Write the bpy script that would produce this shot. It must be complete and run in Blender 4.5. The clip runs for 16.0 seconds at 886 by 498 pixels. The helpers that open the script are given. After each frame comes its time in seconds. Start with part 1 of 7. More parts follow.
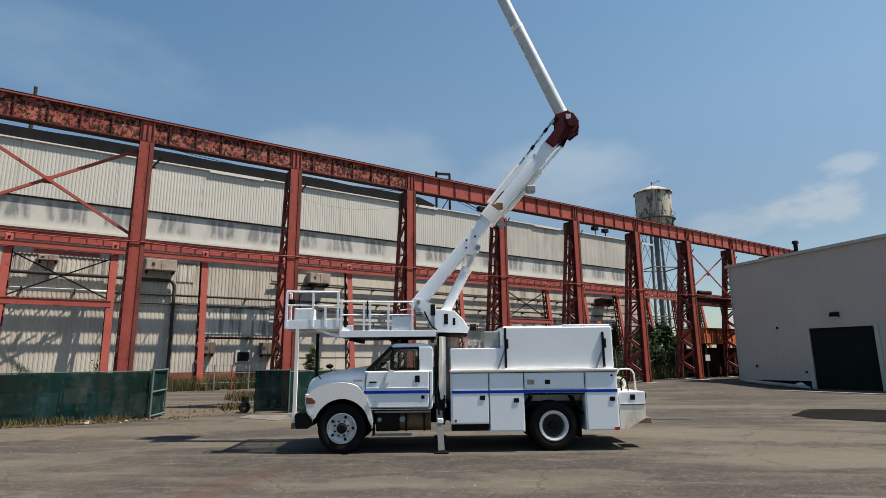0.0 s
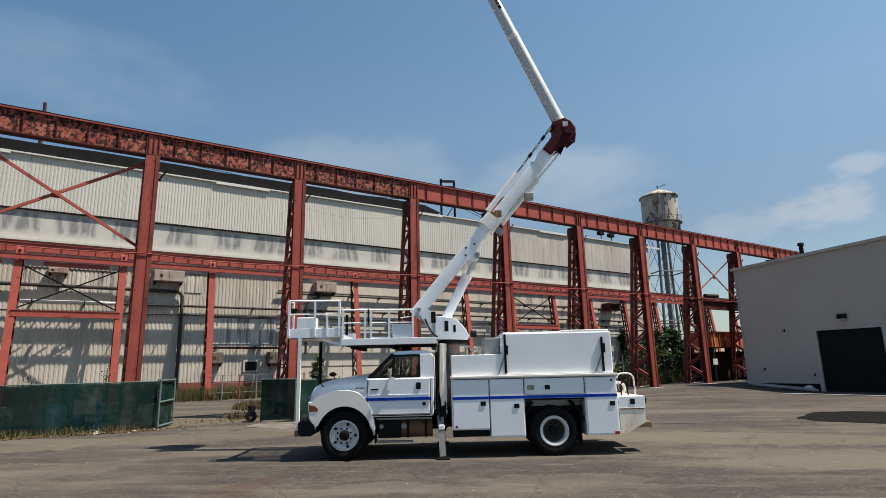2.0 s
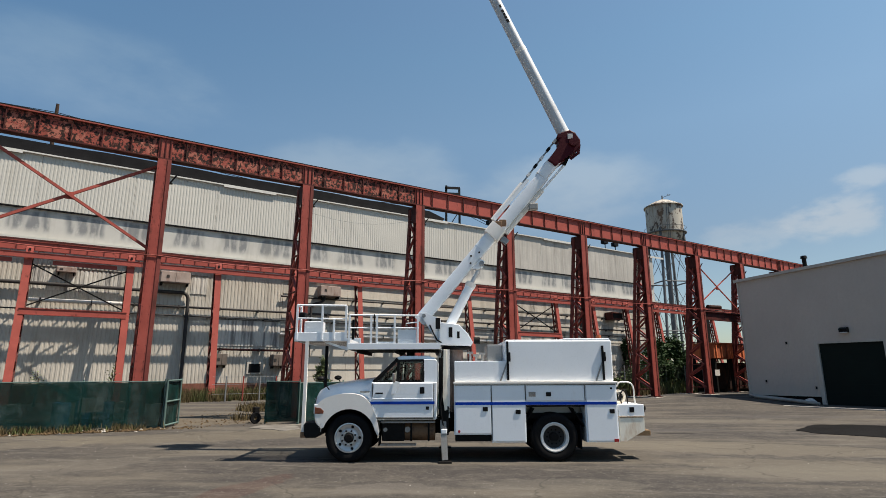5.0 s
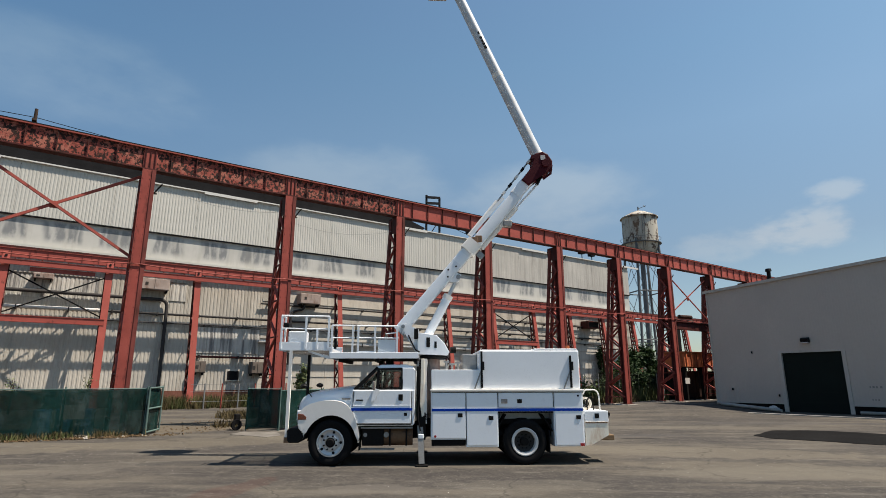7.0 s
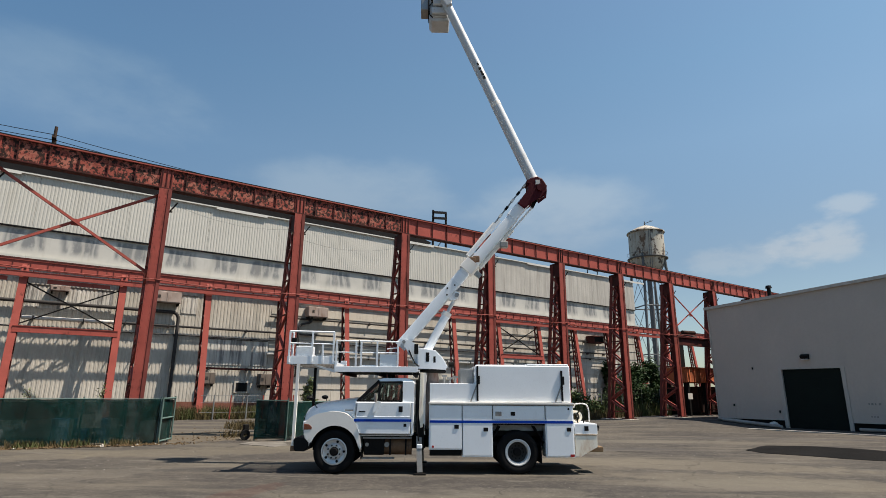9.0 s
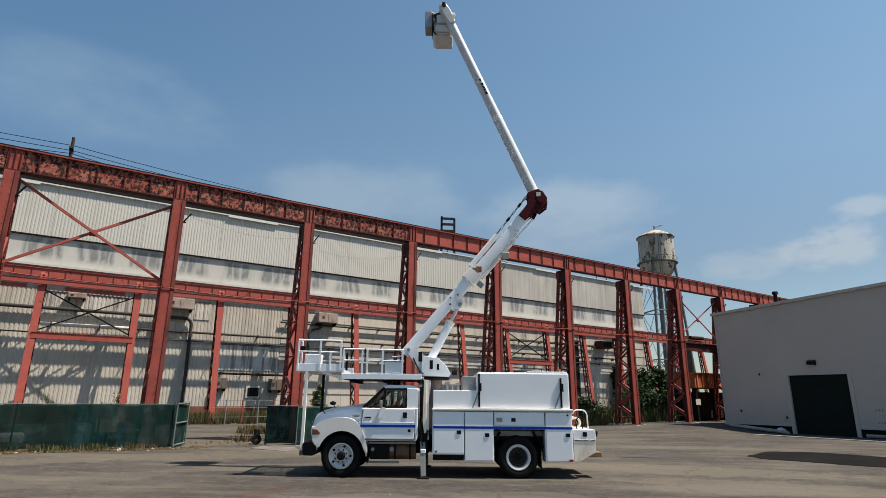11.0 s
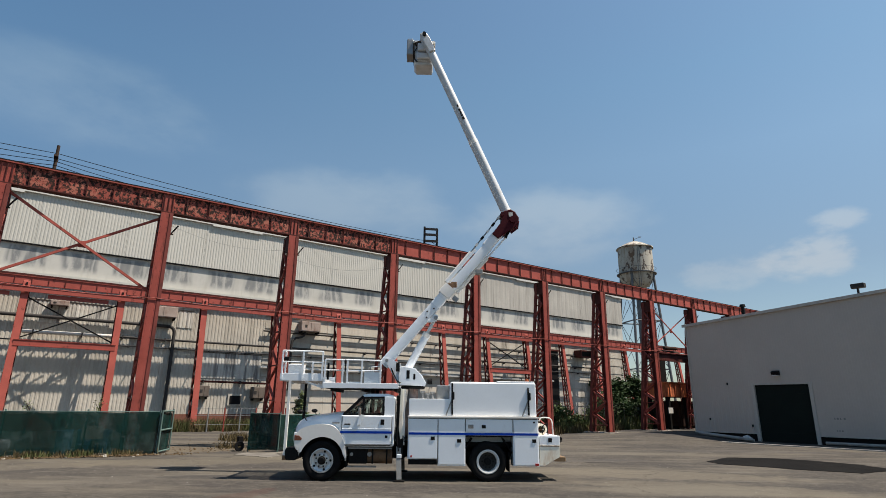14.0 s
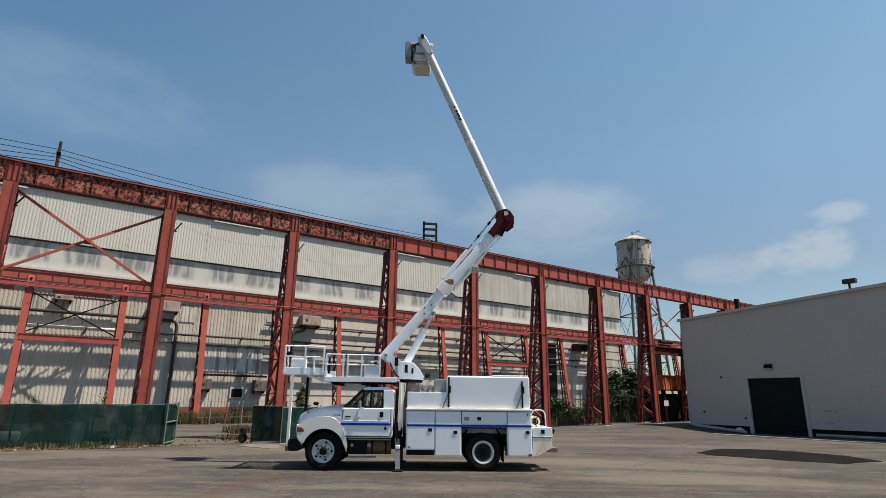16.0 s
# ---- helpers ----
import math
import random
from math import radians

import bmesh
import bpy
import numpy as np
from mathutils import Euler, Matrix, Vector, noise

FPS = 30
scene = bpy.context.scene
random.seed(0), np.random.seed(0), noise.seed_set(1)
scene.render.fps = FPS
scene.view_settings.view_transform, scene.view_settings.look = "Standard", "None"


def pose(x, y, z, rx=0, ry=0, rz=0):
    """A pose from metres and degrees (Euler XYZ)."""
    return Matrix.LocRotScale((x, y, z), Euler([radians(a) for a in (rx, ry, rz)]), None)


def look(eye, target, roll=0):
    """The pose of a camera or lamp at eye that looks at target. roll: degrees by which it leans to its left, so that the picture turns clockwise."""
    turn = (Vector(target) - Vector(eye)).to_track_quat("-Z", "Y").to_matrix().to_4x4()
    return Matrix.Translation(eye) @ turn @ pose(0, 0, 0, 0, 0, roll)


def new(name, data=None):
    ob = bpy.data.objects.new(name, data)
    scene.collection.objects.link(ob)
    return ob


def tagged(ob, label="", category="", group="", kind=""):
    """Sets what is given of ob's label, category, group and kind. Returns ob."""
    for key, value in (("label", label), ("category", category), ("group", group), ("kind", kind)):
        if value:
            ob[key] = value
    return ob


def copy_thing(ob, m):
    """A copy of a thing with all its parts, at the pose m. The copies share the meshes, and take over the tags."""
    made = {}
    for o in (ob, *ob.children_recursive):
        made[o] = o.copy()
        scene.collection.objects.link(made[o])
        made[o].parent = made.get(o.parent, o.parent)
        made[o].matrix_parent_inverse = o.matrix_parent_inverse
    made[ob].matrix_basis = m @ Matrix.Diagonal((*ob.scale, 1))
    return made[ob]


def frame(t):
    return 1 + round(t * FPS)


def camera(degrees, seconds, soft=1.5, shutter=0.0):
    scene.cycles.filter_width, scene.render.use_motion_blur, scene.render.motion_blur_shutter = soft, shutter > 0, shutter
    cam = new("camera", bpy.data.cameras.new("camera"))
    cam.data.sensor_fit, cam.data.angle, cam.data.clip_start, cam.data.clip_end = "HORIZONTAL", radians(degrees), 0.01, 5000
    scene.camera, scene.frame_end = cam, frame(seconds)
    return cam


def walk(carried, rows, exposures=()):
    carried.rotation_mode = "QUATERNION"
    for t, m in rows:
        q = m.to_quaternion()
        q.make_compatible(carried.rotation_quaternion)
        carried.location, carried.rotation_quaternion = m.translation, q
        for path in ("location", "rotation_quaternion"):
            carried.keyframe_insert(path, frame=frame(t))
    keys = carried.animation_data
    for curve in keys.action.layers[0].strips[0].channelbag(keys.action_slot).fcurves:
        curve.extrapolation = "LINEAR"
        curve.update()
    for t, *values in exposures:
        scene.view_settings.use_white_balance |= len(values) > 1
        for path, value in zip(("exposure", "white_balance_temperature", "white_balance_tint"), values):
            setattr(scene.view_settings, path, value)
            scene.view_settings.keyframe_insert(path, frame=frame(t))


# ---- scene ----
cam = camera(77.1, 16.0, soft=0.8)
PATH = [
    (0, (0.235, 0.309, 1.88), (1.331, 1.936, 2.271), -0.6),
    (0.5, (0.274, 0.203, 1.882), (1.37, 1.826, 2.288), -0.8),
    (1, (0.275, 0.102, 1.879), (1.373, 1.721, 2.297), -1.3),
    (1.5, (0.287, 0.058, 1.871), (1.376, 1.682, 2.293), -1.5),
    (2, (0.295, 0.074, 1.865), (1.367, 1.711, 2.281), -1.3),
    (2.5, (0.305, 0.086, 1.862), (1.357, 1.737, 2.273), -1.1),
    (3, (0.303, 0.1, 1.858), (1.34, 1.761, 2.265), -0.7),
    (3.5, (0.293, 0.1, 1.862), (1.321, 1.765, 2.274), -0.3),
    (4, (0.271, 0.087, 1.856), (1.296, 1.751, 2.281), -0.1),
    (6.5, (-0.22, -0.681, 1.853), (0.896, 0.917, 2.3), -0.3),
    (7, (-0.292, -0.812, 1.863), (0.822, 0.783, 2.324), -0.1),
    (7.5, (-0.418, -1.007, 1.863), (0.689, 0.588, 2.341), 0.0),
    (8, (-0.495, -1.185, 1.86), (0.61, 0.408, 2.354), 0.2),
    (8.5, (-0.53, -1.447, 1.84), (0.567, 0.149, 2.342), 0.4),
    (9, (-0.587, -1.665, 1.855), (0.496, -0.062, 2.36), 0.4),
    (11.5, (-0.796, -2.373, 1.907), (0.253, -0.753, 2.43), 0.5),
    (12, (-0.896, -2.529, 1.896), (0.168, -0.919, 2.421), 0.3),
    (12.5, (-0.981, -2.712, 1.925), (0.083, -1.101, 2.448), 0.4),
    (13, (-0.95, -2.914, 1.94), (0.108, -1.302, 2.471), 0.7),
    (13.5, (-0.972, -3.077, 1.923), (0.097, -1.475, 2.463), 0.7),
    (14, (-1.137, -3.244, 1.898), (-0.045, -1.661, 2.445), 0.6),
    (14.5, (-1.276, -3.37, 1.912), (-0.168, -1.797, 2.458), 0.6),
    (15, (-1.322, -3.513, 1.902), (-0.215, -1.937, 2.441), 0.7),
    (15.5, (-1.361, -3.637, 1.91), (-0.259, -2.054, 2.437), 0.7),
    (16, (-1.387, -3.75, 1.904), (-0.29, -2.161, 2.428), 0.6),
]
walk(cam, [(t, look(eye, target, roll)) for t, eye, target, roll in PATH])

# ---------------------------------------------------------------- light
TO_SUN = Vector((0.38, -0.34, 1.0)).normalized()
sun_data = bpy.data.lights.new("sun", "SUN")
sun_data.energy, sun_data.angle, sun_data.color = 5.0, radians(0.55), (1.0, 0.893, 0.775)
sun = new("sun", sun_data)
sun.matrix_world = look(TO_SUN * 80, (0, 0, 0))

world = bpy.data.worlds.new("sky")
scene.world = world
world.use_nodes = True
wn, wl = world.node_tree.nodes, world.node_tree.links
wn.clear()
w_out = wn.new("ShaderNodeOutputWorld")
w_bg = wn.new("ShaderNodeBackground")
w_sky = wn.new("ShaderNodeTexSky")
w_sky.sky_type, w_sky.sun_disc = "NISHITA", False
w_sky.sun_elevation, w_sky.sun_rotation = math.asin(TO_SUN.z), math.atan2(TO_SUN.x, TO_SUN.y)
w_sky.air_density, w_sky.dust_density, w_sky.ozone_density = 1.0, 0.8, 1.0
w_bg.inputs["Strength"].default_value = 0.0833


def cloud_mask(az, el, wide, high, scale, lo, hi):
    """A soft cloud bank round one direction of the sky: azimuth from +y towards +x and elevation, in degrees."""
    co = wn.new("ShaderNodeTexCoord")
    a, e = radians(az), radians(el)
    out = Vector((math.sin(a) * math.cos(e), math.cos(a) * math.cos(e), math.sin(e)))
    side = Vector((math.cos(a), -math.sin(a), 0))
    up = side.cross(out)
    dots = []
    for axis, size in ((side, wide), (up, high)):
        d = wn.new("ShaderNodeVectorMath")
        d.operation = "DOT_PRODUCT"
        d.inputs[1].default_value = axis / math.sin(radians(size))
        wl.new(co.outputs["Generated"], d.inputs[0])
        p = wn.new("ShaderNodeMath")
        p.operation = "POWER"
        ab = wn.new("ShaderNodeMath")
        ab.operation = "ABSOLUTE"
        wl.new(d.outputs["Value"], ab.inputs[0])
        wl.new(ab.outputs[0], p.inputs[0])
        p.inputs[1].default_value = 2
        dots.append(p)
    s = wn.new("ShaderNodeMath")
    wl.new(dots[0].outputs[0], s.inputs[0])
    wl.new(dots[1].outputs[0], s.inputs[1])
    fwd = wn.new("ShaderNodeVectorMath")
    fwd.operation = "DOT_PRODUCT"
    fwd.inputs[1].default_value = out
    wl.new(co.outputs["Generated"], fwd.inputs[0])
    fr = wn.new("ShaderNodeMapRange")
    fr.inputs["From Min"].default_value, fr.inputs["From Max"].default_value = 0.2, 0.5
    wl.new(fwd.outputs["Value"], fr.inputs["Value"])
    fall = wn.new("ShaderNodeMapRange")
    fall.interpolation_type = "SMOOTHSTEP"
    fall.inputs["From Min"].default_value, fall.inputs["From Max"].default_value = 1.0, 0.0
    wl.new(s.outputs[0], fall.inputs["Value"])
    nz = wn.new("ShaderNodeTexNoise")
    nz.inputs["Scale"].default_value, nz.inputs["Detail"].default_value, nz.inputs["Roughness"].default_value = scale, 6, 0.55
    mp = wn.new("ShaderNodeMapping")
    mp.inputs["Scale"].default_value = (1, 1, 2.2)
    wl.new(co.outputs["Generated"], mp.inputs["Vector"])
    wl.new(mp.outputs["Vector"], nz.inputs["Vector"])
    m = wn.new("ShaderNodeMath")
    m.operation = "MULTIPLY_ADD"
    wl.new(fall.outputs[0], m.inputs[0])
    m.inputs[1].default_value = 0.55
    wl.new(nz.outputs["Fac"], m.inputs[2])
    r = wn.new("ShaderNodeMapRange")
    r.interpolation_type = "SMOOTHSTEP"
    r.inputs["From Min"].default_value, r.inputs["From Max"].default_value = lo, hi
    wl.new(m.outputs[0], r.inputs["Value"])
    q = wn.new("ShaderNodeMath")
    q.operation = "MULTIPLY"
    wl.new(r.outputs[0], q.inputs[0])
    wl.new(fall.outputs[0], q.inputs[1])
    q2 = wn.new("ShaderNodeMath")
    q2.operation = "MULTIPLY"
    wl.new(q.outputs[0], q2.inputs[0])
    wl.new(fr.outputs[0], q2.inputs[1])
    return q2.outputs[0]


sky_colour = w_sky.outputs["Color"]
for az, el, wide, high, scale, lo, hi, strength in (
        (-1, 25.5, 17, 6, 6.0, 0.72, 1.2, 0.12), (24, 20, 18, 6, 6.0, 0.72, 1.2, 0.16),
        (46, 18, 16, 6, 7.0, 0.7, 1.2, 0.22), (62.0, 12.0, 6.0, 2.4, 20.0, 0.74, 1.12, 0.2),
        (69.0, 12.8, 6.0, 2.8, 20.0, 0.72, 1.1, 0.36), (71.5, 15.6, 3.4, 1.6, 22.0, 0.72, 1.1, 0.28)):
    mix = wn.new("ShaderNodeMix")
    mix.data_type = "RGBA"
    mask = cloud_mask(az, el, wide, high, scale, lo, hi)
    k = wn.new("ShaderNodeMath")
    k.operation = "MULTIPLY"
    k.inputs[1].default_value = strength
    wl.new(mask, k.inputs[0])
    wl.new(k.outputs[0], mix.inputs["Factor"])
    wl.new(sky_colour, mix.inputs["A"])
    mix.inputs["B"].default_value = (7.2, 6.9, 6.9, 1)
    sky_colour = mix.outputs["Result"]
# haze: duller and warmer towards the horizon, deeper away from the sun
w_co = wn.new("ShaderNodeTexCoord")
w_xyz = wn.new("ShaderNodeSeparateXYZ")
wl.new(w_co.outputs["Generated"], w_xyz.inputs[0])
haze = wn.new("ShaderNodeValToRGB")
haze.color_ramp.elements[0].position, haze.color_ramp.elements[0].color = 0.05, (0.70, 0.72, 0.69, 1)
haze.color_ramp.elements[1].position, haze.color_ramp.elements[1].color = 0.75, (0.86, 1.0, 0.99, 1)
for at, col in ((0.22, (0.72, 0.73, 0.69)), (0.40, (0.90, 0.98, 0.90)), (0.52, (0.87, 1.02, 0.95))):
    e = haze.color_ramp.elements.new(at)
    e.color = (*col, 1)
wl.new(w_xyz.outputs["Z"], haze.inputs["Fac"])
side = wn.new("ShaderNodeMapRange")
side.interpolation_type = "SMOOTHSTEP"
side.inputs["From Min"].default_value, side.inputs["From Max"].default_value = 0.5, -0.35
wl.new(w_xyz.outputs["X"], side.inputs["Value"])
deep = wn.new("ShaderNodeMix")
deep.data_type = "RGBA"
deep.inputs["A"].default_value, deep.inputs["B"].default_value = (1.1, 1.1, 1.1, 1), (0.84, 0.95, 1.05, 1)
wl.new(side.outputs["Result"], deep.inputs["Factor"])
for tint in (haze.outputs["Color"], deep.outputs["Result"]):
    tone = wn.new("ShaderNodeMix")
    tone.data_type, tone.blend_type = "RGBA", "MULTIPLY"
    tone.inputs["Factor"].default_value = 1.0
    wl.new(sky_colour, tone.inputs["A"])
    wl.new(tint, tone.inputs["B"])
    sky_colour = tone.outputs["Result"]
wl.new(tone.outputs["Result"], w_bg.inputs["Color"])
wl.new(w_bg.outputs[0], w_out.inputs[0])
scene.view_settings.exposure = 0.65

# ---------------------------------------------------------------- materials


def nodes_of(name):
    m = bpy.data.materials.new(name)
    m.use_nodes = True
    return m, m.node_tree.nodes, m.node_tree.links, m.node_tree.nodes["Principled BSDF"]


def grey(v):
    return (v, v, v)


def noise_fac(n, l, scale, detail=4, stretch=(1, 1, 1), lo=0.3, hi=0.7, rough=0.6, seed=0.0):
    g = n.new("ShaderNodeNewGeometry")
    mp = n.new("ShaderNodeMapping")
    mp.inputs["Scale"].default_value = stretch
    mp.inputs["Location"].default_value = (seed, seed * 1.7, seed * 0.3)
    l.new(g.outputs["Position"], mp.inputs["Vector"])
    t = n.new("ShaderNodeTexNoise")
    t.inputs["Scale"].default_value, t.inputs["Detail"].default_value, t.inputs["Roughness"].default_value = scale, detail, rough
    l.new(mp.outputs["Vector"], t.inputs["Vector"])
    r = n.new("ShaderNodeMapRange")
    r.inputs["From Min"].default_value, r.inputs["From Max"].default_value = lo, hi
    l.new(t.outputs["Fac"], r.inputs["Value"])
    return r.outputs["Result"], t.outputs["Fac"]


def blend(n, l, fac, a, b, mode="MIX", amount=1.0):
    x = n.new("ShaderNodeMix")
    x.data_type, x.blend_type = "RGBA", mode
    if amount != 1.0:
        k = n.new("ShaderNodeMath")
        k.operation = "MULTIPLY"
        k.inputs[1].default_value = amount
        l.new(fac, k.inputs[0])
        fac = k.outputs[0]
    if isinstance(fac, (int, float)):
        x.inputs["Factor"].default_value = fac
    else:
        l.new(fac, x.inputs["Factor"])
    for key, v in (("A", a), ("B", b)):
        if isinstance(v, (tuple, list)):
            x.inputs[key].default_value = (*v[:3], 1)
        else:
            l.new(v, x.inputs[key])
    return x.outputs["Result"]


def paint(name, base, rough=0.5, metal=0.0, var=0.12, scale=1.3, fine=30, bump=0.05, stains=(), rnd=0.0):
    """A surface: base colour with variation at two scales, stains of (colour, scale, stretch, lo, hi, amount), fine bump."""
    m, n, l, b = nodes_of(name)
    f, _ = noise_fac(n, l, scale)
    col = blend(n, l, f, tuple(c * (1 - var) for c in base), tuple(min(1, c * (1 + var)) for c in base))
    f2, raw = noise_fac(n, l, fine, 3, seed=3.1)
    col = blend(n, l, f2, col, tuple(c * (1 - var * 1.4) for c in base), amount=0.45)
    seed = 5.0
    for colour, sc, stretch, lo, hi, amount in stains:
        f3, _ = noise_fac(n, l, sc, 8, stretch, lo, hi, 0.65, seed)
        seed += 4.3
        col = blend(n, l, f3, col, colour, amount=amount)
    if rnd:
        oi = n.new("ShaderNodeObjectInfo")
        col = blend(n, l, oi.outputs["Random"], col, tuple(c * 0.55 for c in base), amount=rnd)
    l.new(col, b.inputs["Base Color"])
    rr = n.new("ShaderNodeMapRange")
    rr.inputs["To Min"].default_value, rr.inputs["To Max"].default_value = max(0.03, rough - 0.1), min(1, rough + 0.12)
    l.new(f2, rr.inputs["Value"])
    l.new(rr.outputs["Result"], b.inputs["Roughness"])
    b.inputs["Metallic"].default_value = metal
    b.inputs["Specular IOR Level"].default_value = 0.5 if rough < 0.5 else 0.12
    if bump:
        bp = n.new("ShaderNodeBump")
        bp.inputs["Strength"].default_value, bp.inputs["Distance"].default_value = min(1, bump * 4), 0.02
        l.new(raw, bp.inputs["Height"])
        l.new(bp.outputs["Normal"], b.inputs["Normal"])
    return m


RUST = (0.12, 0.045, 0.02)
DARKRUST = (0.035, 0.018, 0.013)
# Lighter, pinker red for girder webs, bent legs and braces.
STEEL_SALMON = paint("light_salmon_oxide", (0.33, 0.080, 0.062), 0.6, var=0.14, stains=[(DARKRUST, 2.4, (1, 1, 0.5), 0.6, 0.68, 0.7)])
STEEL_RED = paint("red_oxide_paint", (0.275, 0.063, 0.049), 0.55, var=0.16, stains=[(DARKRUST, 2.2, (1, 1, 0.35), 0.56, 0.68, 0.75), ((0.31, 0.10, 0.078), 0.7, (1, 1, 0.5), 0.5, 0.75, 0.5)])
# Red steel darkened to hold shade in its colour, with rust flecks.
STEEL_SHADED = paint("shaded_rusty_steel", (0.08, 0.022, 0.019), 0.6, var=0.2, stains=[(DARKRUST, 2.6, (1, 1, 0.3), 0.48, 0.6, 0.85)])
# Dimmer red: shade of recessed and rear members put into the colour.
STEEL_DIM = paint("shade_dimmed_oxide", (0.17, 0.046, 0.038), 0.6, var=0.2, stains=[(DARKRUST, 2.6, (1, 1, 0.3), 0.5, 0.66, 0.8), ((0.29, 0.10, 0.08), 3.1, (1, 1, 0.6), 0.62, 0.72, 0.5)])
PEELING = paint("peeling_red_paint", (0.27, 0.068, 0.05), 0.65, var=0.2, bump=0.12, stains=[((0.36, 0.14, 0.10), 2.6, (1, 1, 1), 0.5, 0.56, 0.7), ((0.02, 0.013, 0.011), 7.5, (1, 1, 0.75), 0.5, 0.525, 0.97), (DARKRUST, 5.0, (1, 1, 1), 0.55, 0.6, 0.9)])
RUSTY = paint("orange_rust", (0.58, 0.17, 0.07), 0.85, var=0.3, bump=0.15, stains=[((0.12, 0.04, 0.025), 2.2, (1, 1, 0.2), 0.5, 0.64, 0.8)])
CLAD = paint("weathered_cream_cladding", (0.50, 0.468, 0.405), 0.6, var=0.11, scale=0.35, fine=6, bump=0.03, stains=[((0.29, 0.27, 0.23), 1.1, (1, 1, 0.12), 0.48, 0.70, 0.75), ((0.26, 0.20, 0.14), 0.9, (1, 1, 0.2), 0.66, 0.8, 0.5)], rnd=0.12)
CLAD_UP = paint("upper_cream_cladding", (0.50, 0.488, 0.440), 0.55, var=0.05, scale=0.25, fine=5, bump=0.02, stains=[((0.36, 0.34, 0.29), 0.8, (1, 1, 0.1), 0.55, 0.8, 0.45)], rnd=0.06)
CLAD_GREY = paint("streaked_grey_cladding", (0.42, 0.40, 0.36), 0.7, var=0.12, scale=0.4, fine=6, bump=0.03, stains=[((0.25, 0.235, 0.21), 1.6, (1, 1, 0.07), 0.5, 0.7, 0.75)])


def band_mat():
    """Limewashed band with smeared, half painted-over panes in groups."""
    m, n, l, b = nodes_of("limewashed_window_band")
    f, _ = noise_fac(n, l, 0.6, 5)
    col = blend(n, l, f, (0.43, 0.42, 0.38), (0.50, 0.49, 0.45))
    smear, _ = noise_fac(n, l, 1.9, 6, (1, 1, 0.45), 0.28, 0.52, 0.65, 3.0)
    g = n.new("ShaderNodeNewGeometry")
    sx = n.new("ShaderNodeSeparateXYZ")
    l.new(g.outputs["Position"], sx.inputs[0])

    _, wob = noise_fac(n, l, 0.5, 3, (1, 0, 0.3), seed=21)
    bent = n.new("ShaderNodeMath")
    bent.operation = "MULTIPLY_ADD"
    bent.inputs[1].default_value = 2.2
    l.new(wob, bent.inputs[0])
    l.new(sx.outputs["X"], bent.inputs[2])

    def wave(period, shift, lo, hi):
        a = n.new("ShaderNodeMath")
        a.operation = "MULTIPLY_ADD"
        a.inputs[1].default_value, a.inputs[2].default_value = 2 * math.pi / period, shift
        l.new(bent.outputs[0], a.inputs[0])
        w = n.new("ShaderNodeMath")
        w.operation = "SINE"
        l.new(a.outputs[0], w.inputs[0])
        r = n.new("ShaderNodeMapRange")
        r.interpolation_type = "SMOOTHSTEP"
        r.inputs["From Min"].default_value, r.inputs["From Max"].default_value = lo, hi
        l.new(w.outputs[0], r.inputs["Value"])
        return r.outputs["Result"]

    group = wave(3.5, 0.6, -0.8, 0.0)
    pane = wave(0.72, 0.0, -1.7, 0.1)
    parts = [group, pane, smear]
    for a, c in ((11.4, 12.0), (13.3, 12.9)):
        r = n.new("ShaderNodeMapRange")
        r.interpolation_type = "SMOOTHSTEP"
        r.inputs["From Min"].default_value, r.inputs["From Max"].default_value = a, c
        l.new(sx.outputs["Z"], r.inputs["Value"])
        parts.append(r.outputs["Result"])
    fac = parts[0]
    for p in parts[1:]:
        k = n.new("ShaderNodeMath")
        k.operation = "MULTIPLY"
        l.new(fac, k.inputs[0])
        l.new(p, k.inputs[1])
        fac = k.outputs[0]
    col = blend(n, l, fac, col, (0.13, 0.14, 0.15), amount=0.8)
    f, _ = noise_fac(n, l, 1.3, 7, (1, 1, 0.2), 0.52, 0.75, 0.6, 11)
    col = blend(n, l, f, col, (0.30, 0.28, 0.24), amount=0.5)
    l.new(col, b.inputs["Base Color"])
    b.inputs["Roughness"].default_value, b.inputs["Specular IOR Level"].default_value = 0.6, 0.2
    return m


# Cladding with heavier dark streaks and blotches for the far bays.
CLAD_DARK = paint("dark_streaked_cladding", (0.50, 0.47, 0.41), 0.65, var=0.14, scale=0.5, fine=6, bump=0.03, stains=[((0.20, 0.185, 0.16), 0.9, (1, 1, 0.18), 0.46, 0.62, 0.8), ((0.05, 0.045, 0.04), 0.7, (1, 1, 0.4), 0.58, 0.68, 0.85)], rnd=0.12)
BAND = band_mat()
BRICK = paint("old_red_brick", (0.20, 0.085, 0.06), 0.85, var=0.25, fine=9, bump=0.1, stains=[((0.05, 0.035, 0.03), 1.2, (1, 1, 1), 0.5, 0.7, 0.6)])
ROOF_DARK = paint("tarred_roof_edge", (0.012, 0.012, 0.013), 0.9, var=0.3, bump=0.08)
HALL_TRIM = paint("grey_metal_trim", (0.5, 0.46, 0.40), 0.5, var=0.08, stains=[((0.24, 0.22, 0.19), 2, (1, 1, 0.3), 0.55, 0.75, 0.5)])
GREY_WALL = paint("grey_metal_siding", (0.50, 0.437, 0.375), 0.5, var=0.06, scale=0.4, fine=7, bump=0.02, stains=[((0.47, 0.41, 0.355), 0.7, (1, 1, 0.12), 0.5, 0.75, 0.5)])
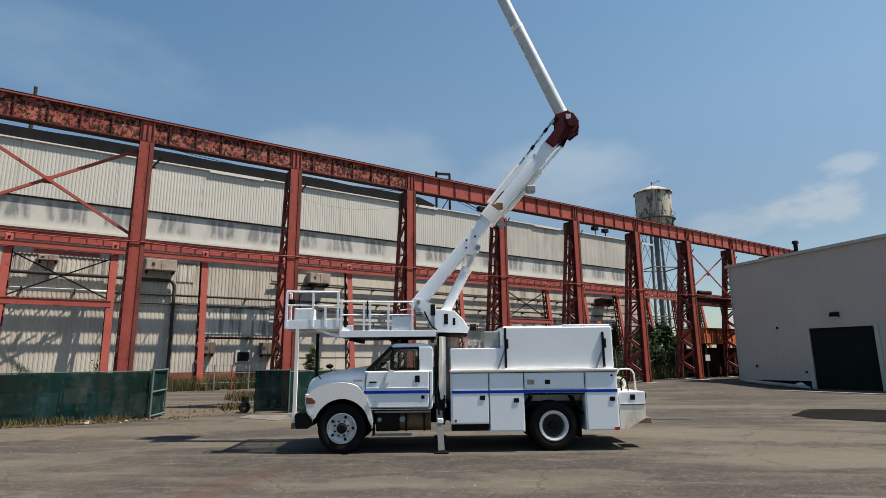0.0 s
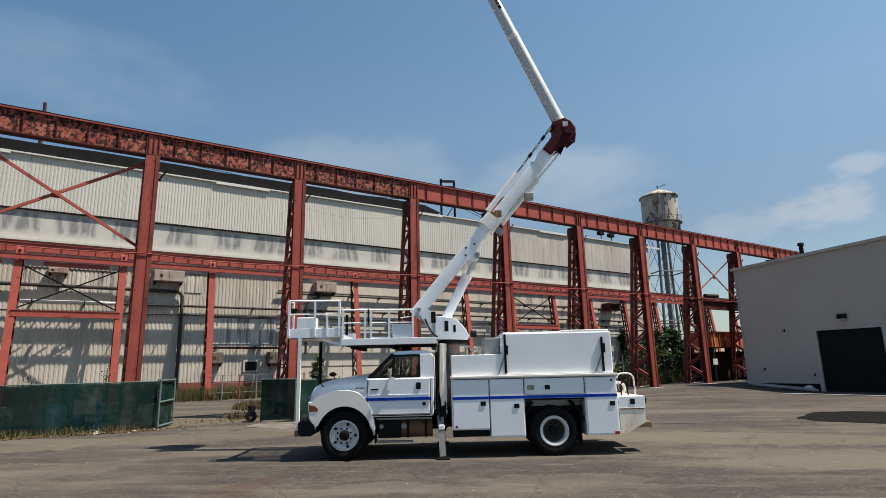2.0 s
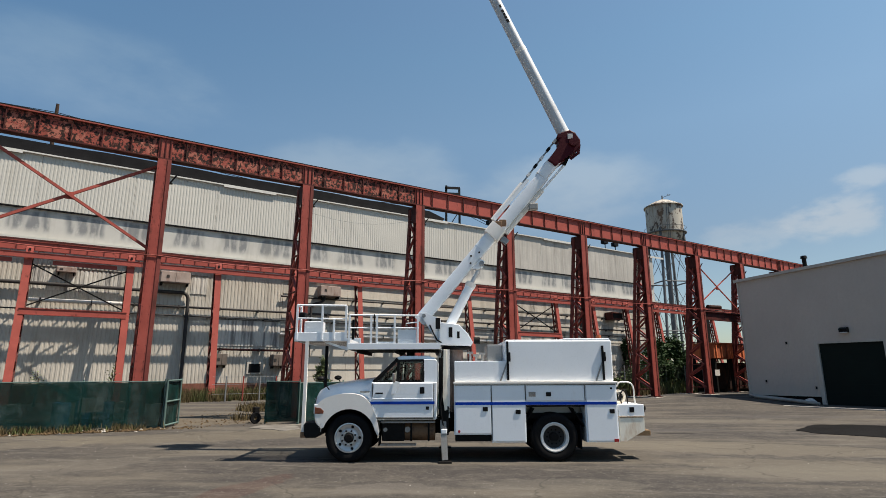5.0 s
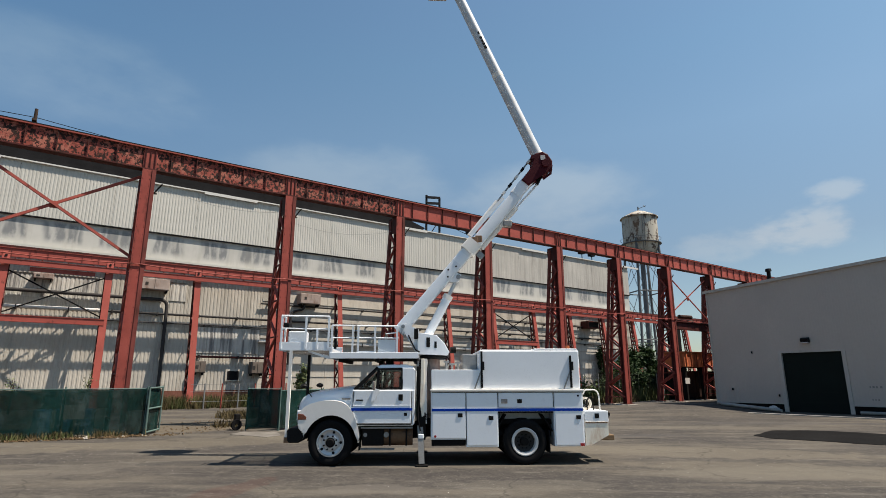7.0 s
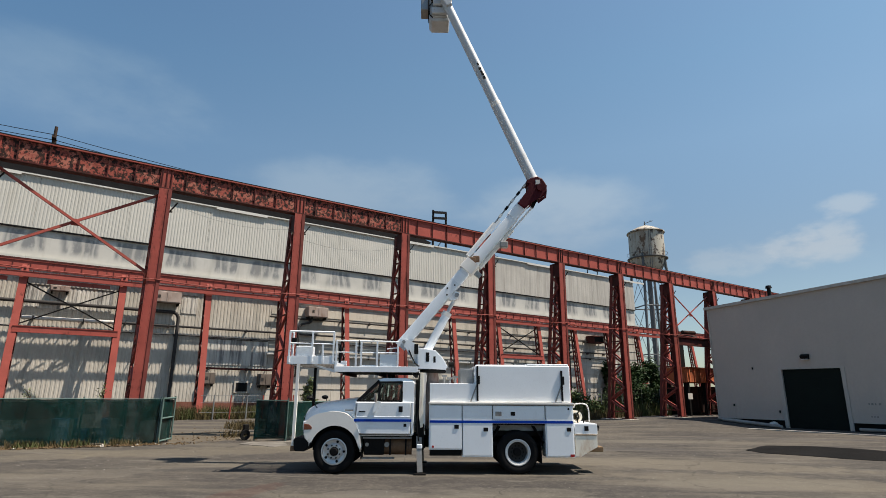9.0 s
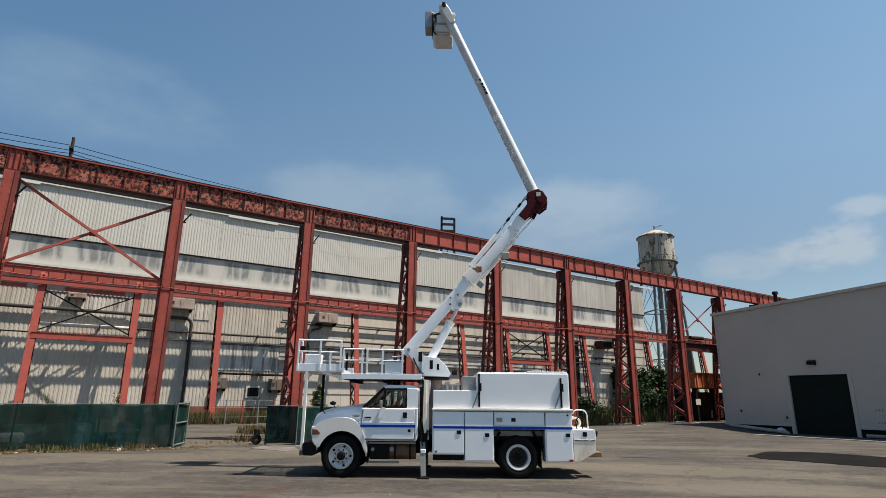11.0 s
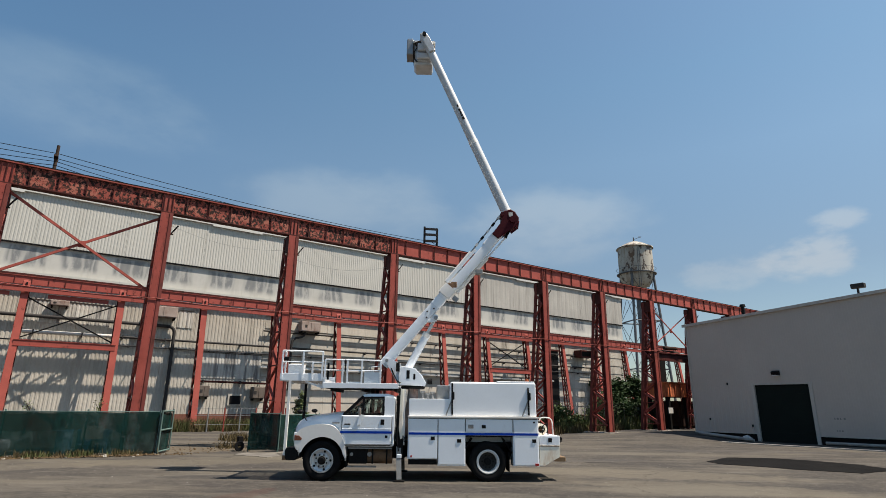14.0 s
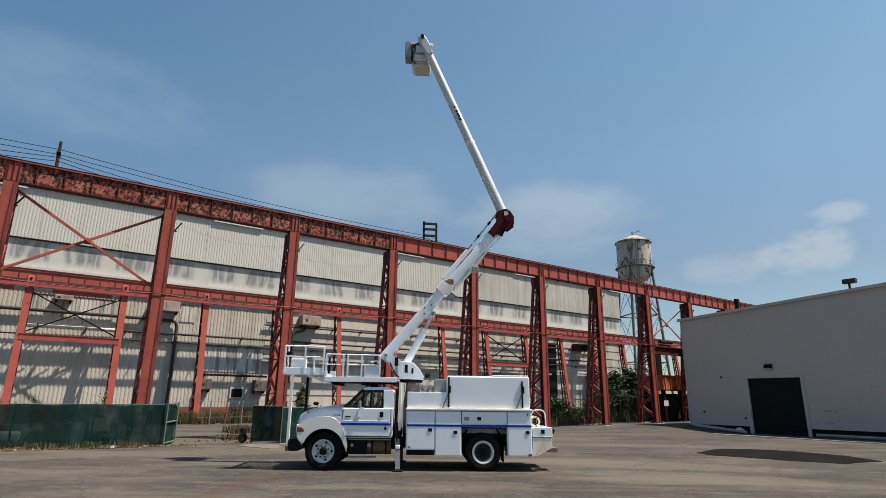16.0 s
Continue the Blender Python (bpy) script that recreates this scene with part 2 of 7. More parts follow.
TRIM_LIGHT = paint("pale_metal_trim", (0.55, 0.54, 0.5), 0.45, var=0.06, stains=[((0.35, 0.32, 0.27), 2, (1, 1, 0.3), 0.55, 0.75, 0.5)])
DOOR_GREEN = paint("dark_green_door_paint", (0.007, 0.013, 0.011), 0.6, var=0.15, bump=0.02)
BLACK = paint("black_fitting", (0.008, 0.008, 0.0085), 0.55, var=0.2)
GALV = paint("galvanised_steel", (0.30, 0.30, 0.29), 0.45, 0.6, var=0.12)
PIPE_DARK = paint("dark_pipe_lagging", (0.05, 0.047, 0.045), 0.6, var=0.25)
FENCE_PIPE = paint("dull_green_fence_pipe", (0.10, 0.15, 0.135), 0.55, var=0.2)
PIPE_PALE = paint("pale_pipe_paint", (0.62, 0.60, 0.55), 0.5, var=0.1, stains=[(RUST, 3, (1, 1, 1), 0.6, 0.7, 0.5)])
CONCRETE = paint("old_concrete", (0.36, 0.34, 0.30), 0.85, var=0.15, bump=0.1, stains=[((0.2, 0.18, 0.16), 1.5, (1, 1, 1), 0.5, 0.7, 0.5)])
TANK_PAINT = paint("rust_blotched_white_tank", (0.47, 0.44, 0.37), 0.6, var=0.1, scale=0.3, stains=[((0.07, 0.045, 0.035), 1.3, (1, 1, 0.6), 0.53, 0.58, 0.9), ((0.2, 0.12, 0.07), 0.4, (1, 1, 0.2), 0.5, 0.66, 0.7)])
TOWER_STEEL = paint("weathered_tower_steel", (0.13, 0.135, 0.14), 0.6, var=0.15)
WOOD_POLE = paint("creosoted_wood", (0.06, 0.04, 0.03), 0.85, var=0.3, bump=0.1)

# truck paints
WHITE = paint("white_truck_paint", (0.86, 0.89, 0.905), 0.32, var=0.04, scale=1.2, fine=25, bump=0.008, stains=[((0.52, 0.49, 0.42), 2.5, (1, 1, 0.25), 0.6, 0.8, 0.35)])
WHITE_FADED = paint("chalky_white_paint", (0.82, 0.79, 0.73), 0.5, var=0.06, bump=0.006, stains=[((0.5, 0.36, 0.2), 4, (1, 1, 0.4), 0.64, 0.76, 0.55)])
SILVER_BLUE = paint("pale_blue_white_paint", (0.80, 0.84, 0.865), 0.3, var=0.04, bump=0.006, stains=[((0.45, 0.45, 0.43), 3, (1, 1, 0.3), 0.6, 0.8, 0.3)])
STRIPE = paint("blue_stripe", (0.003, 0.042, 0.34), 0.5, var=0.08, bump=0)
RED_KNUCKLE = paint("dark_red_paint", (0.06, 0.005, 0.009), 0.52, var=0.15)
CREAM_BOOM = paint("grimy_white_boom", (0.55, 0.575, 0.59), 0.42, var=0.08, bump=0.01, stains=[((0.36, 0.35, 0.32), 2.2, (1, 1, 1), 0.52, 0.7, 0.6), ((0.25, 0.16, 0.1), 7, (1, 1, 1), 0.66, 0.74, 0.5)])
RUBBER = paint("tyre_rubber", (0.007, 0.007, 0.0075), 0.8, var=0.25, bump=0.05)
CHROME = paint("dull_wheel_metal", (0.62, 0.62, 0.61), 0.36, 0.5, var=0.08)
RIM_WHITE = paint("white_rim_paint", (0.6, 0.6, 0.58), 0.45, var=0.08, stains=[((0.3, 0.22, 0.15), 8, (1, 1, 1), 0.6, 0.75, 0.5)])
CHASSIS = paint("grimy_chassis_black", (0.009, 0.0085, 0.008), 0.7, var=0.3, bump=0.06)
RUST_PLATE = paint("rust_streaked_cream_paint", (0.90, 0.83, 0.69), 0.5, var=0.06, bump=0.008, stains=[((0.5, 0.26, 0.09), 4, (1, 1, 0.3), 0.52, 0.72, 0.7)])
DARK_BIN = paint("dark_brown_rust", (0.05, 0.025, 0.016), 0.8, var=0.3, stains=[((0.015, 0.01, 0.01), 2, (1, 1, 0.4), 0.45, 0.65, 0.8)])
BROWN_TANK = paint("rust_brown_tank", (0.20, 0.12, 0.07), 0.6, var=0.3, stains=[((0.06, 0.04, 0.03), 6, (1, 1, 1), 0.5, 0.65, 0.7)])
ALU = paint("grimy_aluminium", (0.30, 0.29, 0.27), 0.5, 0.5, var=0.2, stains=[(RUST, 6, (1, 1, 0.4), 0.55, 0.7, 0.6)])
SEAT_CLOTH = paint("grey_seat_cloth", (0.09, 0.09, 0.1), 0.85)
BEACON = paint("orange_beacon_plastic", (0.32, 0.085, 0.025), 0.25, var=0.08, bump=0)
AMBER = paint("amber_plastic", (0.17, 0.05, 0.025), 0.25, var=0.08, bump=0)
RED_LENS = paint("red_plastic_lens", (0.35, 0.02, 0.02), 0.25, var=0.08, bump=0)
CLEAR_LENS = paint("frosted_lamp_lens", (0.7, 0.72, 0.74), 0.12, var=0.05, bump=0)
WOOD = paint("weathered_timber", (0.22, 0.15, 0.09), 0.85, var=0.3, bump=0.1)
BLUE_DRUM = paint("blue_plastic", (0.03, 0.12, 0.30), 0.45, var=0.12)
TARP_PALE = paint("pale_tarpaulin", (0.6, 0.66, 0.7), 0.6, var=0.15)
LEAF = paint("dark_foliage", (0.032, 0.058, 0.019), 0.6, var=0.35, scale=2.5, rnd=0.0, bump=0)
WEED = paint("yellow_green_weeds", (0.085, 0.095, 0.035), 0.75, var=0.35, scale=3, bump=0)
LEAF_LIGHT = paint("light_conifer_green", (0.16, 0.19, 0.085), 0.65, var=0.35, scale=3, bump=0)
DEBRIS = paint("brown_leaf_litter", (0.10, 0.068, 0.036), 0.9, var=0.45, scale=5, bump=0)
VENT_GREY = paint("rust_tinged_grey_metal", (0.37, 0.31, 0.28), 0.7, var=0.2, stains=[((0.16, 0.08, 0.055), 1.5, (1, 1, 0.4), 0.5, 0.65, 0.7)])
LEAF_MID = paint("mid_green_foliage", (0.068, 0.098, 0.034), 0.6, var=0.4, scale=2.5, bump=0)
LEAF_DRY = paint("dry_weeds", (0.095, 0.073, 0.035), 0.75, var=0.35, scale=3, bump=0)
BARK = paint("bark", (0.07, 0.05, 0.035), 0.9, var=0.3, bump=0.15)


def glass_mat():
    m, n, l, b = nodes_of("tinted_window_glass")
    b.inputs["Base Color"].default_value = (0.62, 0.72, 0.72, 1)
    b.inputs["Roughness"].default_value, b.inputs["IOR"].default_value = 0.02, 1.45
    b.inputs["Transmission Weight"].default_value = 1.0
    return m


GLASS = glass_mat()


def screen_mat():
    """Green wind-screen cloth: woven, dusty in patches and slightly see-through."""
    m, n, l, b = nodes_of("green_screen_cloth")
    f, _ = noise_fac(n, l, 1.4)
    col = blend(n, l, f, (0.004, 0.021, 0.018), (0.009, 0.040, 0.035))
    f2, _ = noise_fac(n, l, 1.5, 7, (1, 1, 0.8), 0.5, 0.66, 0.7, 4)
    col = blend(n, l, f2, col, (0.06, 0.095, 0.09), amount=0.6)
    f3, _ = noise_fac(n, l, 0.9, 6, (1, 1, 0.6), 0.5, 0.62, 0.65, 14)
    col = blend(n, l, f3, col, (0.006, 0.013, 0.012), amount=0.75)
    f4, _ = noise_fac(n, l, 5.0, 6, (1, 1, 1), 0.6, 0.7, 0.7, 24)
    col = blend(n, l, f4, col, (0.11, 0.14, 0.13), amount=0.4)
    l.new(col, b.inputs["Base Color"])
    b.inputs["Roughness"].default_value = 0.8
    tr = n.new("ShaderNodeBsdfTransparent")
    mx = n.new("ShaderNodeMixShader")
    mx.inputs[0].default_value = 0.8
    b.inputs["Specular IOR Level"].default_value = 0.05
    out = n["Material Output"]
    l.new(tr.outputs[0], mx.inputs[1])
    l.new(b.outputs[0], mx.inputs[2])
    l.new(mx.outputs[0], out.inputs["Surface"])
    return m


SCREEN = screen_mat()


def asphalt():
    m, n, l, b = nodes_of("worn_asphalt")
    f, _ = noise_fac(n, l, 0.16, 6, (1, 1, 1), 0.36, 0.68)
    col = blend(n, l, f, (0.066, 0.060, 0.055), (0.112, 0.100, 0.082))
    f, _ = noise_fac(n, l, 0.5, 8, (1, 1, 1), 0.46, 0.72, 0.65, 9)
    col = blend(n, l, f, col, (0.040, 0.038, 0.036), amount=0.65)
    f, _ = noise_fac(n, l, 1.3, 8, (1, 1, 1), 0.5, 0.7, 0.7, 2)
    col = blend(n, l, f, col, (0.135, 0.122, 0.099), amount=0.6)
    f, _ = noise_fac(n, l, 4.5, 6, (1, 1, 1), 0.44, 0.7, 0.75, 12)
    col = blend(n, l, f, col, (0.032, 0.030, 0.029), amount=0.6)
    f, _ = noise_fac(n, l, 9.0, 5, (1, 1, 1), 0.54, 0.72, 0.75, 15)
    col = blend(n, l, f, col, (0.165, 0.149, 0.123), amount=0.7)
    # long tan and grey streaks, turned to run level across the camera's view
    gs = n.new("ShaderNodeNewGeometry")
    for sc, lo, hi, seed, colour, amount in ((1.0, 0.46, 0.62, 0.0, (0.156, 0.138, 0.108), 0.65), (2.2, 0.54, 0.68, 7.0, (0.045, 0.043, 0.041), 0.55), (4.0, 0.56, 0.66, 13.0, (0.172, 0.158, 0.134), 0.5)):
        mp = n.new("ShaderNodeMapping")
        mp.vector_type = "TEXTURE"
        mp.inputs["Location"].default_value = (seed, seed * 2.0, 0)
        mp.inputs["Rotation"].default_value = (0, 0, radians(-38))
        mp.inputs["Scale"].default_value = (9.0, 2.0, 50.0)
        l.new(gs.outputs["Position"], mp.inputs["Vector"])
        tx = n.new("ShaderNodeTexNoise")
        tx.inputs["Scale"].default_value, tx.inputs["Detail"].default_value, tx.inputs["Roughness"].default_value = sc, 7, 0.62
        l.new(mp.outputs["Vector"], tx.inputs["Vector"])
        rg_ = n.new("ShaderNodeMapRange")
        rg_.interpolation_type = "SMOOTHSTEP"
        rg_.inputs["From Min"].default_value, rg_.inputs["From Max"].default_value = lo, hi
        l.new(tx.outputs["Fac"], rg_.inputs["Value"])
        col = blend(n, l, rg_.outputs["Result"], col, colour, amount=amount)
    # oil and brick-dust stains with ragged outlines: centre, half sizes, turn, colour, strength
    for cx, cy, rx, ry, turn, colour, strength in (
            (14.2, 8.2, 4.6, 1.3, -48, (0.16, 0.141, 0.109), 0.65), (13.2, 5.2, 3.4, 1.0, -50, (0.16, 0.141, 0.109), 0.55), (16.0, 11.2, 0.7, 0.16, -40, (0.02, 0.019, 0.018), 0.8), (4.6, 8.6, 1.1, 0.5, -30, (0.15, 0.136, 0.115), 0.5), (-3.5, 19.5, 5.0, 1.3, -8, (0.17, 0.15, 0.115), 0.5), (-1.0, 14.0, 3.5, 1.0, 10, (0.15, 0.135, 0.11), 0.4), (2.6, 9.9, 1.4, 0.4, 38, (0.085, 0.045, 0.036), 0.4),
            (1.2, 8.4, 1.3, 0.45, 38, (0.10, 0.05, 0.04), 0.35), (3.2, 13.6, 1.6, 0.5, -30, (0.05, 0.048, 0.046), 0.5),
            (10.4, 10.2, 0.5, 0.25, -33, (0.03, 0.03, 0.03), 0.7), (16.5, 12.0, 2.2, 0.5, -25, (0.09, 0.085, 0.08), 0.5),
            (7.2, 7.3, 1.6, 0.6, -33, (0.17, 0.155, 0.125), 0.3), (5.2, 25.5, 5.0, 3.0, 0, (0.135, 0.112, 0.08), 0.8), (8.2, 20.9, 1.6, 0.5, -25, (0.27, 0.25, 0.21), 0.7), (4.2, 18.5, 5.0, 1.6, -12, (0.155, 0.135, 0.10), 0.5), (27, 11.5, 5.5, 0.8, -40, (0.09, 0.085, 0.08), 0.45),
            (12.5, 5.2, 2.6, 0.9, -33, (0.17, 0.155, 0.125), 0.3), (19, 14.5, 5.5, 0.9, -28, (0.17, 0.155, 0.125), 0.35)):
        mp = n.new("ShaderNodeMapping")
        mp.vector_type = "TEXTURE"
        mp.inputs["Location"].default_value = (cx, cy, 0)
        mp.inputs["Rotation"].default_value = (0, 0, radians(turn))
        mp.inputs["Scale"].default_value = (rx, ry, 1000)
        l.new(gs.outputs["Position"], mp.inputs["Vector"])
        ln = n.new("ShaderNodeVectorMath")
        ln.operation = "LENGTH"
        l.new(mp.outputs["Vector"], ln.inputs[0])
        nz = n.new("ShaderNodeTexNoise")
        nz.inputs["Scale"].default_value, nz.inputs["Detail"].default_value = 1.5, 7
        l.new(gs.outputs["Position"], nz.inputs["Vector"])
        s = n.new("ShaderNodeMath")
        s.operation = "MULTIPLY_ADD"
        s.inputs[1].default_value = 1.3
        l.new(nz.outputs["Fac"], s.inputs[0])
        l.new(ln.outputs["Value"], s.inputs[2])
        r = n.new("ShaderNodeMapRange")
        r.interpolation_type = "SMOOTHSTEP"
        r.inputs["From Min"].default_value, r.inputs["From Max"].default_value = 1.68, 1.45
        l.new(s.outputs[0], r.inputs["Value"])
        col = blend(n, l, r.outputs["Result"], col, colour, amount=strength)
    # grit
    f, raw = noise_fac(n, l, 60, 3, (1, 1, 1), 0.35, 0.65, 0.8, 1)
    col = blend(n, l, f, col, (0.026, 0.025, 0.024), amount=0.45)
    f, _ = noise_fac(n, l, 25, 3, (1, 1, 1), 0.6, 0.7, 0.6, 31)
    col = blend(n, l, f, col, (0.20, 0.187, 0.162), amount=0.45)
    f, _ = noise_fac(n, l, 16, 2, (1, 1, 1), 0.70, 0.73, 0.5, 6)
    col = blend(n, l, f, col, (0.29, 0.275, 0.25), amount=0.5)
    # cracks
    g = n.new("ShaderNodeNewGeometry")
    wob = n.new("ShaderNodeTexNoise")
    wob.inputs["Scale"].default_value = 1.1
    l.new(g.outputs["Position"], wob.inputs["Vector"])
    add = n.new("ShaderNodeVectorMath")
    add.operation = "ADD"
    l.new(g.outputs["Position"], add.inputs[0])
    l.new(wob.outputs["Color"], add.inputs[1])
    v = n.new("ShaderNodeTexVoronoi")
    v.feature = "DISTANCE_TO_EDGE"
    v.inputs["Scale"].default_value = 0.22
    l.new(add.outputs[0], v.inputs["Vector"])
    cr = n.new("ShaderNodeMapRange")
    cr.inputs["From Min"].default_value, cr.inputs["From Max"].default_value = 0.006, 0.001
    l.new(v.outputs["Distance"], cr.inputs["Value"])
    col = blend(n, l, cr.outputs["Result"], col, (0.035, 0.033, 0.03), amount=0.5)
    l.new(col, b.inputs["Base Color"])
    b.inputs["Roughness"].default_value = 0.9
    b.inputs["Specular IOR Level"].default_value = 0.05
    bp = n.new("ShaderNodeBump")
    bp.inputs["Strength"].default_value, bp.inputs["Distance"].default_value = 0.5, 0.012
    l.new(raw, bp.inputs["Height"])
    l.new(bp.outputs["Normal"], b.inputs["Normal"])
    return m


ASPHALT = asphalt()

# ---------------------------------------------------------------- mesh helpers


def mesh_from(bm, name, material, smooth=False):
    bmesh.ops.recalc_face_normals(bm, faces=bm.faces)
    me = bpy.data.meshes.new(name)
    bm.to_mesh(me)
    bm.free()
    me.materials.append(material)
    if smooth:
        me.shade_smooth()
        me.set_sharp_from_angle(angle=radians(38))
    return me


def part(name, bm, material, parent=None, label="", smooth=False):
    """One mesh object, under a thing or under a part."""
    ob = new(name, mesh_from(bm, name, material, smooth))
    if parent is not None:
        ob.parent = parent
    if label:
        ob["label"] = label
    return ob


def thing(name, label, category, group="", kind="", m=None):
    """An empty at a thing's base that carries its parts."""
    ob = tagged(new(name), label, category, group, kind)
    ob.empty_display_size = 0.2
    if m is not None:
        ob.matrix_world = m
    return ob


def bx(bm, x0, x1, y0, y1, z0, z1, bevel=0.0):
    v = [bm.verts.new((x, y, z)) for x in (x0, x1) for y in (y0, y1) for z in (z0, z1)]
    fs = [bm.faces.new([v[i] for i in q]) for q in ((0, 1, 3, 2), (4, 6, 7, 5), (0, 4, 5, 1), (2, 3, 7, 6), (0, 2, 6, 4), (1, 5, 7, 3))]
    if bevel:
        es = list({e for f in fs for e in f.edges})
        bmesh.ops.bevel(bm, geom=es, offset=bevel, segments=2, profile=0.5, affect="EDGES")
    return bm


def box(x0, x1, y0, y1, z0, z1, bevel=0.0):
    return bx(bmesh.new(), x0, x1, y0, y1, z0, z1, bevel)


def frame_of(p0, p1, up=(0, 0, 1)):
    d = Vector(p1) - Vector(p0)
    z = d.normalized()
    u = Vector(up)
    if abs(z.dot(u)) > 0.98:
        u = Vector((1, 0, 0))
    x = u.cross(z).normalized()
    y = z.cross(x)
    return x, y, z, d.length


def bar(bm, p0, p1, w, h=None, up=(0, 0, 1)):
    """A rectangular bar: w across, h in the plane of its run and up."""
    h = w if h is None else h
    x, y, z, _ = frame_of(p0, p1, up)
    v = []
    for p in (Vector(p0), Vector(p1)):
        for a, b in ((-1, -1), (1, -1), (1, 1), (-1, 1)):
            v.append(bm.verts.new(p + x * (a * w / 2) + y * (b * h / 2)))
    for q in ((3, 2, 1, 0), (4, 5, 6, 7), (0, 1, 5, 4), (1, 2, 6, 5), (2, 3, 7, 6), (3, 0, 4, 7)):
        bm.faces.new([v[i] for i in q])
    return bm


def rod(bm, p0, p1, r, seg=10, r1=None):
    r1 = r if r1 is None else r1
    x, y, z, _ = frame_of(p0, p1)
    rings = []
    for p, rad in ((Vector(p0), r), (Vector(p1), r1)):
        rings.append([bm.verts.new(p + (x * math.cos(2 * math.pi * i / seg) + y * math.sin(2 * math.pi * i / seg)) * rad) for i in range(seg)])
    for i in range(seg):
        j = (i + 1) % seg
        bm.faces.new((rings[0][i], rings[0][j], rings[1][j], rings[1][i]))
    bm.faces.new(rings[0][::-1])
    bm.faces.new(rings[1])
    return bm


def pipe(bm, pts, r, seg=10):
    """A bent tube with round joints along points."""
    pts = [Vector(p) for p in pts]
    rings = []
    x = None
    for i, p in enumerate(pts):
        d0 = (p - pts[i - 1]).normalized() if i else None
        d1 = (pts[i + 1] - p).normalized() if i < len(pts) - 1 else None
        d = d1 if d0 is None else d0 if d1 is None else (d0 + d1).normalized()
        if x is None:
            u = Vector((0, 0, 1)) if abs(d.z) < 0.9 else Vector((1, 0, 0))
            x = u.cross(d).normalized()
        else:
            x = (x - d * x.dot(d)).normalized()
        y = d.cross(x)
        k = 1 if d0 is None or d1 is None else 1 / max(0.5, d.dot(d0))
        rings.append([bm.verts.new(p + (x * math.cos(2 * math.pi * j / seg) + y * math.sin(2 * math.pi * j / seg)) * r * (k if k < 1.3 else 1.15)) for j in range(seg)])
    for a, b in zip(rings, rings[1:]):
        for i in range(seg):
            j = (i + 1) % seg
            bm.faces.new((a[i], a[j], b[j], b[i]))
    bm.faces.new(rings[0][::-1])
    bm.faces.new(rings[-1])
    return bm


def arc(p0, corner, p1, steps=5):
    """Points of a rounded corner."""
    a, c, b = Vector(p0), Vector(corner), Vector(p1)
    return [a * (1 - t) ** 2 + c * (2 * t * (1 - t)) + b * t * t for t in (i / steps for i in range(steps + 1))]


def prism(bm, pts, y0, y1, plane="xz", bevel=0.0):
    """A polygon of (a, b) drawn in a plane and thickened from y0 to y1 along the third axis."""
    def at(a, b, c):
        return (a, c, b) if plane == "xz" else (a, b, c) if plane == "xy" else (c, a, b)
    r0 = [bm.verts.new(at(a, b, y0)) for a, b in pts]
    r1 = [bm.verts.new(at(a, b, y1)) for a, b in pts]
    k = len(pts)
    fs = [bm.faces.new(r0), bm.faces.new(r1[::-1])]
    for i in range(k):
        j = (i + 1) % k
        fs.append(bm.faces.new((r0[i], r1[i], r1[j], r0[j])))
    if bevel:
        es = list({e for f in fs[:2] for e in f.edges})
        bmesh.ops.bevel(bm, geom=es, offset=bevel, segments=2, profile=0.5, affect="EDGES")
    return bm


def lathe(bm, prof, seg=32, axis="y", centre=(0, 0, 0), closed=True):
    """A profile of (radius, height) turned round an axis."""
    rings = []
    for r, h in prof:
        ring = []
        for i in range(seg):
            a = 2 * math.pi * i / seg
            c, s = math.cos(a) * r, math.sin(a) * r
            p = (c, h, s) if axis == "y" else (c, s, h)
            ring.append(bm.verts.new((p[0] + centre[0], p[1] + centre[1], p[2] + centre[2])))
        rings.append(ring)
    pairs = list(zip(rings, rings[1:]))
    if closed:
        pairs.append((rings[-1], rings[0]))
    for a, b in pairs:
        for i in range(seg):
            j = (i + 1) % seg
            bm.faces.new((a[i], a[j], b[j], b[i]))
    if not closed:
        bm.faces.new(rings[0])
        bm.faces.new(rings[-1])
    return bm


def corrugated(x0, x1, z0, z1, pitch, depth, back=0.08, wide=0.5, axis="x"):
    """A ribbed sheet whose ribs stand upright; its face is at 0 and ribs stand out by depth towards the negative side."""
    bm = bmesh.new()
    k = max(1, round((x1 - x0) / pitch))
    step = (x1 - x0) / k
    xs = []
    for i in range(k):
        a = x0 + i * step
        xs += [(a, 0), (a + step * (1 - wide) * 0.6, 0), (a + step * (1 - wide) * 0.6 + step * 0.1, -depth), (a + step * 0.9, -depth)]
    xs.append((x1, 0))
    lo, hi = [], []
    for x, d in xs:
        p = (x, d) if axis == "x" else (d, x)
        lo.append(bm.verts.new((p[0], p[1], z0)))
        hi.append(bm.verts.new((p[0], p[1], z1)))
    for i in range(len(xs) - 1):
        bm.faces.new((lo[i], lo[i + 1], hi[i + 1], hi[i]))
    c = []
    for x in (x0, x1):
        for z in (z0, z1):
            p = (x, back) if axis == "x" else (back, x)
            c.append(bm.verts.new((p[0], p[1], z)))
    bm.faces.new((c[0], c[1], c[3], c[2]))
    bm.faces.new((hi[0], *hi[1:], c[3], c[1]))
    bm.faces.new((lo[0], c[0], c[2], *lo[:0:-1]))
    bm.faces.new((lo[0], hi[0], c[1], c[0]))
    bm.faces.new((lo[-1], c[2], c[3], hi[-1]))
    return bm

# ---------------------------------------------------------------- ground
BAY = 5.95
COL_X = 1.86
FRONT_Y = 23.55


